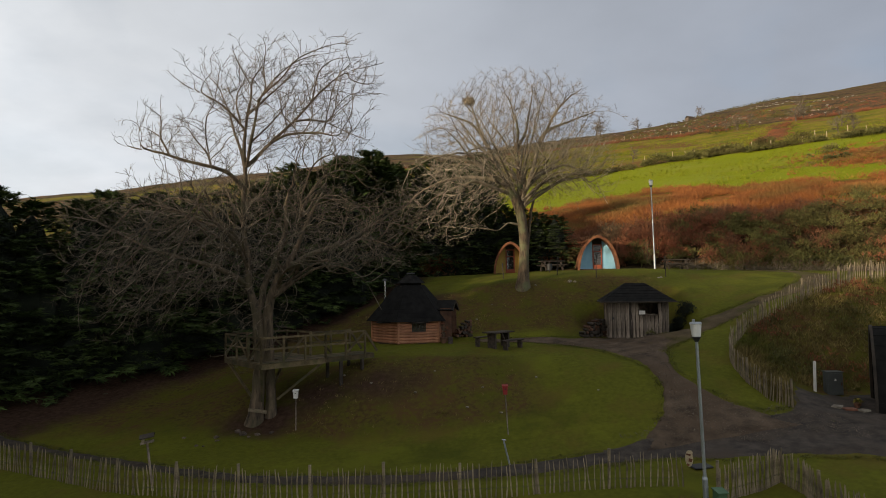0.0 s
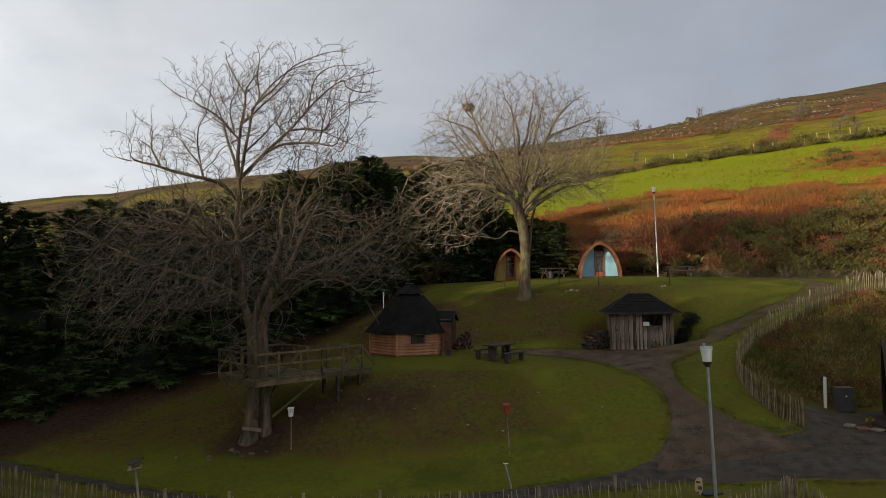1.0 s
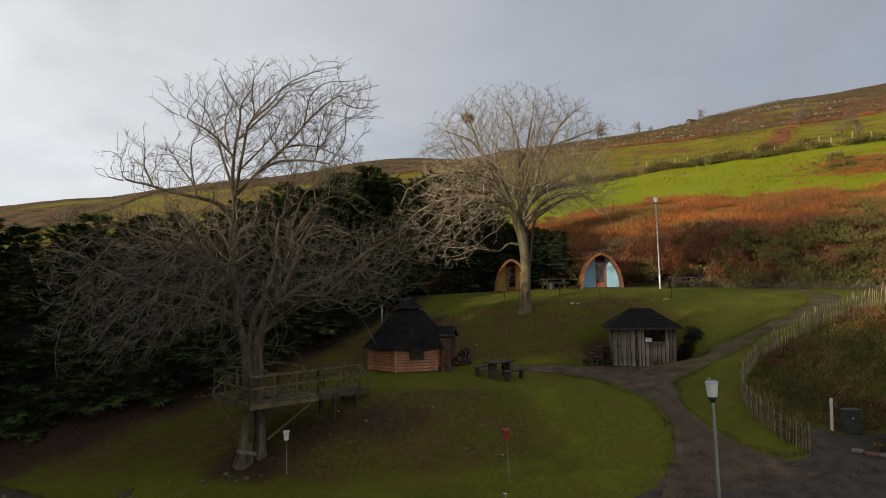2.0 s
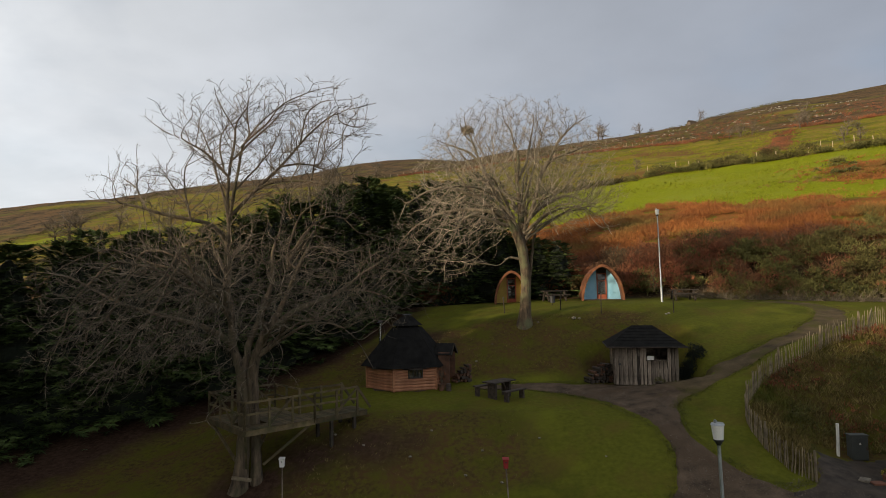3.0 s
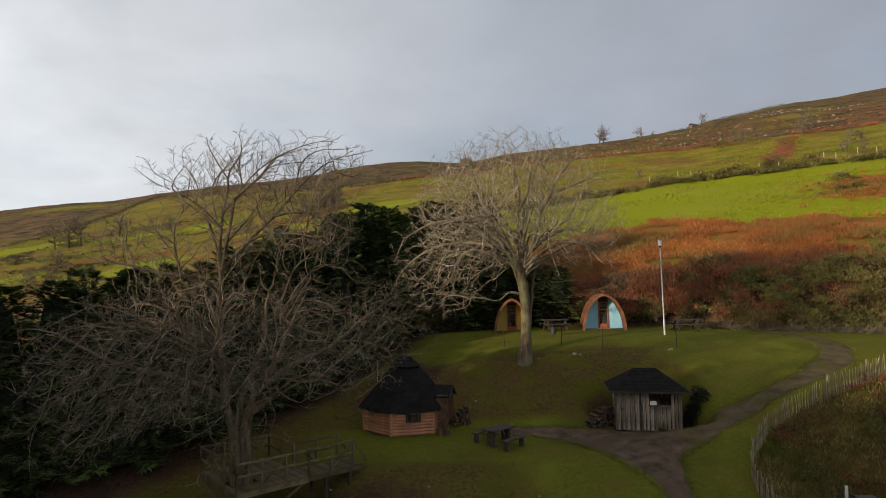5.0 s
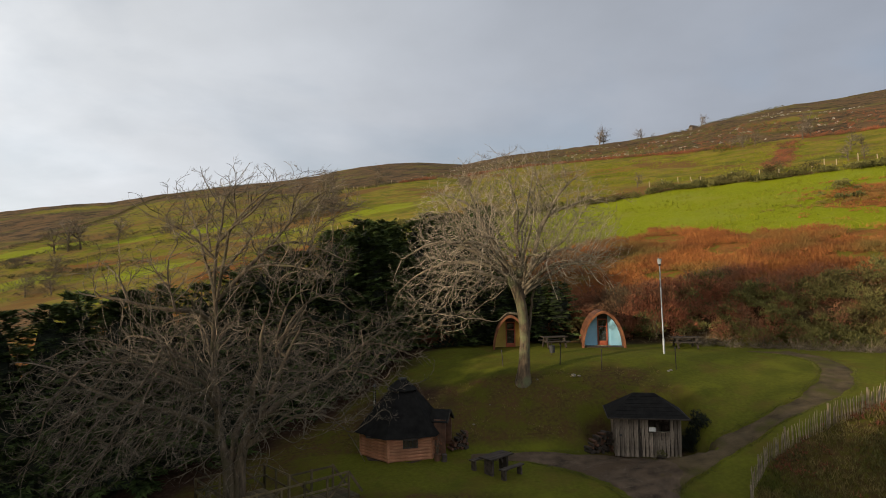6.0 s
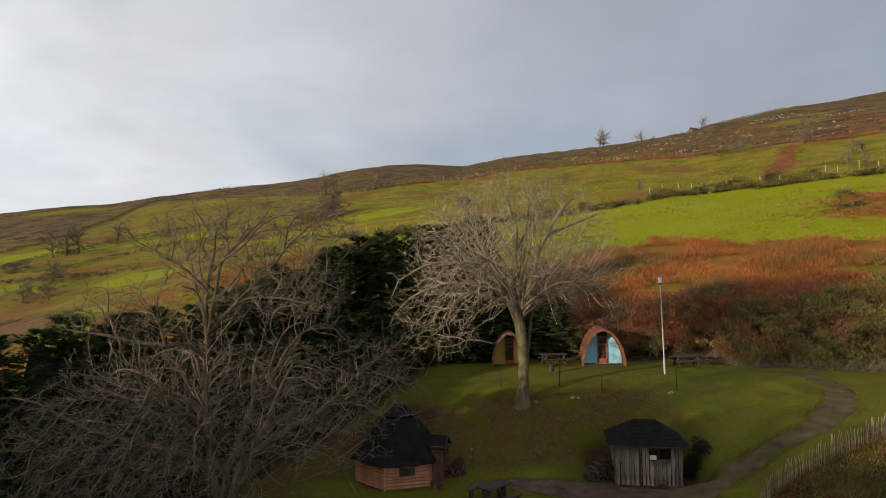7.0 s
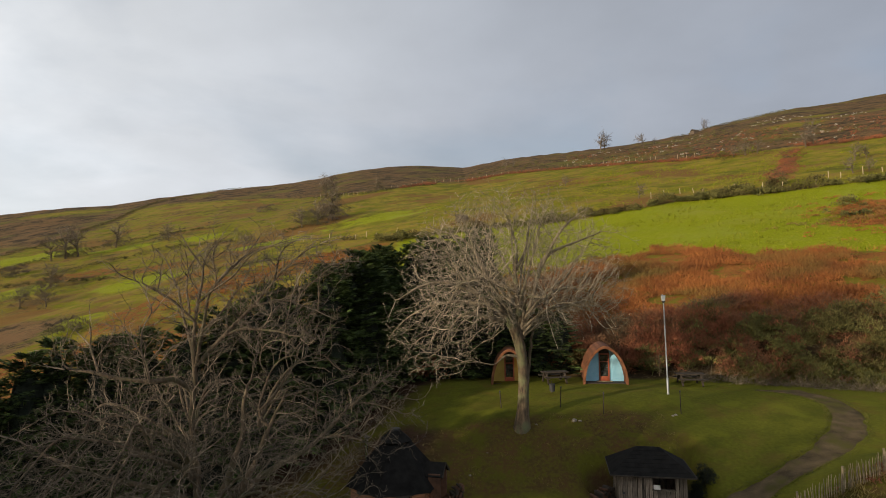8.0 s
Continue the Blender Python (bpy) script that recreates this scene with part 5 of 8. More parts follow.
def build_belt():
    rng = random.Random(4)
    # the run up to y 22 is unseen, added to keep sun off the garden
    line = [(-30.0, -62.0, 14.5), (-29.0, -30.0, 15.0), (-27.5, -4.0, 15.0), (-26.8, 14.0, 12.6), (-26.0, 22.5, 10.9), (-20.8, 31.4, 9.2), (-13.5, 36.8, 9.4), (-7.4, 42.6, 9.8), (-5.2, 50.0, 9.8), (-4.3, 58.5, 10.3), (0.0, 61.0, 9.8), (5.2, 62.0, 9.2)]
    for (xa, ya, ha), (xb, yb, hb) in zip(line, line[1:]):
        n = max(int(math.hypot(xb - xa, yb - ya) / (1.5 if ya > 20 else 2.0)), 1)
        for j in range(n):
            t = j / n
            x, y = xa + (xb - xa) * t, ya + (yb - ya) * t
            conifer(x + rng.uniform(-0.6, 0.6), y + rng.uniform(-0.4, 0.4), (ha + (hb - ha) * t) * rng.uniform(0.97, 1.07), rng.uniform(1.32, 1.58) if y > 18 else 2.1, rng.randrange(4) if y > 18 else 4, rng.uniform(0, 360))
    for x, y, top in ((3.1, 59.3, 19.2), (4.5, 60.0, 19.9), (1.6, 58.6, 18.4)):
        conifer(x, y, top - ground(x, y), 1.1, rng.randrange(4), rng.uniform(0, 360))
    for k in range(9):
        x, y = -2.6 + 1.5 * k, 52.0 - 0.14 * k
        conifer(x, y, rng.uniform(6.8, 7.8) - 0.36 * k, 1.0, rng.randrange(4), rng.uniform(0, 360))


build_belt()

# ---- hedges, thickets and rough growth ----
def clumps(rng, centres, radius, leaves, size, flat=1.0, rise=0.0, slim=0.35):
    """Loose leaves round many centres: an array of triangles."""
    n = len(centres)
    c = np.repeat(centres, leaves, axis=0)
    r = np.repeat(radius, leaves)[:, None]
    d = rng.normal(0, 1, (n * leaves, 3))
    d /= np.linalg.norm(d, axis=1)[:, None]
    d[:, 2] = np.abs(d[:, 2]) * flat
    p = c + d * r * rng.uniform(0.55, 1.05, (n * leaves, 1))
    a = d + rng.normal(0, 0.6, d.shape) + np.array([0, 0, rise])
    a /= np.linalg.norm(a, axis=1)[:, None]
    b = np.cross(a, rng.normal(0, 1, a.shape))
    b /= np.linalg.norm(b, axis=1)[:, None] + 1e-9
    s = rng.uniform(size[0], size[1], (n * leaves, 1))
    return np.stack([p - b * s * slim, p + b * s * slim, p + a * s * 1.3], 1)


def stuff(name, tris, mat, label, category):
    return tagged(new(name, sheet(name, tris, mat)), label, category, kind="stuff")


def build_scrub():
    rng = np.random.default_rng(21)

    def scatter(n, x0, x1, y0, y1, keep):
        x, y = rng.uniform(x0, x1, n), rng.uniform(y0, y1, n)
        ok = keep(x, y)
        return x[ok], y[ok]

    front = lambda x: np.interp(x, FRONT_X, FRONT_Y)
    fern = lambda x: np.interp(x, FERN_X, FERN_Y)
    # dark gorse and bramble along the back of the upper lawn
    bushes = 440
    bx = rng.uniform(-2, 62, bushes)
    bd = rng.random(bushes) ** 1.4 * (4.6 + 1.5 * ramp(bx, 16, 30))
    br = rng.uniform(0.6, 1.6, bushes)
    by = front(bx) + bd + 0.55 * br
    bz = land(bx, by) + rng.uniform(-0.2, 0.5, bushes) * br
    each = 13
    d = rng.normal(0, 1, (bushes * each, 3))
    d[:, 2] = np.abs(d[:, 2]) * 1.1
    d[:, 1] -= 0.35
    d /= np.linalg.norm(d, axis=1)[:, None]
    big = np.repeat(br, each)[:, None]
    tall = np.repeat(np.stack([bx, by, bz], 1), each, axis=0) + d * big * rng.uniform(0.7, 1.0, (bushes * each, 1)) * (1, 0.8, 1.15)
    r = rng.uniform(0.22, 0.5, len(tall)) * np.sqrt(big[:, 0])
    russet = np.repeat(rng.random(bushes) < np.interp(bx, [4, 18, 24, 30], [1.0, 0.95, 0.45, 0.14]) * (0.6 + 0.5 * ramp(bd, 0.6, 2.5)), each)
    stuff("gorse_thicket", clumps(rng, tall[~russet], r[~russet], 52, (0.08, 0.24), 1.0, 0.45, 0.17), GORSE, "dark green gorse and bramble thicket behind the upper lawn", "shrub")
    # russet scrub above it
    x, y = scatter(10000, -6, 62, 40, 74, lambda x, y: (y > front(x) + 2.5 + np.sin(x * 0.5)) & (y < front(x) + 10.5 + 2.5 * np.sin(x * 0.31)) & (y < fern(x)))
    top = 1.1 + 0.6 * np.sin(x * 0.8 + y * 0.3) * np.sin(y * 0.9)
    c = np.concatenate([np.stack([x, y, land(x, y) + np.maximum(top, 0.3) * rng.uniform(0.3, 1, len(x)) - 0.2], 1), tall[russet]])
    stuff("russet_scrub", clumps(rng, c, rng.uniform(0.35, 0.75, len(c)), 44, (0.09, 0.25), 1.0, 0.6, 0.13), RUSSET, "dark russet dead bracken and bramble scrub", "shrub")
    # sunlit bracken on the slope
    x, y = scatter(13000, -4, 66, 48, 86, lambda x, y: (y > front(x) + 7.5 + 2.5 * np.sin(x * 0.31)) & (y < fern(x) + 1.5 * np.sin(x * 0.7) + 0.8 * np.sin(x * 2.3)) & (np.sin(x * 0.45 + 1.2 * np.sin(y * 0.23)) * np.sin(y * 0.36 + x * 0.1) < 0.52))
    c = np.stack([x, y, land(x, y) + 0.1], 1)
    stuff("bracken", clumps(rng, c, rng.uniform(0.4, 0.95, len(c)), 44, (0.10, 0.3), 0.7, 0.9, 0.11), BRACKEN, "bright rust-orange dead bracken on the slope", "bracken")
    # bracken and gorse tongues out on the fields
    x, y = np.concatenate([rng.normal(57, 5, 260), rng.normal(90, 6, 160), rng.uniform(-43, -14, 500)]), np.concatenate([rng.normal(80, 5, 260), rng.normal(152, 15, 160), np.zeros(500)])
    y[420:] = np.interp(x[420:], [-51, -43, -33, -26, -14], [79, 82, 92, 106, 118]) + rng.uniform(0, 1, 500) * np.interp(x[420:], [-55, -44, -35, -24, -14], [20, 42, 34, 18, 8])
    y[260:420] = rng.uniform(112, 168, 160)
    x[260:420] = 80.5 + 0.645 * (y[260:420] - 140) + rng.normal(0, 0.9, 160)
    x, y = np.delete(x, slice(260, 420)), np.delete(y, slice(260, 420))
    c = np.stack([x, y, land(x, y) + 0.1], 1)
    stuff("hill_bracken", clumps(rng, c, rng.uniform(0.4, 0.9, len(c)), 50, (0.1, 0.28), 0.4, 0.6, 0.14), BRACKEN, "patches of rust-orange bracken on the hill fields", "bracken")
    # the field hedge and scattered gorse bushes on the hill
    hx = rng.uniform(-14, 84, 900)
    hx = hx[np.sin(hx * 0.45) + 0.7 * np.sin(hx * 1.1 + 1) > -1.25]
    hy = np.interp(hx, HEDGE_X, HEDGE_Y) + rng.normal(0, 0.7, len(hx))
    grown = 0.5 + 0.6 * np.clip(np.sin(hx * 0.33) + np.sin(hx * 0.9 + 2), 0, 2)
    c = [np.stack([hx, hy, land(hx, hy) + grown * rng.uniform(0.1, 0.9, len(hx))], 1)]
    rad = [0.5 + 0.35 * grown]
    near_bushes = ((56.5, 87, 0.85, 14), (52.6, 80.6, 0.8, 11), (54.3, 114.5, 0.9, 30), (55.2, 112.5, 0.7, 20), (50.5, 112, 1.0, 34), (47.5, 113.5, 0.8, 24), (60, 111.5, 1.0, 34), (-9.2, 127.5, 1.2, 30), (82, 178, 1.4, 20))
    far_bushes = ((-113, 159, 1.7, 60), (-112, 181, 2.6, 70), (-106, 195, 2.2, 40), (-87, 191, 1.6, 28), (-38, 181, 3.6, 150), (-34, 186, 2.6, 70), (-41, 220, 2.6, 60), (-30, 260, 3.0, 60), (-58, 290, 4.0, 80), (-90, 140, 2.6, 60), (-82, 121, 3.0, 60), (-55, 91, 1.5, 30), (-70, 236, 2.0, 40))
    for bx, by, s, n in near_bushes + far_bushes:
        c.append(np.stack([rng.normal(bx, s, n), rng.normal(by, s, n), rng.uniform(0, 1.2 * s, n)], 1))
        c[-1][:, 2] += land(c[-1][:, 0], c[-1][:, 1])
        rad.append(rng.uniform(0.5, 1.0, n) * (0.5 + s * 0.3))
    far_n = 800
    fx, fy = rng.uniform(-10, 150, far_n), rng.uniform(185, 330, far_n)
    ok = fy > np.interp(fx, UPPER_X, UPPER_Y) - 4
    c.append(np.stack([fx[ok], fy[ok], land(fx[ok], fy[ok]) + 0.3], 1))
    rad.append(rng.uniform(0.3, 1.15, ok.sum()))
    lx, ly = rng.uniform(-230, -30, 420), rng.uniform(105, 340, 420)
    ok = np.sin(lx * 0.06 + 1) * np.sin(ly * 0.07) > 0.05
    c.append(np.stack([lx[ok], ly[ok], land(lx[ok], ly[ok]) + 0.3], 1))
    rad.append(rng.uniform(0.7, 2.4, ok.sum()))
    c, rad = np.concatenate(c), np.concatenate(rad)
    west = c[:, 0] < -20
    stuff("hill_brushwood", clumps(rng, c[west], rad[west], 110, (0.06, 0.17), 0.9, 0.5), BARE_SCRUB, "grey-brown leafless brushwood on the far hillside", "shrub")
    c, rad = c[~west], rad[~west]
    stuff("hill_gorse", clumps(rng, c, rad, 40, (0.12, 0.32), 0.9, 0.2), GORSE, "dark gorse hedge and scattered bushes on the hillside", "shrub")
    # field banks on the far side of the belt
    lines = [((-152, 206), (-148, 218), (-148, 229), (-143, 236)), ((-124, 169), (-122, 181), (-114, 191), (-112, 206), (-102, 206), (-88, 206), (-73, 201)), ((-97, 155), (-94, 164), (-88, 168), (-79, 175), (-58, 170)),
             ((-151, 248), (-157, 283), (-168, 324), (-172, 358)), ((-172, 358), (-160, 385), (-147, 398), (-128, 399)), ((-106, 146), (-89, 144), (-79, 141), (-72, 144)), ((-46, 124), (-41, 129), (-33, 127)), ((-46, 174), (-42, 182), (-35, 201)),
             ((-29, 140), (-24, 141), (-18, 137)), ((-58, 279), (-35, 258), (-22, 264)), ((140, 372), (165, 380), (200, 398), (235, 412))]
    c, rad = [], []
    for pts in lines:
        p = np.array(pts, float)
        d = np.r_[0, np.cumsum(np.hypot(*np.diff(p, axis=0).T))]
        s = np.arange(0, d[-1], 0.9)
        x, y = np.interp(s, d, p[:, 0]) + rng.normal(0, 0.4, len(s)), np.interp(s, d, p[:, 1]) + rng.normal(0, 0.4, len(s))
        c.append(np.stack([x, y, land(x, y) + rng.uniform(0, 0.5, len(s))], 1))
        rad.append(rng.uniform(0.5, 1.3, len(s)))
    stuff("field_banks", clumps(rng, np.concatenate(c), np.concatenate(rad), 40, (0.12, 0.32), 0.6, 0.2), GORSE, "dark overgrown field banks on the far hillside", "hedge bank")
    # pale dead stems and brash along the foot of the thicket
    x = rng.uniform(17, 60, 9000)
    y = front(x) + rng.normal(-0.1, 0.35, len(x))
    base = np.stack([x, y, land(x, y) + rng.uniform(-0.05, 0.5, len(x)) ** 2], 1)
    way = rng.normal(0, 1, (len(x), 3)) * (0.5, 0.3, 0.35) + (0, -0.1, 0.3)
    across = np.cross(way, rng.normal(0, 1, way.shape))
    across *= 0.011 / (np.linalg.norm(across, axis=1)[:, None] + 1e-9)
    stuff("dead_stems", np.stack([base - across, base + across, base + way * rng.uniform(0.5, 1.2, (len(x), 1))], 1), TWIG, "pale dead stems and brash at the thicket foot", "brash")
    # tussocks on the bright field and the pasture above it
    x, y = rng.uniform(-6, 100, 16000), rng.uniform(58, 200, 16000)
    ok = (y > np.interp(x, FERN_X, FERN_Y) + 1) & (x / y < 0.8) & (np.sin(x * 0.21 + 1.5 * np.sin(y * 0.09)) * np.sin(y * 0.17 + x * 0.05) > -0.35 + 0.5 * (rng.random(16000) - 0.5))
    x, y = x[ok], y[ok]
    base = np.repeat(np.stack([x, y, land(x, y)], 1), 5, axis=0) + rng.normal(0, 0.1, (len(x) * 5, 3)) * (1, 1, 0)
    across = rng.normal(0, 1, base.shape) * (1, 1, 0)
    across *= 0.06 / (np.linalg.norm(across, axis=1)[:, None] + 1e-9)
    stuff("field_tussocks", np.stack([base - across, base + across, base + rng.normal(0, 0.16, base.shape) + (0, 0, 0.17)], 1), TUSSOCK, "pale tussocks of coarse grass on the hill fields", "grass")
    # rocks and rubble on the moor edge
    x, y = rng.uniform(60, 190, 420), rng.uniform(175, 330, 420)
    ok = (y > np.interp(x, UPPER_X, UPPER_Y) - 2) & (np.sin(x * 0.13) * np.sin(y * 0.11 + 1) > 0.1)
    c = np.stack([x[ok], y[ok], land(x[ok], y[ok]) + 0.1], 1)
    stuff("hill_rocks", clumps(rng, c, rng.uniform(0.1, 0.5, len(c)), 9, (0.2, 0.5), 0.6, 0.2, 0.5), LIMESTONE, "grey rocks and rubble along the moor edge", "rocks")
    # rusty scrub along the foot of the moor
    x = np.concatenate([rng.uniform(-20, 120, 1500), rng.uniform(60, 190, 900)])
    y = np.interp(x, UPPER_X, UPPER_Y) + np.r_[np.abs(rng.normal(0, 5, 1500)) - 2, rng.uniform(10, 130, 900)]
    ok = (y < 335) & (np.sin(x * 0.17 + 1) * np.sin(x * 0.05 + y * 0.09) > -0.25)
    c = np.stack([x[ok], y[ok], land(x[ok], y[ok]) + 0.1], 1)
    stuff("moor_scrub", clumps(rng, c, rng.uniform(0.4, 1.3, len(c)), 26, (0.15, 0.4), 0.6, 0.6, 0.2), RUSSET, "rusty dead bracken along the foot of the moor", "bracken")
    # the rusty gully between two fields
    y = rng.uniform(114, 170, 330)
    x = 79 + 0.635 * (y - 141) + rng.normal(0, 1.5, 330)
    c = np.stack([x, y, land(x, y) + 0.1], 1)
    stuff("gully_bracken", clumps(rng, c, rng.uniform(0.4, 1.0, 330), 34, (0.12, 0.32), 0.6, 0.6, 0.18), RUSSET, "rusty bracken choking a gully between two fields", "bracken")
    # long grass on the mound and the banks
    x, y = scatter(34000, -6, 30, 22, 41, lambda x, y: True | (x > 0))
    mound = (x > np.interp(y, MOUND_Y, MOUND_X) + 0.15) & (y > np.interp(x, [12.4, 13.9, 34], [22.7, 25.4, 25.5])) & (y < 32)
    lower = (x > -6) & (x < 3) & (y > 23.6) & (y < 28.6) & (rng.random(len(x)) < 0.1)
    upper = (y > 34.2) & (y < 39.2) & (x < 13) & (rng.random(len(x)) < 0.18)
    ok = mound | lower | upper
    x, y, m = x[ok], y[ok], mound[ok]
    n = len(x)
    base = np.repeat(np.stack([x, y, land(x, y)], 1), 7, axis=0) + rng.normal(0, 0.09, (n * 7, 3)) * (1, 1, 0)
    tall = np.repeat(np.where(m, 0.27, 0.11), 7)[:, None] * rng.uniform(0.4, 1.2, (n * 7, 1))
    lean = rng.normal(0, 0.55, (n * 7, 3)) * (1, 1, 0)
    wide = rng.normal(0, 1, (n * 7, 3)) * (1, 1, 0)
    wide /= np.linalg.norm(wide, axis=1)[:, None]
    w = np.repeat(np.where(m, 0.018, 0.010), 7)[:, None]
    stuff("long_grass", np.stack([base - wide * w, base + wide * w, base + (lean + (0, 0, 1)) * tall], 1), ROUGH_GRASS, "tangled long brown and green grass on the banks", "grass")
    # grass creeping over the edges of the paths
    tufts = []
    for line in VERGES:
        for _ in range(16):
            t = rng.uniform(0, len(line) - 1.001, len(line))
            k = t.astype(int)
            tufts.append(line[k] + (line[k + 1] - line[k]) * (t - k)[:, None] + rng.normal(0, 0.09, (len(line), 2)))
    p = np.concatenate(tufts)
    p = p[(p[:, 0] < 26) & ~((p[:, 0] > 5) & (p[:, 0] < 13) & (p[:, 1] > 19.6) & (p[:, 1] < 22.0))]
    base = np.repeat(np.stack([p[:, 0], p[:, 1], land(p[:, 0], p[:, 1]) + 0.01], 1), 3, axis=0) + rng.normal(0, 0.05, (len(p) * 3, 3)) * (1, 1, 0)
    across = rng.normal(0, 1, base.shape) * (1, 1, 0)
    across *= 0.012 / (np.linalg.norm(across, axis=1)[:, None] + 1e-9)
    stuff("verge_grass", np.stack([base - across, base + across, base + rng.normal(0, 0.05, base.shape) * (1, 1, 0) + (0, 0, 0.045) * rng.uniform(0.5, 1.3, (len(base), 1))], 1), LAWN_BLADE, "short green grass creeping over path edges", "grass")
    # low bramble on the mound
    x, y = scatter(1000, 12.2, 28, 25.6, 33, lambda x, y: (x > np.interp(y, MOUND_Y, MOUND_X) + 0.3) & (y > 25.9) & (y - 0.15 * (x - 14) < 29.3) & (np.sin(x * 1.1 + y) * np.sin(y * 0.9 - x * 0.4) > 0.3))
    c = np.stack([x, y, land(x, y) + 0.05], 1)
    stuff("mound_bramble", clumps(rng, c, rng.uniform(0.18, 0.5, len(c)), 40, (0.05, 0.15), 0.8, 0.4, 0.2), GORSE, "low dark bramble among long grass on the mound", "shrub")
    x, y = scatter(750, 12.2, 28, 25.6, 33, lambda x, y: (x > np.interp(y, MOUND_Y, MOUND_X) + 0.3) & (y > 25.7) & (y - 0.15 * (x - 14) < 29.3) & (np.sin(x * 0.9 - y * 0.6 + 2) * np.sin(y * 1.2 + x * 0.5) > 0.1))
    c = np.stack([x, y, land(x, y) + 0.03], 1)
    stuff("mound_bracken", clumps(rng, c, rng.uniform(0.15, 0.42, len(c)), 30, (0.05, 0.15), 0.7, 0.6, 0.2), RUSSET, "withered russet bracken on the grassy mound", "bracken")


build_scrub()


def thorn_meshes(seed):
    rng = np.random.default_rng(seed)
    stem = [(smooth_line([(0, 0, -0.2), (0.1, 0, 0.8), (0.25, 0.1, 1.7), (0.6, 0.1, 2.9)], 8), np.linspace(0.16, 0.03, 8))]
    arms = shoots(rng, stem, 5.5, (0.5, 1.25), (1.3, 2.9), 0.06, 5, 0.16, (0.05, 0, 0.05), 0.3)
    sprigs = shoots(rng, arms, 3.6, (0.4, 1.0), (0.5, 1.1), 0.03, 4, 0.2, (0.02, 0, 0.03), 0.15)
    fine = shoots(rng, sprigs, 2.2, (0.4, 1.0), (0.3, 0.7), 0.02, 1, 0.2, (0.02, 0, 0.03), 0.15)
    return sheet("trunk", tubes(stem, 6), BARK), sheet("crown", np.concatenate([tubes(arms, 4), tubes(sprigs, 3), tubes(fine, 3)]), TWIG)


def build_thorns():
    kinds = [thorn_meshes(31), thorn_meshes(32)]
    east = ((89, 343.5, 2.9), (92, 345, 2.2), (104, 314, 1.9), (111, 318, 1.0), (160, 371, 1.8), (31, 310, 1.6), (36, 312, 1.2), (89, 179, 1.2), (92, 178, 1.1), (86, 180, 0.9), (102, 171, 1.3), (105, 172, 1.1), (116, 191, 1.6), (112, 186, 1.0), (87, 129.5, 1.0), (90, 130, 0.8), (73.1, 109.7, 0.8), (75, 108.4, 0.7), (40.7, 127.7, 0.8), (35, 175, 0.9))
    west = ((-113, 180.6, 2.5), (-110, 182, 2.3), (-116, 179, 1.9), (-106, 195, 2.2), (-38, 181, 2.0), (-34, 184, 1.8), (-42, 179, 1.6), (-41, 220, 1.9), (-30, 260, 2.0), (-58, 291, 2.6), (-53, 288, 2.3), (-87, 191, 1.5), (-90, 140, 1.4), (-51, 155, 1.4), (-84, 122, 1.1), (-76, 118, 1.0))
    for k, (x, y, s) in enumerate(east + west):
        tree = thing("thorn_tree", pose(x, y, ground(x, y) - 0.1, 0, 0, k * 77) @ Matrix.Scale(s, 4), "small wind-bent leafless thorn tree on the hillside", "tree", "hillside thorn trees")
        hang("trunk", kinds[k % 2][0], tree)
        hang("crown", kinds[k % 2][1], tree)


build_thorns()

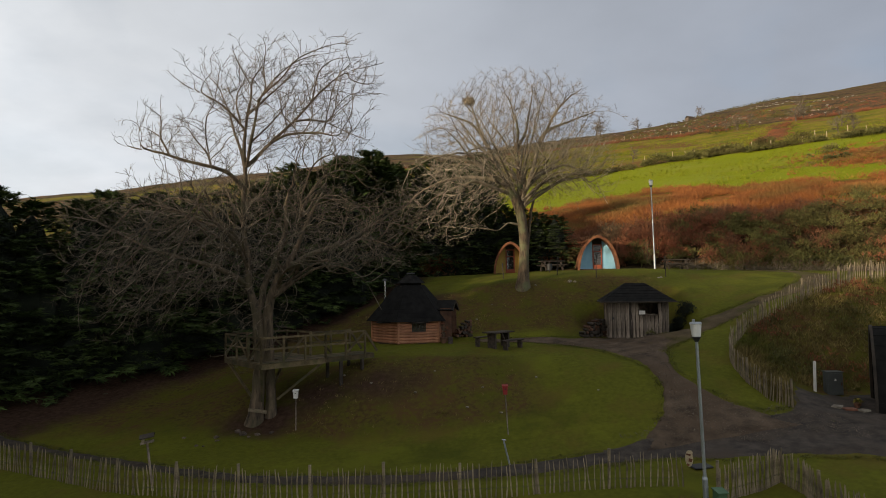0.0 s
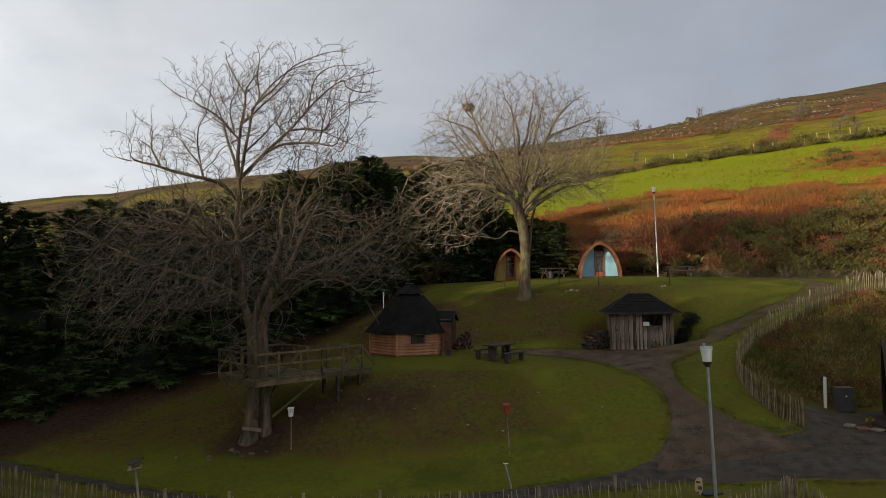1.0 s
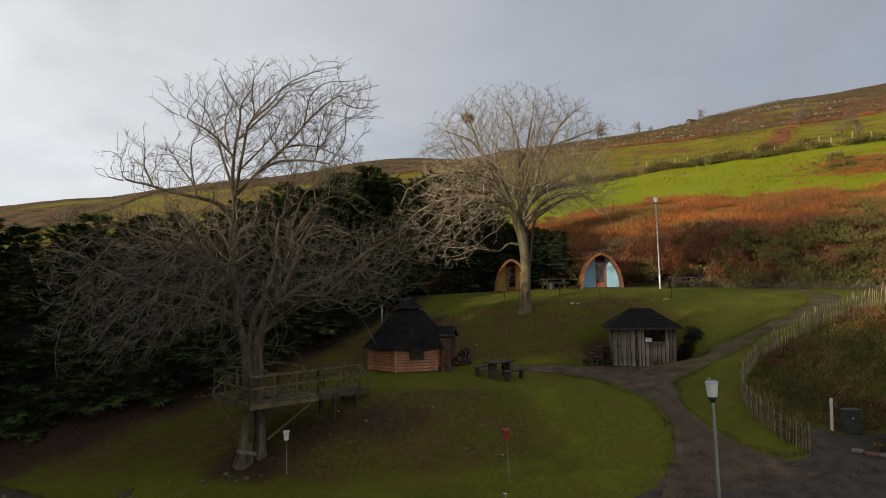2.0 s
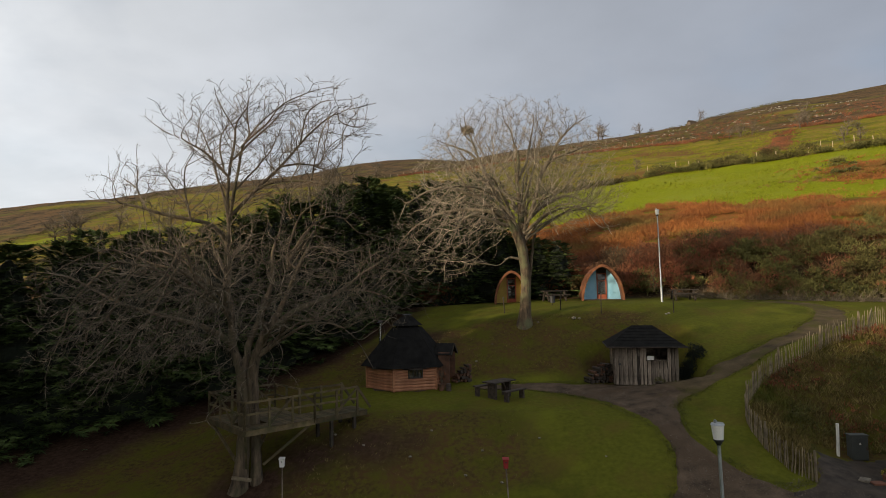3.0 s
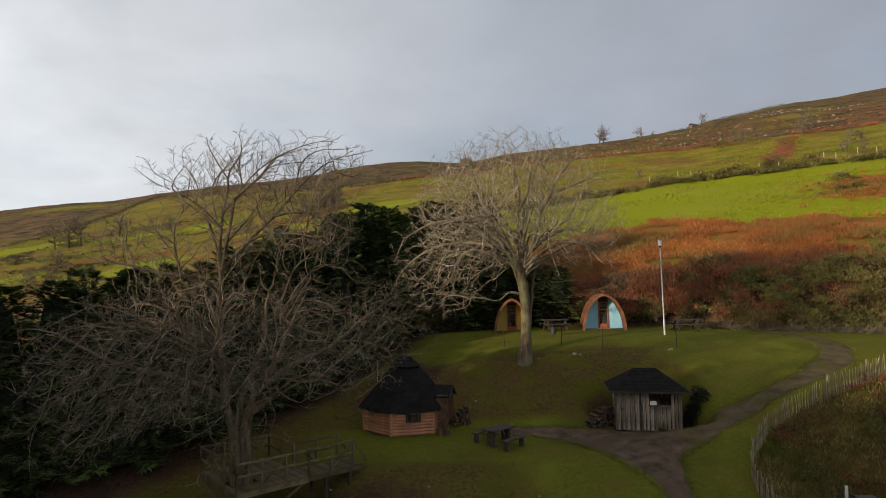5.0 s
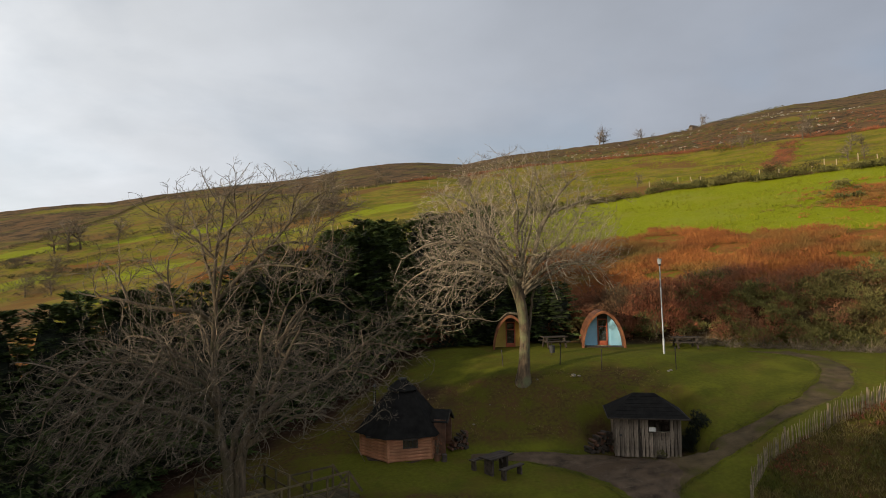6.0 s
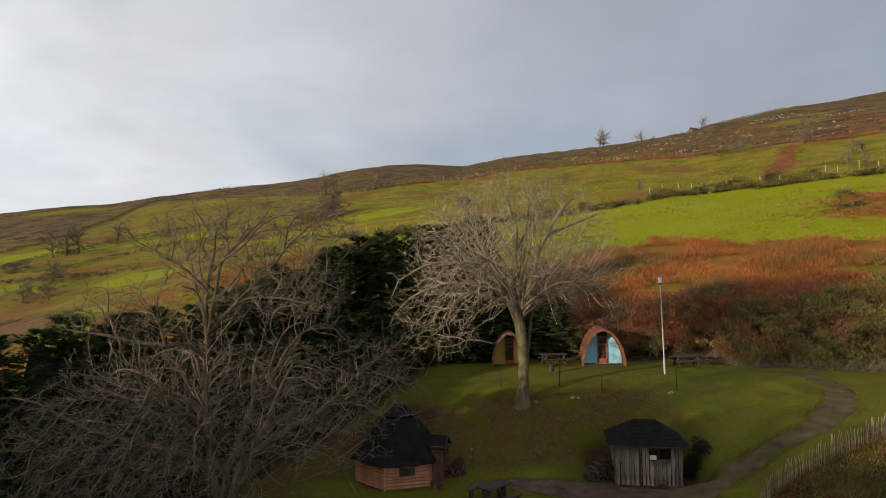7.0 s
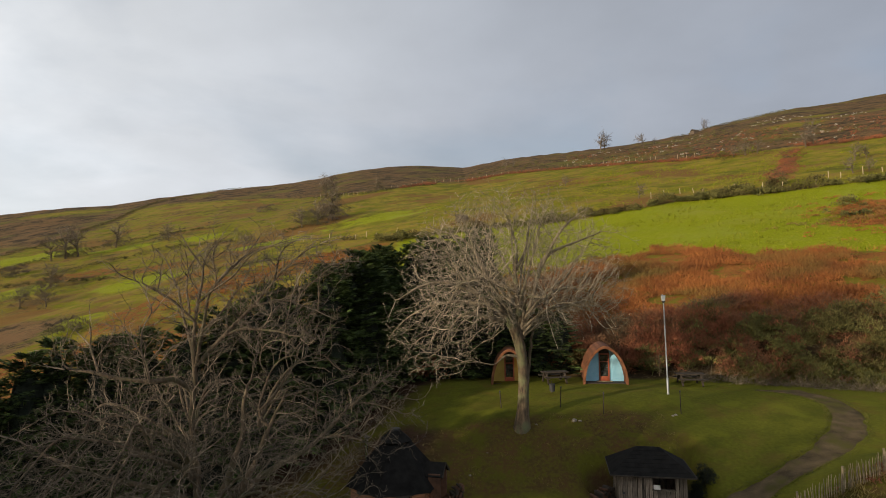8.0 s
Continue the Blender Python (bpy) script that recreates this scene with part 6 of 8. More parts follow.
# ---- buildings ----
def build_log_hut():
    """A six-sided grill hut of round logs under a tall black felt roof with a smoke hood."""
    side, wall_h = 2.15, 1.22
    hut = thing("log_hut", pose(-1.85, 34.5, 3.62), "hexagonal orange log hut with a tall black roof", "hut")
    corners = [Vector((side * math.sin(radians(a)), -side * math.cos(radians(a)), 0)) for a in (-75, -15, 45, 105, 165, 225)]
    bm = bmesh.new()
    bmesh.ops.create_cone(bm, cap_ends=True, segments=6, radius1=side + 0.12, radius2=side + 0.12, depth=0.16, matrix=pose(0, 0, -0.06, 0, 0, -75 + 90))
    part("plinth", bm, SOIL, hut, "low earthy footing")
    bm = bmesh.new()
    rod(bm, (-side / 2 - 0.07, 0, 0), (side / 2 + 0.07, 0, 0), 0.085, sides=10)
    log_me = bpy.data.meshes.new("log")
    bmesh.ops.scale(bm, vec=(1, 1, 0.96), verts=bm.verts)
    bm.to_mesh(log_me)
    bm.free()
    log_me.materials.append(LOG)
    short = log_me.copy()
    for v in short.vertices:
        v.co.x *= 0.33
    for k in range(6):
        a, b = corners[k], corners[(k + 1) % 6]
        turn = math.degrees(math.atan2(b.y - a.y, b.x - a.x))
        bm = bmesh.new()
        box(bm, (side - 0.04, 0.06, wall_h), pose(0, 0.06, wall_h / 2))
        wall = part("wall", bm, LOG, hut)
        wall.matrix_basis = pose(*((a + b) / 2), 0, 0, turn)
        for j in range(8):
            z = 0.09 + j * 0.152
            if k == 1 and 4 <= j <= 6:
                hang("log", short, wall, pose(-side * 0.335, 0, z))
                hang("log", short, wall, pose(side * 0.335, 0, z))
            else:
                hang("log", log_me, wall, pose(0, 0, z))
        bm = bmesh.new()
        box(bm, (0.13, 0.13, wall_h), pose(0, 0, wall_h / 2))
        post = part("corner_post", bm, LOG, hut, bevel=0.02)
        post.matrix_basis = pose(a.x * 1.012, a.y * 1.012, 0, 0, 0, turn)
    # the small three-light window
    a, b = corners[1], corners[2]
    turn = math.degrees(math.atan2(b.y - a.y, b.x - a.x))
    bm = bmesh.new()
    for x in (-0.36, -0.12, 0.12, 0.36):
        box(bm, (0.045, 0.07, 0.42), pose(x, 0, 0))
    for z in (-0.2, 0.2):
        box(bm, (0.77, 0.07, 0.05), pose(0, 0, z))
    window = part("window", bm, DARK_WOOD, hut, "small dark three-light window")
    window.matrix_basis = pose(*((a + b) / 2), 0, 0, turn) @ pose(0.02, -0.07, 0.86)
    for x in (-0.24, 0.0, 0.24):
        bm = bmesh.new()
        box(bm, (0.2, 0.012, 0.36), pose(x, 0.01, 0))
        part("pane", bm, GLASS, window)
    # roof in overlapping felt courses
    bm = bmesh.new()
    n = 9
    def ring(r, z):
        return [bm.verts.new((r * math.sin(radians(t)), -r * math.cos(radians(t)), z)) for t in (-75, -15, 45, 105, 165, 225)]
    rings = []
    for k in range(n):
        t = k / n
        r, z = 2.52 + (0.80 - 2.52) * t, 1.17 + 1.95 * t
        rings += [ring(r, z - 0.003), ring(r + 0.004, z + 0.002)]
    rings.append(ring(0.80, 3.12))
    for lo, hi in zip(rings, rings[1:]):
        for j in range(6):
            bm.faces.new((lo[j], lo[(j + 1) % 6], hi[(j + 1) % 6], hi[j]))
    part("roof", bm, FELT, hut, "steep black shingle roof")
    bm = bmesh.new()
    bmesh.ops.create_cone(bm, cap_ends=True, segments=6, radius1=2.36, radius2=2.2, depth=0.06, matrix=pose(0, 0, 1.13, 0, 0, 15))
    part("eaves_board", bm, DARK_WOOD, hut)
    bm = bmesh.new()
    bmesh.ops.create_cone(bm, cap_ends=True, segments=6, radius1=0.62, radius2=0.62, depth=0.22, matrix=pose(0, 0, 3.18, 0, 0, 15))
    bmesh.ops.create_cone(bm, cap_ends=True, segments=6, radius1=0.88, radius2=0.30, depth=0.46, matrix=pose(0, 0, 3.45, 0, 0, 15))
    part("smoke_hood", bm, FELT, hut, "small raised black smoke hood")
    bm = bmesh.new()
    rod(bm, (0, 0, 3.62), (0, 0, 3.76), 0.15, sides=14)
    rod(bm, (0, 0, 3.75), (0, 0, 3.81), 0.26, 0.2, sides=14)
    part("hood_cap", bm, DARK_METAL, hut)
    # flue at the back
    bm = bmesh.new()
    rod(bm, (-1.45, -0.1, 1.7), (-1.45, -0.1, 3.34), 0.075, sides=14)
    flue = part("flue", bm, STEEL, hut, "bright steel flue pipe")
    bm = bmesh.new()
    rod(bm, (-1.45, -0.1, 3.38), (-1.45, -0.1, 3.5), 0.16, 0.05, sides=14)
    part("cowl", bm, DARK_METAL, flue)
    # entrance porch on the side away from the belt
    a, b = corners[2], corners[3]
    turn = math.degrees(math.atan2(b.y - a.y, b.x - a.x))
    porch = new("porch")
    porch.parent = hut
    porch.matrix_basis = pose(*((a + b) / 2), 0, 0, turn)
    for x in (-0.58, 0.58):
        bm = bmesh.new()
        box(bm, (0.07, 0.6, 1.84), pose(x, -0.32, 0.92))
        part("cheek_board", bm, BROWN_WOOD, porch)
    bm = bmesh.new()
    box(bm, (0.86, 0.06, 1.55), pose(0, -0.16, 0.8))
    for x in (-0.28, 0, 0.28):
        box(bm, (0.012, 0.02, 1.5), pose(x, -0.2, 0.8))
    part("door", bm, RED_WOOD, porch, "dark red boarded door")
    bm = bmesh.new()
    for s in (-1, 1):
        box(bm, (0.86, 1.0, 0.05), pose(s * 0.33, -0.24, 1.98, 0, s * 38, 0))
    part("porch_roof", bm, FELT, porch, "small black gabled roof")
    bm = bmesh.new()
    for s in (-1, 1):
        box(bm, (0.86, 0.03, 0.12), pose(s * 0.33, -0.75, 1.96, 0, s * 38, 0))
    part("barge_board", bm, DARK_WOOD, porch)


build_log_hut()


def build_porch_clutter():
    rng = np.random.default_rng(33)
    x, y = -0.02, 32.75
    it = thing("planter", pose(x, y, ground(x, y)), "wooden tub of tall withered plants by the hut", "planter", "planters")
    bm = bmesh.new()
    rod(bm, (0, 0, -0.05), (0, 0, 0.3), 0.15, 0.19, sides=12)
    part("tub", bm, BROWN_WOOD, it)
    stems = [(np.array([[0, 0, 0.25], [a * 0.5, b * 0.5, 0.7], [a, b, h]]), np.array([0.012, 0.009, 0.004])) for a, b, h in zip(rng.normal(0, 0.14, 14), rng.normal(0, 0.14, 14), rng.uniform(0.8, 1.25, 14))]
    hang("stems", sheet("stems", tubes(stems, 4), TWIG), it)
    hang("leaves", sheet("leaves", clumps(rng, np.array([[0, 0, 0.5], [0.08, 0, 0.75], [-0.06, 0, 0.95]]), np.array([0.2, 0.17, 0.14]), 60, (0.03, 0.08), 1, 0.4, 0.25), RUSSET), it)
    x, y = 0.32, 32.6
    bm = bmesh.new()
    rod(bm, (0, 0, -0.06), (0, 0, 0.34), 0.15, 0.13, sides=12)
    ob = part("chopping_block", bm, BENCH_WOOD, bevel=0.012)
    ob.matrix_basis = pose(x, y, ground(x, y), 2, 3, 20)
    tagged(ob, "short sawn chopping block on the grass by the hut", "log")
    pile = thing("firewood_pile", pose(1.02, 34.0, ground(1.02, 34.0), 0, 0, 25), "untidy pile of red-brown firewood against the porch", "firewood")
    for row, count in enumerate((6, 5, 5, 4, 3, 2)):
        for k in range(count):
            bm = bmesh.new()
            r = rng.uniform(0.06, 0.1)
            rod(bm, (0, -0.24, 0), (0, 0.24, 0), r, r * 0.9, sides=7)
            log = part("cut_log", bm, (BROWN_WOOD, DARK_WOOD)[int(rng.integers(2))], pile)
            log.matrix_basis = pose(0.42 - k * 0.165 + rng.uniform(-0.03, 0.03), rng.uniform(-0.1, 0.1), 0.07 + row * 0.15, rng.uniform(-7, 7), 0, rng.uniform(-14, 14))


build_porch_clutter()


def build_plank_shed():
    """A rustic kiosk of upright slabs with an open hatch under a black hipped roof."""
    w, d, h = 3.04, 2.2, 1.93
    shed = thing("plank_shed", pose(10.39, 33.28, 3.8, 0, 0, -10), "weathered grey plank shed with a black hipped roof", "shed")
    rng = random.Random(12)
    kinds = []
    for k in range(4):
        bm = bmesh.new()
        box(bm, (0.19, 0.045, 1.0), pose(0, 0, 0.5))
        bmesh.ops.subdivide_edges(bm, edges=[e for e in bm.edges if abs(e.verts[0].co.z - e.verts[1].co.z) > 0.5], cuts=4)
        for v in bm.verts:
            v.co.x += rng.uniform(-0.024, 0.024)
            v.co.y += rng.uniform(-0.009, 0.009)
        me = bpy.data.meshes.new("plank")
        bm.to_mesh(me)
        bm.free()
        me.materials.append(GREY_WOOD)
        kinds.append(me)
    def boards(parent, x0, x1, y, z0, z1, turn=0.0, step=0.2):
        n = max(int(round((x1 - x0) / step)), 1)
        for j in range(n):
            x = x0 + (j + 0.5) * (x1 - x0) / n
            tall = z1 - z0 + rng.uniform(-0.02, 0.03)
            hang("plank", kinds[rng.randrange(4)], parent, pose(0, 0, 0, 0, 0, turn) @ pose(x, y + rng.uniform(-0.012, 0.012), z0, 0, rng.uniform(-0.5, 0.5), 0) @ Matrix.Diagonal(((x1 - x0) / n / 0.206 * rng.uniform(0.78, 1.0), rng.uniform(0.8, 2.0), tall, 1)))
    # dark sheet behind the planks, giving the gaps their shade by colour
    def backing(parent, x0, x1, y, z0, z1, turn=0.0):
        bm = bmesh.new()
        box(bm, (x1 - x0, 0.03, z1 - z0), pose(0, 0, 0, 0, 0, turn) @ pose((x0 + x1) / 2, y + 0.05, (z0 + z1) / 2))
        return part("sheathing", bm, DARK_WOOD, parent)
    front = new("front_wall")
    front.parent = shed
    f = -d / 2
    hatch0, hatch1, sill, head = 0.03, 1.0, 1.2, 1.82
    boards(front, -0.5, hatch0, f, 0, h)
    boards(front, hatch0, hatch1, f, 0, sill)
    boards(front, hatch1, w / 2, f, 0, h)
    backing(front, -w / 2, hatch0, f, 0, h)
    backing(front, hatch0, hatch1, f, 0, sill)
    backing(front, hatch1, w / 2, f, 0, h)
    bm = bmesh.new()
    box(bm, (hatch1 - hatch0 + 0.1, 0.2, 0.04), pose((hatch0 + hatch1) / 2, f - 0.03, sill + 0.02))
    box(bm, (hatch1 - hatch0 + 0.1, 0.07, 0.08), pose((hatch0 + hatch1) / 2, f, head + 0.03))
    part("hatch_frame", bm, GREY_WOOD, front)
    bm = bmesh.new()
    box(bm, (0.30, 0.012, 0.2), pose(hatch0 + 0.17, f - 0.05, sill + 0.14))
    part("notice", bm, WHITE, front, "plain white notice in the hatch")
    door = new("door")
    door.parent = shed
    door.matrix_basis = pose(-w / 2 - 0.02, f - 0.07, 0.02, 0, 0, -2)
    boards(door, 0, 1.08, 0, 0, h - 0.06)
    backing(door, 0, 1.08, 0, 0, h - 0.06)
    # uncut dark plug on the door, coloured like a shaded hole
    bm = bmesh.new()
    rod(bm, (0.26, -0.05, 1.02), (0.26, 0.03, 1.02), 0.055, sides=12)
    part("latch_disc", bm, DARK_METAL, door)
    bm = bmesh.new()
    box(bm, (0.15, 0.12, h), pose(-0.44, f - 0.05, h / 2))
    part("door_post", bm, DARK_WOOD, shed)
    for s in (-1, 1):
        side = new("side_wall")
        side.parent = shed
        side.matrix_basis = pose(s * w / 2, 0, 0, 0, 0, s * 90)
        boards(side, -d / 2, d / 2, 0, 0, h)
        backing(side, -d / 2, d / 2, 0, 0, h)
    bm = bmesh.new()
    box(bm, (w, 0.06, h), pose(0, d / 2, h / 2))
    part("back_wall", bm, GREY_WOOD, shed)
    bm = bmesh.new()
    box(bm, (w, d, 0.06), pose(0, 0, 0.03))
    part("shed_floor", bm, DARK_WOOD, shed)
    # hipped roof in felt courses
    bm = bmesh.new()
    n = 7
    def ring(t, z, grow=0.0):
        x, y = 1.88 + (0.52 - 1.88) * t + grow, 1.55 + (0.02 - 1.55) * t + grow
        return [bm.verts.new(c) for c in ((-x, -y, z), (x, -y, z), (x, y, z), (-x, y, z))]
    rings = []
    for k in range(n):
        t = k / n
        rings += [ring(t, 1.92 + 0.96 * t), ring(t, 1.93 + 0.96 * t, 0.008)]
    rings.append(ring(1.0, 2.89))
    for lo, hi in zip(rings, rings[1:]):
        for j in range(4):
            bm.faces.new((lo[j], lo[(j + 1) % 4], hi[(j + 1) % 4], hi[j]))
    bm.faces.new(rings[-1])
    part("roof", bm, FELT, shed, "black felt hipped roof")
    bm = bmesh.new()
    for s in (-1, 1):
        box(bm, (3.76, 0.05, 0.06), pose(0, s * 1.55, 1.905))
        box(bm, (0.05, 3.05, 0.06), pose(s * 1.88, 0, 1.905))
    part("fascia", bm, DARK_WOOD, shed)
    return shed


build_plank_shed()


def build_log_mound():
    rng = random.Random(7)
    # logs stand in for a dark rounded mound, most in dark wood to blend
    stack = thing("log_mound", pose(8.15, 33.3, 3.8, 0, 0, 20), "rough heap of logs standing in for a dark mound by the shed", "log stack")
    for row, count in enumerate((8, 8, 7, 6, 5, 3)):
        for k in range(count):
            bm = bmesh.new()
            r = rng.uniform(0.06, 0.105)
            rod(bm, (0, -0.26, 0), (0, 0.26, 0), r, r * 0.9, sides=8)
            log = part("cut_log", bm, BROWN_WOOD if rng.random() < 0.3 else DARK_WOOD, stack)
            log.matrix_basis = pose(0.5 - k * 0.165 - rng.uniform(0, 0.05), rng.uniform(-0.12, 0.12), 0.09 + row * 0.155, rng.uniform(-7, 7), 0, rng.uniform(-12, 12))


build_log_mound()


def build_shed_bush():
    rng = np.random.default_rng(41)
    x, y = rng.normal(12.75, 0.34, 80), rng.normal(33.5, 0.3, 80)
    # near-black leaves paint the shaded hollow at this side of the shed
    bush = thing("dark_bush", pose(0, 0, 0), "low bush coloured near black for the shaded hollow by the shed", "bush")
    hang("leaves", sheet("leaves", clumps(rng, np.stack([x, y, land(x, y) + rng.uniform(-0.05, 0.45, 80)], 1), rng.uniform(0.18, 0.36, 80), 90, (0.03, 0.08), 1.0, 0.3), SHADE_LEAF), bush)


build_shed_bush()


def ogive(w, h, n):
    """Half of a pod's pointed arch, from foot to crown."""
    return [(w * math.cos(k / n * math.pi / 2) ** 1.16, h * math.sin(k / n * math.pi / 2)) for k in range(n + 1)]


def build_pod(name, m, w, h, length, skin, panel, label, trim=None):
    """An arched camping pod: a shingled shell with a recessed painted front and a glazed door."""
    pod = thing(name, m, label, "camping pod", "camping pods")
    n = 14
    outer, inner = ogive(w, h, n), ogive(w - 0.13, h - 0.15, n)
    arch_out = [(-x, z) for x, z in outer] + [(x, z) for x, z in outer[-2::-1]]
    arch_in = [(-x, z) for x, z in inner] + [(x, z) for x, z in inner[-2::-1]]
    bm = bmesh.new()
    fo, bo = [bm.verts.new((x, 0.02, z)) for x, z in arch_out], [bm.verts.new((x, length, z)) for x, z in arch_out]
    fi, bi = [bm.verts.new((x, 0.02, z)) for x, z in arch_in], [bm.verts.new((x, length - 0.1, z)) for x, z in arch_in]
    for k in range(len(fo) - 1):
        bm.faces.new((fo[k], bo[k], bo[k + 1], fo[k + 1]))
        bm.faces.new((fi[k + 1], bi[k + 1], bi[k], fi[k]))
        bm.faces.new((fo[k + 1], fi[k + 1], fi[k], fo[k]))
    bm.faces.new(bo)
    part("shell", bm, skin, pod, smooth=False)
    # shingle courses round the shell
    courses = 9
    for k in range(len(arch_out) - 1):
        if k % 2 == 0:
            continue
        (xa, za), (xb, zb) = arch_out[k], arch_out[k + 1]
        bm = bmesh.new()
        mid, ang = Vector(((xa + xb) / 2, length / 2, (za + zb) / 2)), math.degrees(math.atan2(zb - za, xb - xa))
        box(bm, (math.hypot(xb - xa, zb - za) * 1.1, length - 0.02, 0.03), Matrix.Translation(mid) @ pose(0, 0, 0, 0, -ang, 0))
        part("shingle_course", bm, skin, pod)
    # arched facing board
    bm = bmesh.new()
    grown, pared = ogive(w + 0.04, h + 0.05, n), ogive(w - 0.12, h - 0.14, n)
    go = [(-x, z) for x, z in grown] + [(x, z) for x, z in grown[-2::-1]]
    pi = [(-x, z) for x, z in pared] + [(x, z) for x, z in pared[-2::-1]]
    loops = [[bm.verts.new((x, y, z)) for x, z in src] for src, y in ((go, -0.06), (pi, -0.06), (go, 0.03), (pi, 0.03))]
    for k in range(len(go) - 1):
        for a, b in ((0, 1), (2, 0), (1, 3), (3, 2)):
            bm.faces.new((loops[a][k], loops[a][k + 1], loops[b][k + 1], loops[b][k]))
    part("arch_board", bm, trim or CEDAR, pod, "curved brown arch board")
    # recessed front, the door between two painted panels
    back = 1.0 if trim is None else 0.5
    half = 0.36
    for s in (-1, 1):
        bm = bmesh.new()
        shape = [(s * max(x, half), z) for x, z in ogive(w - 0.14, h - 0.16, n) if x > half]
        top = h * 0.86
        ring = [bm.verts.new((s * half, back, 0.1))] + [bm.verts.new((x, back, max(z, 0.1))) for x, z in shape] + [bm.verts.new((s * half, back, top))]
        face = bm.faces.new(ring)
        solid = bmesh.ops.extrude_face_region(bm, geom=[face])["geom"]
        bmesh.ops.translate(bm, vec=(0, 0.05, 0), verts=[g for g in solid if isinstance(g, bmesh.types.BMVert)])
        part("front_panel", bm, panel, pod)
    bm = bmesh.new()
    for s in (-1, 1):
        box(bm, (0.09, 0.1, 1.86), pose(s * (half - 0.045), back - 0.02, 0.1 + 0.93))
    box(bm, (2 * half, 0.1, 0.09), pose(0, back - 0.02, 1.98))
    box(bm, (2 * half, 0.1, 0.34), pose(0, back - 0.02, 0.27))
    box(bm, (2 * half, 0.08, 0.06), pose(0, back - 0.01, 1.45))
    frame_ob = part("door", bm, RED_WOOD, pod, "red-brown glazed door")
    bm = bmesh.new()
    box(bm, (2 * half - 0.18, 0.012, 1.5), pose(0, back, 1.18))
    part("pane", bm, GLASS, frame_ob)
    bm = bmesh.new()
    rod(bm, (half - 0.08, back - 0.1, 1.05), (half - 0.2, back - 0.1, 1.05), 0.015)
    part("handle", bm, STEEL, frame_ob)
    # dark wood sheet across the top of the recessed front
    bm = bmesh.new()
    gable = [(x, z) for x, z in arch_in if z > 1.85]
    face = bm.faces.new([bm.verts.new((x * 0.98, back + 0.03, z)) for x, z in gable])
    part("gable_light", bm, DARK_WOOD, pod)
    bm = bmesh.new()
    box(bm, (0.5, 0.01, 0.2), pose(0, back + 0.10, 1.74))
    part("blind", bm, CREAM, pod, "pale roller blind")
    bm = bmesh.new()
    box(bm, (2 * w - 0.16, length - 0.2, 0.1), pose(0, length / 2, 0.05))
    part("pod_floor", bm, DARK_WOOD, pod)
    bm = bmesh.new()
    box(bm, (2 * half + 0.3, 0.34, 0.07), pose(0, back - 0.22, 0.1))
    part("door_step", bm, PALE_WOOD, pod)
    return pod


BLUE_POD = (11.6, 45.4)
build_pod("camping_pod", pose(*BLUE_POD, ground(*BLUE_POD) - 0.03, 0, 0, -9), 1.48, 2.58, 4.2, CEDAR, BLUE, "arched camping pod with a light blue front")
OCHRE_POD = (5.2, 47.0)
build_pod("camping_pod", pose(*OCHRE_POD, ground(*OCHRE_POD) - 0.12, 0, 0, -4), 1.3, 2.52, 4.0, CEDAR, YELLOW, "arched camping pod with an ochre yellow front")
DARK_POD = (16.05, 23.28)
build_pod("camping_pod", pose(*DARK_POD, ground(*DARK_POD) - 0.03, 0, 0, -122), 1.3, 2.98, 5.0, FELT, GREY_WOOD, "arched camping pod clad in black felt", DARK_WOOD)

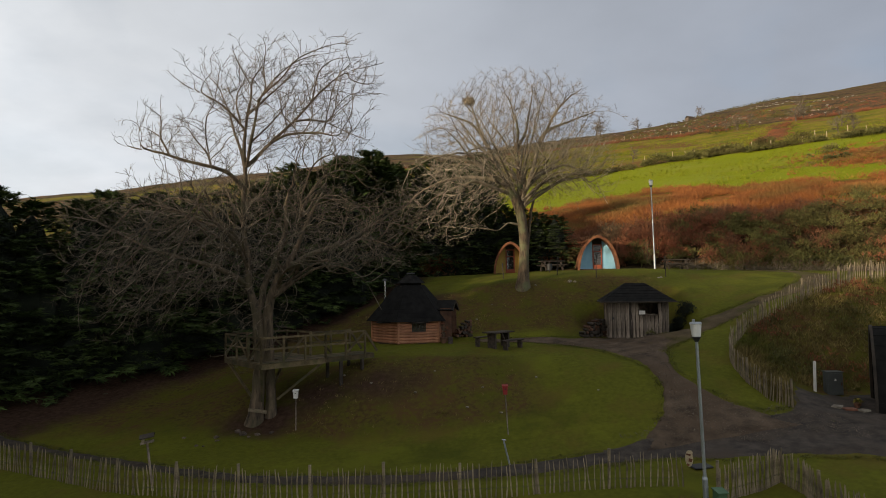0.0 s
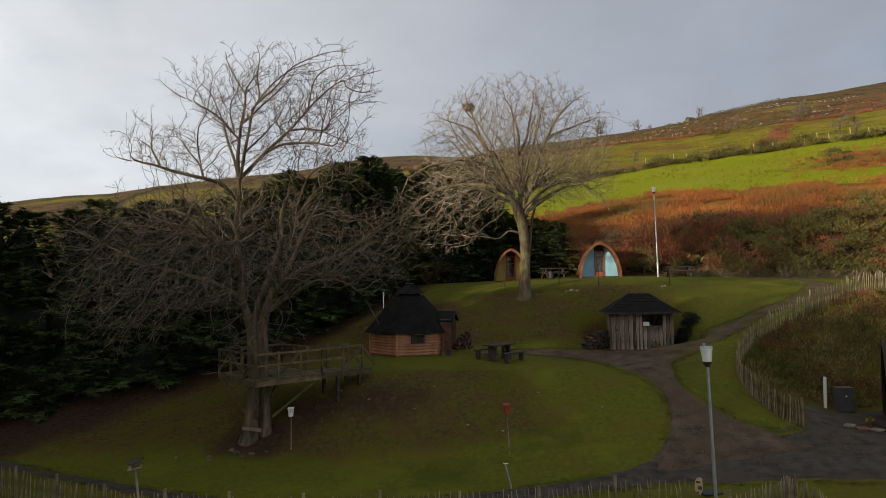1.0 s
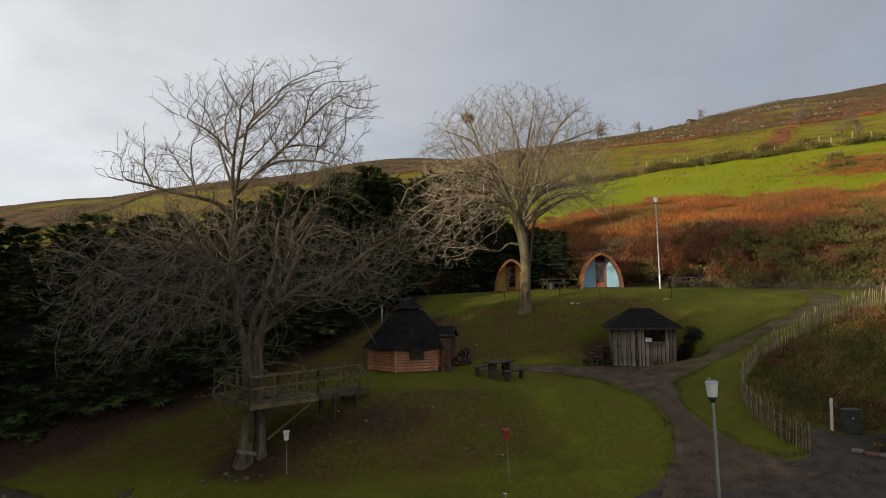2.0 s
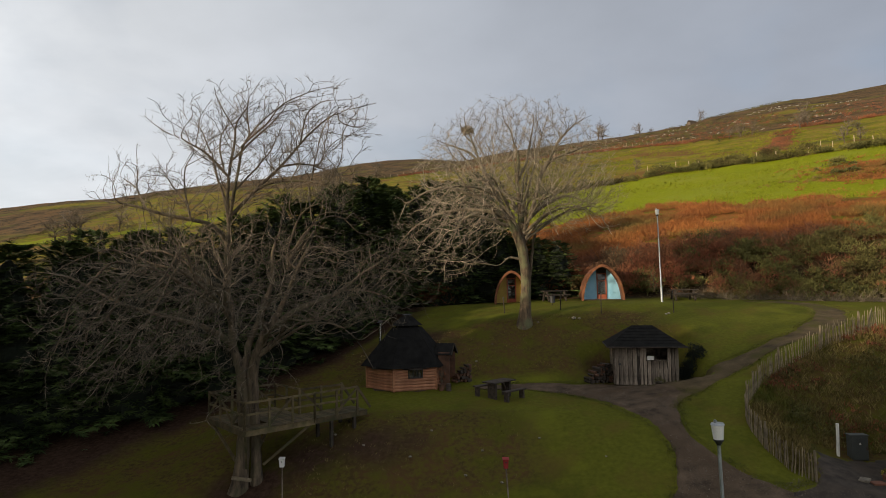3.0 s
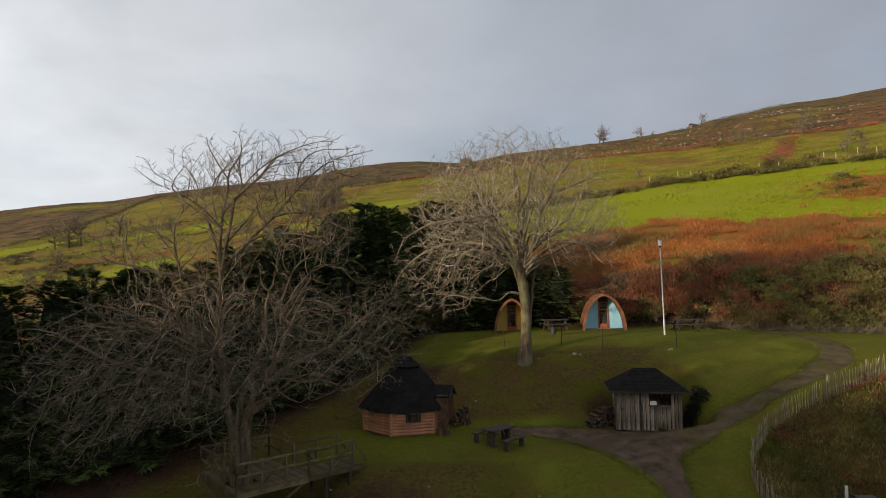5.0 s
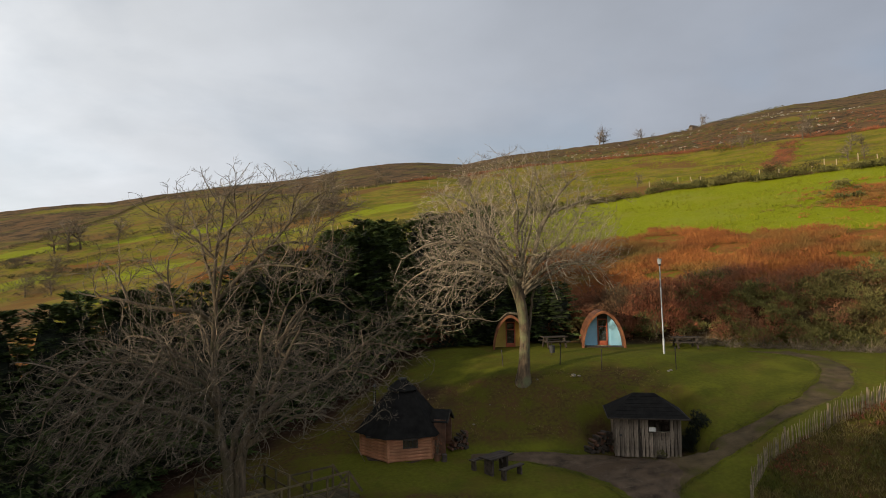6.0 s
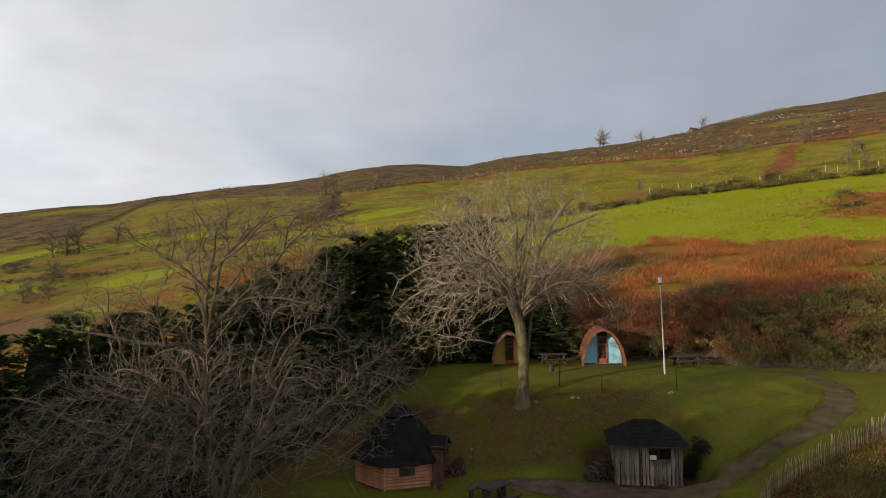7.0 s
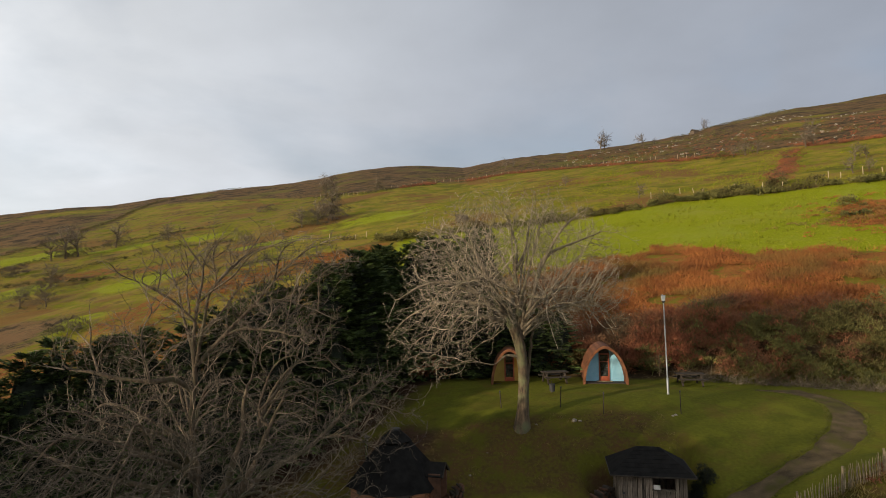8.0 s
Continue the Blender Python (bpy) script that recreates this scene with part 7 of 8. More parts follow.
# ---- timber platform round the big tree ----
def build_platform():
    """A deck on posts and braces with a braced rail, and a bridge to the terrace."""
    deck_z = 3.68
    m = pose(-7.14, 24.17, deck_z, 0, 0, 42)
    deck = thing("tree_platform", m, "mossy timber platform with rails and a footbridge", "platform")
    rng = random.Random(5)
    wide, deep, span = 3.5, 2.9, 5.4
    bm = bmesh.new()
    box(bm, (0.135, wide + 0.1, 0.035))
    board = bpy.data.meshes.new("deck_board")
    bm.to_mesh(board)
    bm.free()
    board.materials.append(DECK_WOOD)
    narrow = board.copy()
    for v in narrow.vertices:
        v.co.y *= 1.25 / (wide + 0.1)
    stub, rest = board.copy(), board.copy()
    for v in stub.vertices:
        v.co.y *= 0.2
    for v in rest.vertices:
        v.co.y *= 0.555
    for k in range(int(span / 0.15)):
        x = 0.08 + k * 0.15
        if x > deep:
            hang("deck_board", narrow, deck, pose(x, 0.62, 0, 0, 0, rng.uniform(-0.6, 0.6)))
        elif 0.1 < x < 1.15:
            hang("deck_board", stub, deck, pose(x, 0.33, 0, 0, 0, rng.uniform(-0.6, 0.6)))
            hang("deck_board", rest, deck, pose(x, 2.54, 0, 0, 0, rng.uniform(-0.6, 0.6)))
        else:
            hang("deck_board", board, deck, pose(x, wide / 2, 0, 0, 0, rng.uniform(-0.6, 0.6)))

    def timber(name, a, b, w, h, label="", mat=DECK_WOOD):
        bm = bmesh.new()
        beam(bm, a, b, w, h)
        return part(name, bm, mat, deck, label)

    for y in (0.03, 0.72, 1.6, wide):
        timber("joist", (0, y, -0.12), (deep, y, -0.12), 0.06, 0.2)
    for x in (0.0, deep):
        timber("edge_beam", (x, 0, -0.12), (x, wide, -0.12), 0.06, 0.2)
    for y in (0.05, 1.2):
        timber("bridge_joist", (deep, y, -0.11), (span, y, -0.11), 0.07, 0.18)
    # legs under the bridge and knee braces to the trunk
    inv = m.inverted()
    for x, y in ((3.7, 0.1), (3.7, 1.2), (4.8, 0.1), (4.8, 1.2)):
        p = m @ Vector((x, y, 0))
        timber("leg", (x, y, -0.1), (x, y, ground(p.x, p.y) - deck_z - 0.1), 0.12, 0.12, mat=DARK_WOOD)
    for x, y in ((0.1, 0.15), (0.1, wide - 0.1), (deep - 0.1, 0.15), (deep - 0.1, wide - 0.1)):
        timber("brace", (x, y, -0.2), (0.6 + (x - 0.6) * 0.25, 1.15 + (y - 1.15) * 0.25, -1.6), 0.09, 0.09)
    # rail round the deck
    def rail_run(a, b, posts, skip=()):
        a, b = Vector(a), Vector(b)
        for k in range(posts):
            p = a.lerp(b, k / (posts - 1))
            timber("rail_post", p + Vector((0, 0, -0.15)), p + Vector((0, 0, 1.04 + rng.uniform(-0.03, 0.03))), 0.075, 0.075)
        for z in (1.0, 0.56):
            timber("rail", a + Vector((0, 0, z)), b + Vector((0, 0, z + rng.uniform(-0.03, 0.03))), 0.04, 0.075)
        for k in range(posts - 1):
            if k not in skip:
                p, q = a.lerp(b, k / (posts - 1)), a.lerp(b, (k + 1) / (posts - 1))
                lo, hi = (p, q) if k % 2 else (q, p)
                timber("rail_brace", lo + Vector((0, 0, 0.08)), hi + Vector((0, 0, 1.0)), 0.04, 0.08)
    rail_run((0.02, 0.02, 0), (0.02, wide, 0), 4)
    rail_run((0.02, wide, 0), (deep, wide, 0), 4, (1,))
    rail_run((deep, wide, 0), (deep, 1.3, 0), 3, (0, 1))
    rail_run((0.02, 0.02, 0), (deep, 0.02, 0), 4, (0, 2))
    rail_run((deep, 0.02, 0), (span - 0.5, 0.02, 0), 3, (0,))
    rail_run((deep, 1.25, 0), (span - 0.5, 1.25, 0), 3, (1,))
    for y in (0.02, 1.25):
        timber("sloping_rail", (span - 0.5, y, 1.02), (span + 0.15, y, 0.1), 0.045, 0.095)


build_platform()


def build_foot_of_tree():
    """A nailed plank and roots at the foot of the big tree."""
    bm = bmesh.new()
    beam(bm, (-0.38, 0, 0.04), (0.38, 0, -0.05), 0.05, 0.13)
    ob = part("step_plank", bm, PALE_WOOD)
    ob.matrix_basis = pose(-7.5, 24.95, 1.75, 0, 0, -4)
    tagged(ob, "short pale plank nailed across a tree trunk", "plank")
    rng = random.Random(8)
    for k, (x, y, s) in enumerate(((-7.9, 24.5, 0.5), (-8.2, 24.75, 0.34), (-7.3, 24.4, 0.3), (-8.7, 23.9, 0.25), (-9.3, 23.4, 0.22), (-8.9, 24.3, 0.3), (-6.8, 24.5, 0.24), (-9.0, 23.3, 0.18), (-7.6, 24.2, 0.2), (-10.2, 24.4, 0.2))):
        ob = new("stone", stone_mesh(k))
        ob.matrix_basis = pose(x, y, ground(x, y) + 0.05 * s, 0, 0, rng.uniform(0, 360)) @ Matrix.Scale(s, 4)
        ob.data.materials.clear()
        ob.data.materials.append(ROOT_STONE)
        tagged(ob, "rough earthy stone among roots at the tree foot", "stone", "stones round the tree")


build_foot_of_tree()

# ---- loose stones on the banks ----
SCATTER = ((5.8, 38.4, 0.22), (7.95, 38.4, 0.42), (8.25, 38.3, 0.28), (13.8, 38.7, 0.3), (13.6, 38.6, 0.22), (-0.3, 36.4, 0.2), (1.9, 35.6, 0.2), (2.9, 36.8, 0.16), (0.4, 34.9, 0.18), (-1.2, 25.6, 0.2), (0.9, 24.6, 0.18), (1.6, 25.8, 0.16), (-3.1, 26.3, 0.18), (3.9, 26.3, 0.16), (-0.4, 27.0, 0.15), (2.2, 24.1, 0.16), (-4.4, 27.3, 0.18), (6.1, 24.6, 0.13))
for k, (x, y, s) in enumerate(SCATTER):
    ob = new("stone", stone_mesh(20 + k))
    ob.matrix_basis = pose(x, y, ground(x, y) + 0.05 * s, 0, 0, k * 71) @ Matrix.Scale(s, 4)
    tagged(ob, "pale grey stone showing in the grass bank", "stone", "stones in the banks")


# ---- picnic tables ----
def picnic_table(m, label):
    table = thing("picnic_table", m, label, "picnic table", "picnic tables")
    for k in range(5):
        bm = bmesh.new()
        box(bm, (1.85, 0.15, 0.07), pose(0, -0.32 + k * 0.16, 0.74))
        part("top_board", bm, DARK_WOOD, table, bevel=0.008)
    for s in (-1, 1):
        for k in range(2):
            bm = bmesh.new()
            box(bm, (1.85, 0.15, 0.07), pose(0, s * (0.68 + k * 0.16), 0.45))
            part("seat_board", bm, DARK_WOOD, table, bevel=0.008)
    for x in (-0.65, 0.65):
        for s in (-1, 1):
            bm = bmesh.new()
            beam(bm, (x, s * 0.72, 0.0), (x, s * 0.24, 0.72), 0.09, 0.17)
            part("leg", bm, DARK_WOOD, table)
        bm = bmesh.new()
        beam(bm, (x + 0.05, -0.86, 0.4), (x + 0.05, 0.86, 0.4), 0.07, 0.14)
        part("seat_bearer", bm, DARK_WOOD, table)
        bm = bmesh.new()
        beam(bm, (x + 0.05, -0.38, 0.68), (x + 0.05, 0.38, 0.68), 0.045, 0.09)
        part("top_bearer", bm, DARK_WOOD, table)
    return table



def bench_set(x, y, turn):
    """A heavy plank table on two slab legs, with a loose bench on each side."""
    m = pose(x, y, ground(x, y), 0, 0, turn)
    table = thing("plank_table", m, "heavy dark plank table on the terrace lawn", "table")
    for k in range(4):
        bm = bmesh.new()
        box(bm, (1.6, 0.19, 0.06), pose(0, -0.3 + k * 0.2, 0.75))
        part("top_board", bm, BENCH_WOOD, table, bevel=0.01)
    for s in (-0.5, 0.5):
        bm = bmesh.new()
        box(bm, (0.13, 0.5, 0.8), pose(s, 0, 0.31))
        part("leg", bm, BENCH_WOOD, table, bevel=0.012)
        bm = bmesh.new()
        beam(bm, (s * 0.86, 0, 0.35), (s * 0.45, 0, 0.7), 0.09, 0.09)
        part("brace", bm, BENCH_WOOD, table)
    for s in (-1, 1):
        p = m @ Vector((0, s * 0.92, 0))
        bench = thing("bench", pose(p.x, p.y, ground(p.x, p.y), 0, 0, turn), "dark plank bench beside the table", "bench", "benches at the table")
        bm = bmesh.new()
        box(bm, (1.5, 0.27, 0.06), pose(0, 0, 0.44))
        part("seat", bm, BENCH_WOOD, bench, bevel=0.01)
        for q in (-0.55, 0.55):
            bm = bmesh.new()
            box(bm, (0.1, 0.26, 0.46), pose(q, 0, 0.18))
            part("leg", bm, BENCH_WOOD, bench, bevel=0.01)


bench_set(2.75, 31.0, 44)
picnic_table(pose(8.3, 46.6, ground(8.3, 46.6), 0, 0, 8), "dark wooden picnic table beside the camping pods")
picnic_table(pose(17.3, 45.3, ground(17.3, 45.3), 0, 0, -6), "dark wooden picnic table under the thicket")


# ---- lamp posts ----
def lamp_post(m, tall, radius, label):
    lamp = thing("lamp_post", m, label, "lamp post", "lamp posts")
    bm = bmesh.new()
    rod(bm, (0, 0, -0.2), (0, 0, 0.95), radius * 1.55, sides=16)
    rod(bm, (0, 0, 0.95), (0, 0, 1.0), radius * 1.7, radius * 1.2, sides=16)
    part("base_sleeve", bm, GALV, lamp, smooth=False)
    bm = bmesh.new()
    rod(bm, (0, 0, 0.9), (0, 0, tall - 0.36), radius, radius * 0.86, sides=16)
    part("column", bm, GALV, lamp, "pale galvanised column")
    bm = bmesh.new()
    rod(bm, (0, 0, tall - 0.46), (0, 0, tall - 0.36), radius * 1.1, 0.095, sides=16)
    rod(bm, (0, 0, tall - 0.36), (0, 0, tall - 0.33), 0.11, sides=16)
    part("lantern_seat", bm, DARK_METAL, lamp)
    bm = bmesh.new()
    rod(bm, (0, 0, tall - 0.33), (0, 0, tall - 0.02), 0.105, 0.135, sides=20)
    part("lantern", bm, OPAL, lamp, "milky white lantern")
    bm = bmesh.new()
    rod(bm, (0, 0, tall - 0.02), (0, 0, tall + 0.02), 0.15, 0.13, sides=20)
    rod(bm, (-0.05, 0, tall + 0.02), (-0.05, 0, tall + 0.09), 0.032, sides=12)
    part("lantern_cap", bm, GALV, lamp)
    return lamp


lamp_post(pose(6.36, 15.5, ground(6.36, 15.5), 0, -1.2, 0), 4.72, 0.042, "tall galvanised lamp post with a white lantern")
lamp_post(pose(14.55, 41.85, ground(14.55, 41.85), 0, -0.8, 0), 6.15, 0.046, "tall pale lamp post on the upper lawn")


# ---- bird boxes, feeders and markers on the lawn ----
def bird_box(m, tall, colour, label, slant):
    it = thing("bird_box", m, label, "bird box", "bird boxes on posts")
    bm = bmesh.new()
    rod(bm, (slant, 0, -0.2), (0, 0, tall), 0.022, sides=8)
    part("post", bm, GREY_WOOD, it)
    bm = bmesh.new()
    made = box(bm, (0.18, 0.16, 0.3), pose(0, -0.02, tall + 0.05))
    for v in made:
        if v.co.z < tall:
            v.co.x *= 0.82
    body = part("box", bm, colour, it, bevel=0.008)
    # solid dark disc: the opening's inner shade is only its colour
    bm = bmesh.new()
    rod(bm, (0, -0.095, tall + 0.1), (0, -0.106, tall + 0.1), 0.022, sides=10)
    part("hole_disc", bm, DARK_METAL, body)
    bm = bmesh.new()
    box(bm, (0.22, 0.2, 0.022), pose(0, -0.03, tall + 0.21, 10, 0, 0))
    part("lid", bm, colour, it)


bird_box(pose(-5.82, 24.4, ground(-5.82, 24.4)), 1.34, WHITE, "white bird box on a thin post in the lawn", 0.0)
bird_box(pose(2.2, 22.5, ground(2.2, 22.5)), 1.55, RED_PAINT, "dark red bird box on a thin leaning post", 0.1)


def build_bird_table():
    it = thing("bird_table", pose(-8.95, 18.95, ground(-8.95, 18.95)), "leaning wooden bird table behind the paling fence", "bird table")
    bm = bmesh.new()
    rod(bm, (0.22, 0, -0.2), (0, 0, 1.45), 0.035, sides=8)
    part("post", bm, GREY_WOOD, it)
    bm = bmesh.new()
    box(bm, (0.36, 0.28, 0.03), pose(0, 0, 1.46, 0, -8, 20))
    part("tray", bm, GREY_WOOD, it)
    bm = bmesh.new()
    box(bm, (0.06, 0.24, 0.17), pose(-0.13, 0, 1.55, 0, -8, 20))
    part("hopper", bm, PALE_WOOD, it)
    for s in (-1, 1):
        bm = bmesh.new()
        box(bm, (0.4, 0.2, 0.025), pose(0, 0, 1.66, 0, -8, 20) @ pose(0, s * 0.1, 0, -s * 24, 0, 0))
        part("roof_board", bm, DARK_WOOD, it)


build_bird_table()


def build_standpipe():
    it = thing("standpipe", pose(1.98, 19.95, ground(1.98, 19.95)), "slanting pale blue pipe beside the lower path", "pipe")
    bm = bmesh.new()
    rod(bm, (0.12, 0, -0.15), (-0.1, 0, 0.78), 0.028, sides=10)
    part("pipe", bm, GALV, it)
    bm = bmesh.new()
    rod(bm, (-0.16, 0, 0.8), (-0.02, 0, 0.78), 0.024, sides=10)
    part("tap", bm, STEEL, it)


build_standpipe()

for k, (x, y, tall) in enumerate(((4.03, 40.85, 0.95), (7.45, 39.9, 1.15), (9.75, 38.9, 1.15), (14.15, 38.8, 1.25))):
    it = thing("lawn_marker", pose(x, y, ground(x, y), 0, (k * 7) % 9 - 4, 0), "thin dark stake at the lawn edge", "stake", "stakes along the lawn edge")
    bm = bmesh.new()
    rod(bm, (0, 0, -0.15), (0, 0, tall), 0.028, sides=8)
    part("stake", bm, DARK_WOOD, it)
    bm = bmesh.new()
    rod(bm, (0, 0, tall), (0, 0, tall + 0.1), 0.045, 0.04, sides=10)
    part("cap", bm, DARK_METAL, it)


def build_bin():
    it = thing("litter_bin", pose(7.55, 43.2, ground(7.55, 43.2)), "small black litter bin on a stake", "bin")
    bm = bmesh.new()
    rod(bm, (0, 0, 0.15), (0, 0, 0.62), 0.17, 0.2, sides=16)
    part("bucket", bm, DARK_METAL, it)
    bm = bmesh.new()
    rod(bm, (0, 0.16, -0.1), (0, 0.16, 0.8), 0.03, sides=8)
    part("post", bm, DARK_WOOD, it)


build_bin()


# ---- the yard ----
def build_cabinet():
    it = thing("meter_cabinet", pose(15.62, 25.0, ground(15.62, 25.0) - 0.02, 0, 0, -4), "grey-green metal service cabinet against the mound", "cabinet")
    bm = bmesh.new()
    box(bm, (0.6, 0.32, 0.9), pose(0, 0, 0.45))
    part("body", bm, CABINET, it, bevel=0.01)
    bm = bmesh.new()
    box(bm, (0.54, 0.02, 0.82), pose(0, -0.17, 0.45))
    door = part("door", bm, CABINET, it, bevel=0.006)
    bm = bmesh.new()
    bm.faces.new([bm.verts.new((x, -0.184, z)) for x, z in ((-0.05, 0.58), (0.05, 0.58), (0.0, 0.67))])
    part("warning_triangle", bm, WHITE, door, "small pale warning triangle")
    bm = bmesh.new()
    box(bm, (0.03, 0.03, 0.12), pose(0.22, -0.19, 0.45))
    part("handle", bm, STEEL, door)
    bm = bmesh.new()
    box(bm, (0.66, 0.38, 0.03), pose(0, 0, 0.915))
    part("lid", bm, CABINET, it)
    bm = bmesh.new()
    rod(bm, (0, 0, -0.1), (0.04, 0, 1.22), 0.055, sides=14)
    ob = part("marker_post", bm, WHITE)
    ob.matrix_basis = pose(14.85, 24.95, ground(14.85, 24.95))
    tagged(ob, "white marker post beside the service cabinet", "post")


build_cabinet()


def build_planter():
    rng = np.random.default_rng(4)
    for x, y, s in ((15.15, 22.95, 0.17), (15.4, 23.2, 0.14)):
        it = thing("planter", pose(x, y, ground(x, y)), "terracotta pot of yellow flowers by a pod", "planter", "planters")
        bm = bmesh.new()
        rod(bm, (0, 0, 0), (0, 0, s), s * 0.42, s * 0.6, sides=14)
        rod(bm, (0, 0, s * 0.9), (0, 0, s * 1.02), s * 0.66, sides=14)
        part("pot", bm, POTTERY, it)
        hang("leaves", sheet("leaves", clumps(rng, np.array([[0, 0, s]]), np.array([s * 0.8]), 90, (0.03, 0.07), 1, 0.3), GORSE), it)
        hang("flowers", sheet("flowers", clumps(rng, np.array([[0, 0, s * 1.2]]), np.array([s * 0.75]), 40, (0.02, 0.045), 1, 0.3), FLOWER), it)
    for k, (x, y) in enumerate(((14.5, 22.4), (14.95, 22.35), (14.2, 22.6))):
        bm = bmesh.new()
        box(bm, (0.44, 0.3, 0.07), pose(0, 0, 0.035))
        ob = part("paving_slab", bm, STONE if k else POTTERY, bevel=0.01)
        ob.matrix_basis = pose(x, y, ground(x, y) + 0.02, 0, 0, k * 23)
        tagged(ob, "loose worn paving slab at the yard edge", "slab", "loose slabs")
    # a flower tub under the hatch
    it = thing("planter", pose(10.55, 31.45, ground(10.55, 31.45)), "wooden tub with straggling plants under the hatch", "planter", "planters")
    bm = bmesh.new()
    rod(bm, (0, 0, 0), (0, 0, 0.26), 0.17, 0.2, sides=12)
    part("tub", bm, DARK_WOOD, it)
    hang("leaves", sheet("leaves", clumps(rng, np.array([[0, 0, 0.25]]), np.array([0.26]), 120, (0.03, 0.08), 1, 0.4), GORSE), it)


build_planter()


def build_fence_ornaments():
    it = thing("owl_plaque", pose(6.75, 17.5, ground(6.75, 17.5) + 0.45), "painted cream and brown animal plaque on the fence", "plaque")
    bm = bmesh.new()
    rod(bm, (0, -0.05, 0.24), (0, -0.03, 0.24), 0.17, sides=20)
    bmesh.ops.scale(bm, vec=(0.62, 1, 1.3), verts=bm.verts)
    part("board", bm, CREAM, it)
    for x, z, w, h in ((-0.02, 0.42, 0.12, 0.05), (0.03, 0.27, 0.10, 0.09), (-0.04, 0.15, 0.07, 0.06)):
        bm = bmesh.new()
        box(bm, (w, 0.012, h), pose(x, -0.055, z, 0, 14, 0))
        part("patch", bm, CEDAR, it, bevel=0.004)
    bm = bmesh.new()
    rod(bm, (0.04, -0.052, 0.47), (0.04, -0.03, 0.47), 0.06, sides=12)
    part("ear", bm, CREAM, it)
    it = thing("green_box", pose(6.5, 15.25, ground(6.5, 15.25) - 0.26, 0, 3, 12), "green wooden nest box on a low post", "nest box")
    bm = bmesh.new()
    box(bm, (0.07, 0.07, 0.8), pose(0, 0, 0.4))
    part("post", bm, GREY_WOOD, it)
    bm = bmesh.new()
    box(bm, (0.24, 0.22, 0.28), pose(0, -0.05, 0.86))
    part("box", bm, BOX_GREEN, it, bevel=0.008)
    bm = bmesh.new()
    box(bm, (0.3, 0.28, 0.03), pose(0, -0.06, 1.02, 12, 0, 0))
    part("lid", bm, BOX_GREEN, it)
    bm = bmesh.new()
    box(bm, (0.62, 0.36, 0.05), pose(0, 0, 0.03))
    ob = part("rubber_mat", bm, DARK_METAL, bevel=0.02)
    ob.matrix_basis = pose(7.6, 18.75, ground(7.6, 18.75) + 0.01, 3, 0, 14)
    tagged(ob, "black rubber mat lying by the path", "mat")
    # withered plants round the foot of the lamp
    rng = np.random.default_rng(15)
    x, y = rng.normal(6.12, 0.24, 60), rng.normal(15.4, 0.2, 60)
    stuff("withered_shrub", clumps(rng, np.stack([x, y, land(x, y) + 0.1], 1), rng.uniform(0.12, 0.3, 60), 40, (0.05, 0.16), 1.0, 0.9, 0.1), RUSSET, "withered brown shrub round the lamp foot", "shrub")


build_fence_ornaments()


# ---- small yellowing shrub, and the barn on the skyline ----
def build_upper_details():
    rng = np.random.default_rng(17)
    it = thing("young_shrub", pose(15.3, 45.6, ground(15.3, 45.6)), "thin young shrub with a few yellow leaves", "shrub")
    stems = shoots(rng, [(np.array([[0, 0, 0], [0.05, 0, 1.0], [0.1, 0, 1.9]]), np.array([0.03, 0.02, 0.01]))], 12, (0.3, 0.8), (0.5, 1.1), 0.01, 4, 0.15, (0, 0, 0.08), 0.1)
    hang("stems", sheet("stems", tubes(stems, 4), BARK), it)
    hang("leaves", sheet("leaves", clumps(rng, np.array([[0, 0, 1.2], [0.2, 0, 1.5], [-0.2, 0.1, 1.0]]), np.array([0.5, 0.4, 0.4]), 26, (0.05, 0.1), 1, 0.2), ROUGH_GRASS), it)
    it = thing("stone_barn", pose(153.5, 367, ground(153.5, 367) - 1.0, 0, 0, 20) @ Matrix.Scale(0.7, 4), "small dark ruined stone barn on the skyline", "barn")
    bm = bmesh.new()
    box(bm, (7, 4, 3.2), pose(0, 0, 1.6))
    part("wall", bm, ROOT_STONE, it)
    bm = bmesh.new()
    for s in (-1, 1):
        box(bm, (7.4, 2.9, 0.2), pose(0, s * 1.1, 3.9, -s * 36, 0, 0))
    part("roof", bm, ROOT_STONE, it)


build_upper_details()

# ---- paling fences ----
def pale_meshes(n=5, tall=0.92):
    rng = random.Random(2)
    made = []
    for k in range(n):
        bm = bmesh.new()
        box(bm, (0.036, 0.02, tall), pose(0, 0, tall / 2))
        bmesh.ops.subdivide_edges(bm, edges=[e for e in bm.edges if abs(e.verts[0].co.z - e.verts[1].co.z) > 0.5], cuts=2)
        bow = rng.uniform(-0.03, 0.03)
        for v in bm.verts:
            t = v.co.z / tall
            v.co.x = v.co.x * (1.1 - 0.4 * t) + bow * math.sin(t * 3.1) + rng.uniform(-0.004, 0.004)
            if t > 0.97:
                v.co.x *= 0.45
                v.co.z += rng.uniform(-0.04, 0.04)
        me = bpy.data.meshes.new("pale")
        bm.to_mesh(me)
        bm.free()
        me.materials.append(PALE_WOOD)
        made.append(me)
    return made


PALES = pale_meshes()
bm = bmesh.new()
rod(bm, (0, 0, -0.3), (0, 0, 1.02), 0.045, 0.042, sides=8)
STAKE = bpy.data.meshes.new("stake")
bm.to_mesh(STAKE)
bm.free()
STAKE.materials.append(PALE_WOOD)


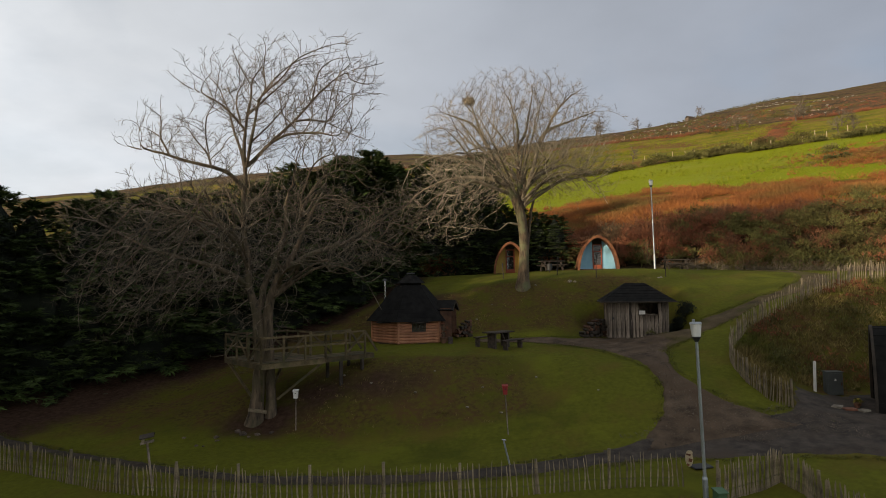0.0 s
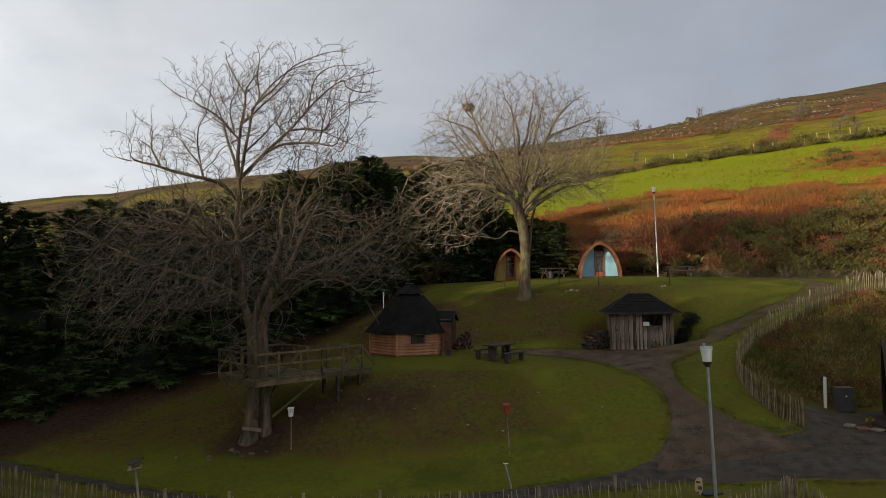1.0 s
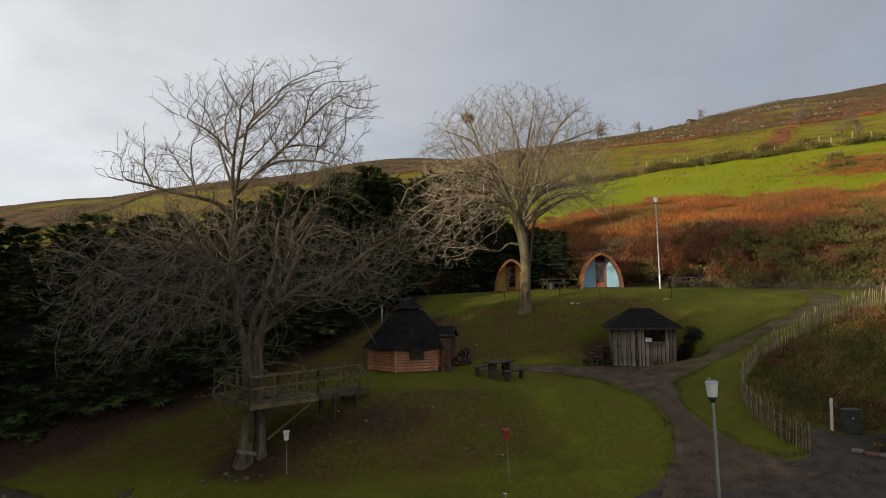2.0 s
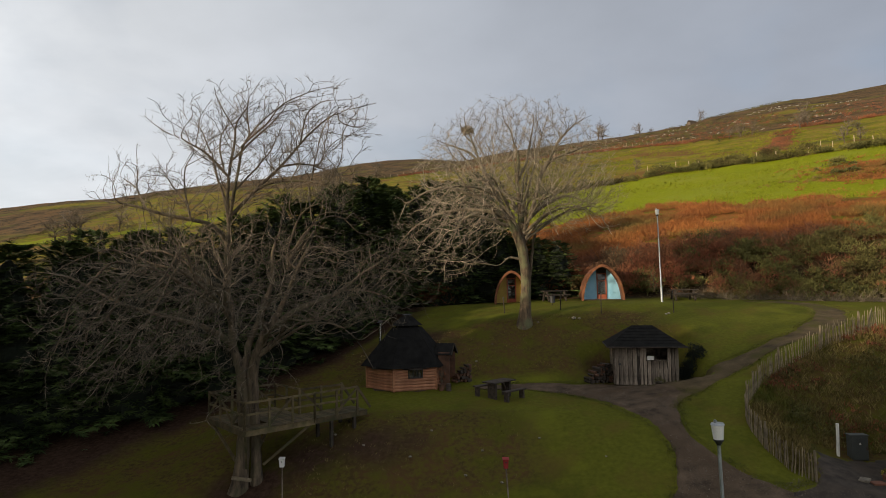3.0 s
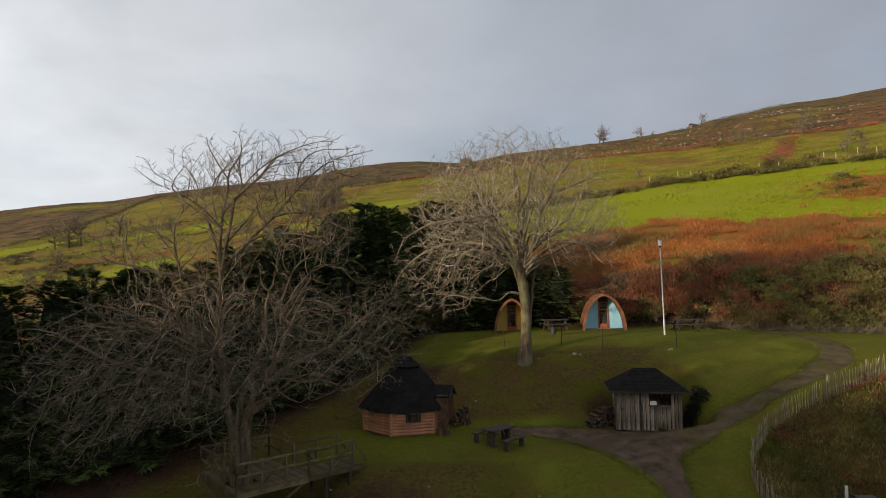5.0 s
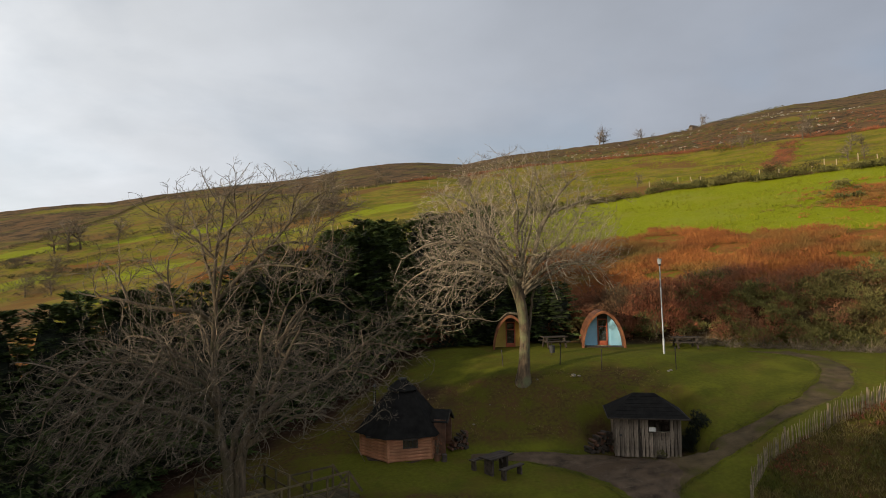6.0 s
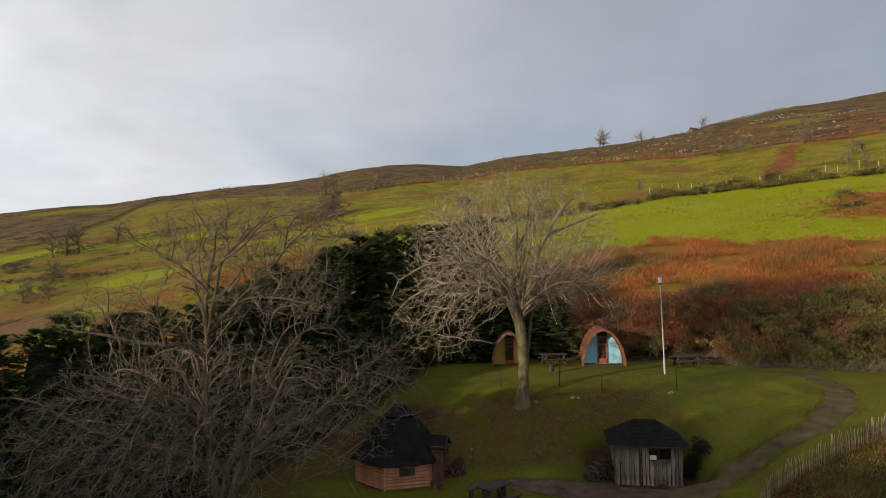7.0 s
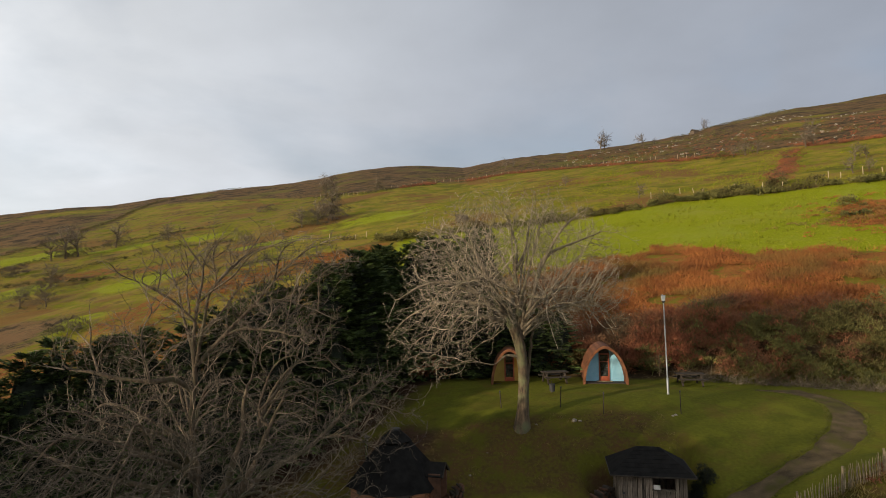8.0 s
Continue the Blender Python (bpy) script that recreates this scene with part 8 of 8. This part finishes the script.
def paling_fence(points, step, seed, label, lean=5.0, posts=2.1, broad=1.0):
    """Split pales on two wires, with stakes, along a line on the ground."""
    rng = random.Random(seed)
    p = np.array(points, float)
    d = np.r_[0, np.cumsum(np.hypot(*np.diff(p, axis=0).T))]
    fence = thing("paling_fence", Matrix(), label, "fence", "paling fences")
    at = lambda s: (float(np.interp(s, d, p[:, 0])), float(np.interp(s, d, p[:, 1])))
    s, drift = 0.0, 0.0
    while s < d[-1]:
        x, y = at(s)
        xb, yb = at(min(s + 0.3, d[-1]))
        turn = math.degrees(math.atan2(yb - y, xb - x)) if s + 0.3 < d[-1] else turn
        drift = drift * 0.9 + rng.gauss(0, lean * 0.35)
        hang("pale", PALES[rng.randrange(len(PALES))], fence, pose(x, y, ground(x, y) - 0.03, rng.gauss(0, 2), drift + rng.gauss(0, lean * 0.5), turn) @ Matrix.Diagonal((rng.uniform(0.75, 1.35) * broad, 1, rng.uniform(0.9, 1.1), 1)))
        s += step * rng.uniform(0.75, 1.3)
    s = 0.0
    while s < d[-1]:
        x, y = at(s)
        hang("stake", STAKE, fence, pose(x + 0.02, y + 0.05, ground(x, y), 0, rng.gauss(0, 2), rng.uniform(0, 90)) @ Matrix.Scale(rng.uniform(0.9, 1.08), 4))
        s += posts
    for h in (0.25, 0.72):
        q = [(*at(v), 0) for v in np.arange(0, d[-1], 0.4)]
        line = np.array([(x, y, ground(x, y) + h) for x, y, _ in q])
        hang("wire", sheet("wire", tubes([(line, np.full(len(line), 0.0028))], 4), DARK_METAL), fence)


paling_fence([(-17.5, 22.6), (-15.1, 21.4), (-12.3, 20.1), (-10.9, 19.4), (-9.2, 18.7), (-5.5, 17.85), (-1.5, 17.45), (2.7, 17.5), (4.1, 17.75), (6.65, 17.5)], 0.14, 1, "weathered split-pale fence along the lower path", 2.6)
paling_fence([(7.05, 16.42), (7.9, 16.78), (8.6, 17.05), (9.18, 17.36), (9.3, 16.5), (9.08, 15.3), (9.12, 14.4), (9.2, 13.0)], 0.085, 2, "pale split-wood fence turning a corner by the yard", 3.5, 2.1, 1.35)
paling_fence([(12.42, 22.3), (11.98, 23.0), (11.8, 24.1), (11.85, 25.3), (12.05, 26.1), (12.8, 27.4), (14.05, 28.7), (15.5, 29.25), (16.9, 29.3), (18.3, 29.55), (20.4, 30.1), (22.5, 30.8), (27, 32)], 0.105, 3, "weathered split-pale fence round the grassy mound", 2.6, 2.1, 1.05)


def field_fence(points, step, tall, label):
    p = np.array(points, float)
    d = np.r_[0, np.cumsum(np.hypot(*np.diff(p, axis=0).T))]
    fence = thing("field_fence", Matrix(), label, "fence", "hill field fences")
    bm = bmesh.new()
    box(bm, (0.1, 0.1, tall + 0.3), pose(0, 0, tall / 2 - 0.15))
    me = bpy.data.meshes.new("fence_post")
    bm.to_mesh(me)
    bm.free()
    me.materials.append(CREAM)
    rng = random.Random(len(points))
    for s in np.arange(0, d[-1], step):
        x, y = float(np.interp(s, d, p[:, 0])) + rng.uniform(-0.4, 0.4), float(np.interp(s, d, p[:, 1])) + rng.uniform(-0.3, 0.3)
        if rng.random() < 0.85:
            hang("fence_post", me, fence, pose(x, y, ground(x, y), rng.gauss(0, 4), rng.gauss(0, 4), 0) @ Matrix.Diagonal((1, 1, rng.uniform(0.7, 1.2), 1)))


field_fence([(-60, 278), (-36, 256), (-22, 266), (-7, 277), (18, 269), (35, 263), (51, 255), (67, 228), (76, 207), (81, 195)], 3.4, 1.5, "line of pale posts along the upper field edge")
field_fence([(42, 124.5), (48, 123.5), (57, 110.5), (62, 107), (69.5, 108.5), (76, 105.5)], 2.8, 1.3, "pale fence posts along the bright green field")
field_fence([(-39, 158), (-21.5, 141), (-11, 136), (-3, 130)], 2.6, 1.2, "pale fence posts above the bracken slope")
field_fence([(171, 327), (177, 316), (183, 315)], 3.4, 1.5, "short line of pale posts high on the moor")
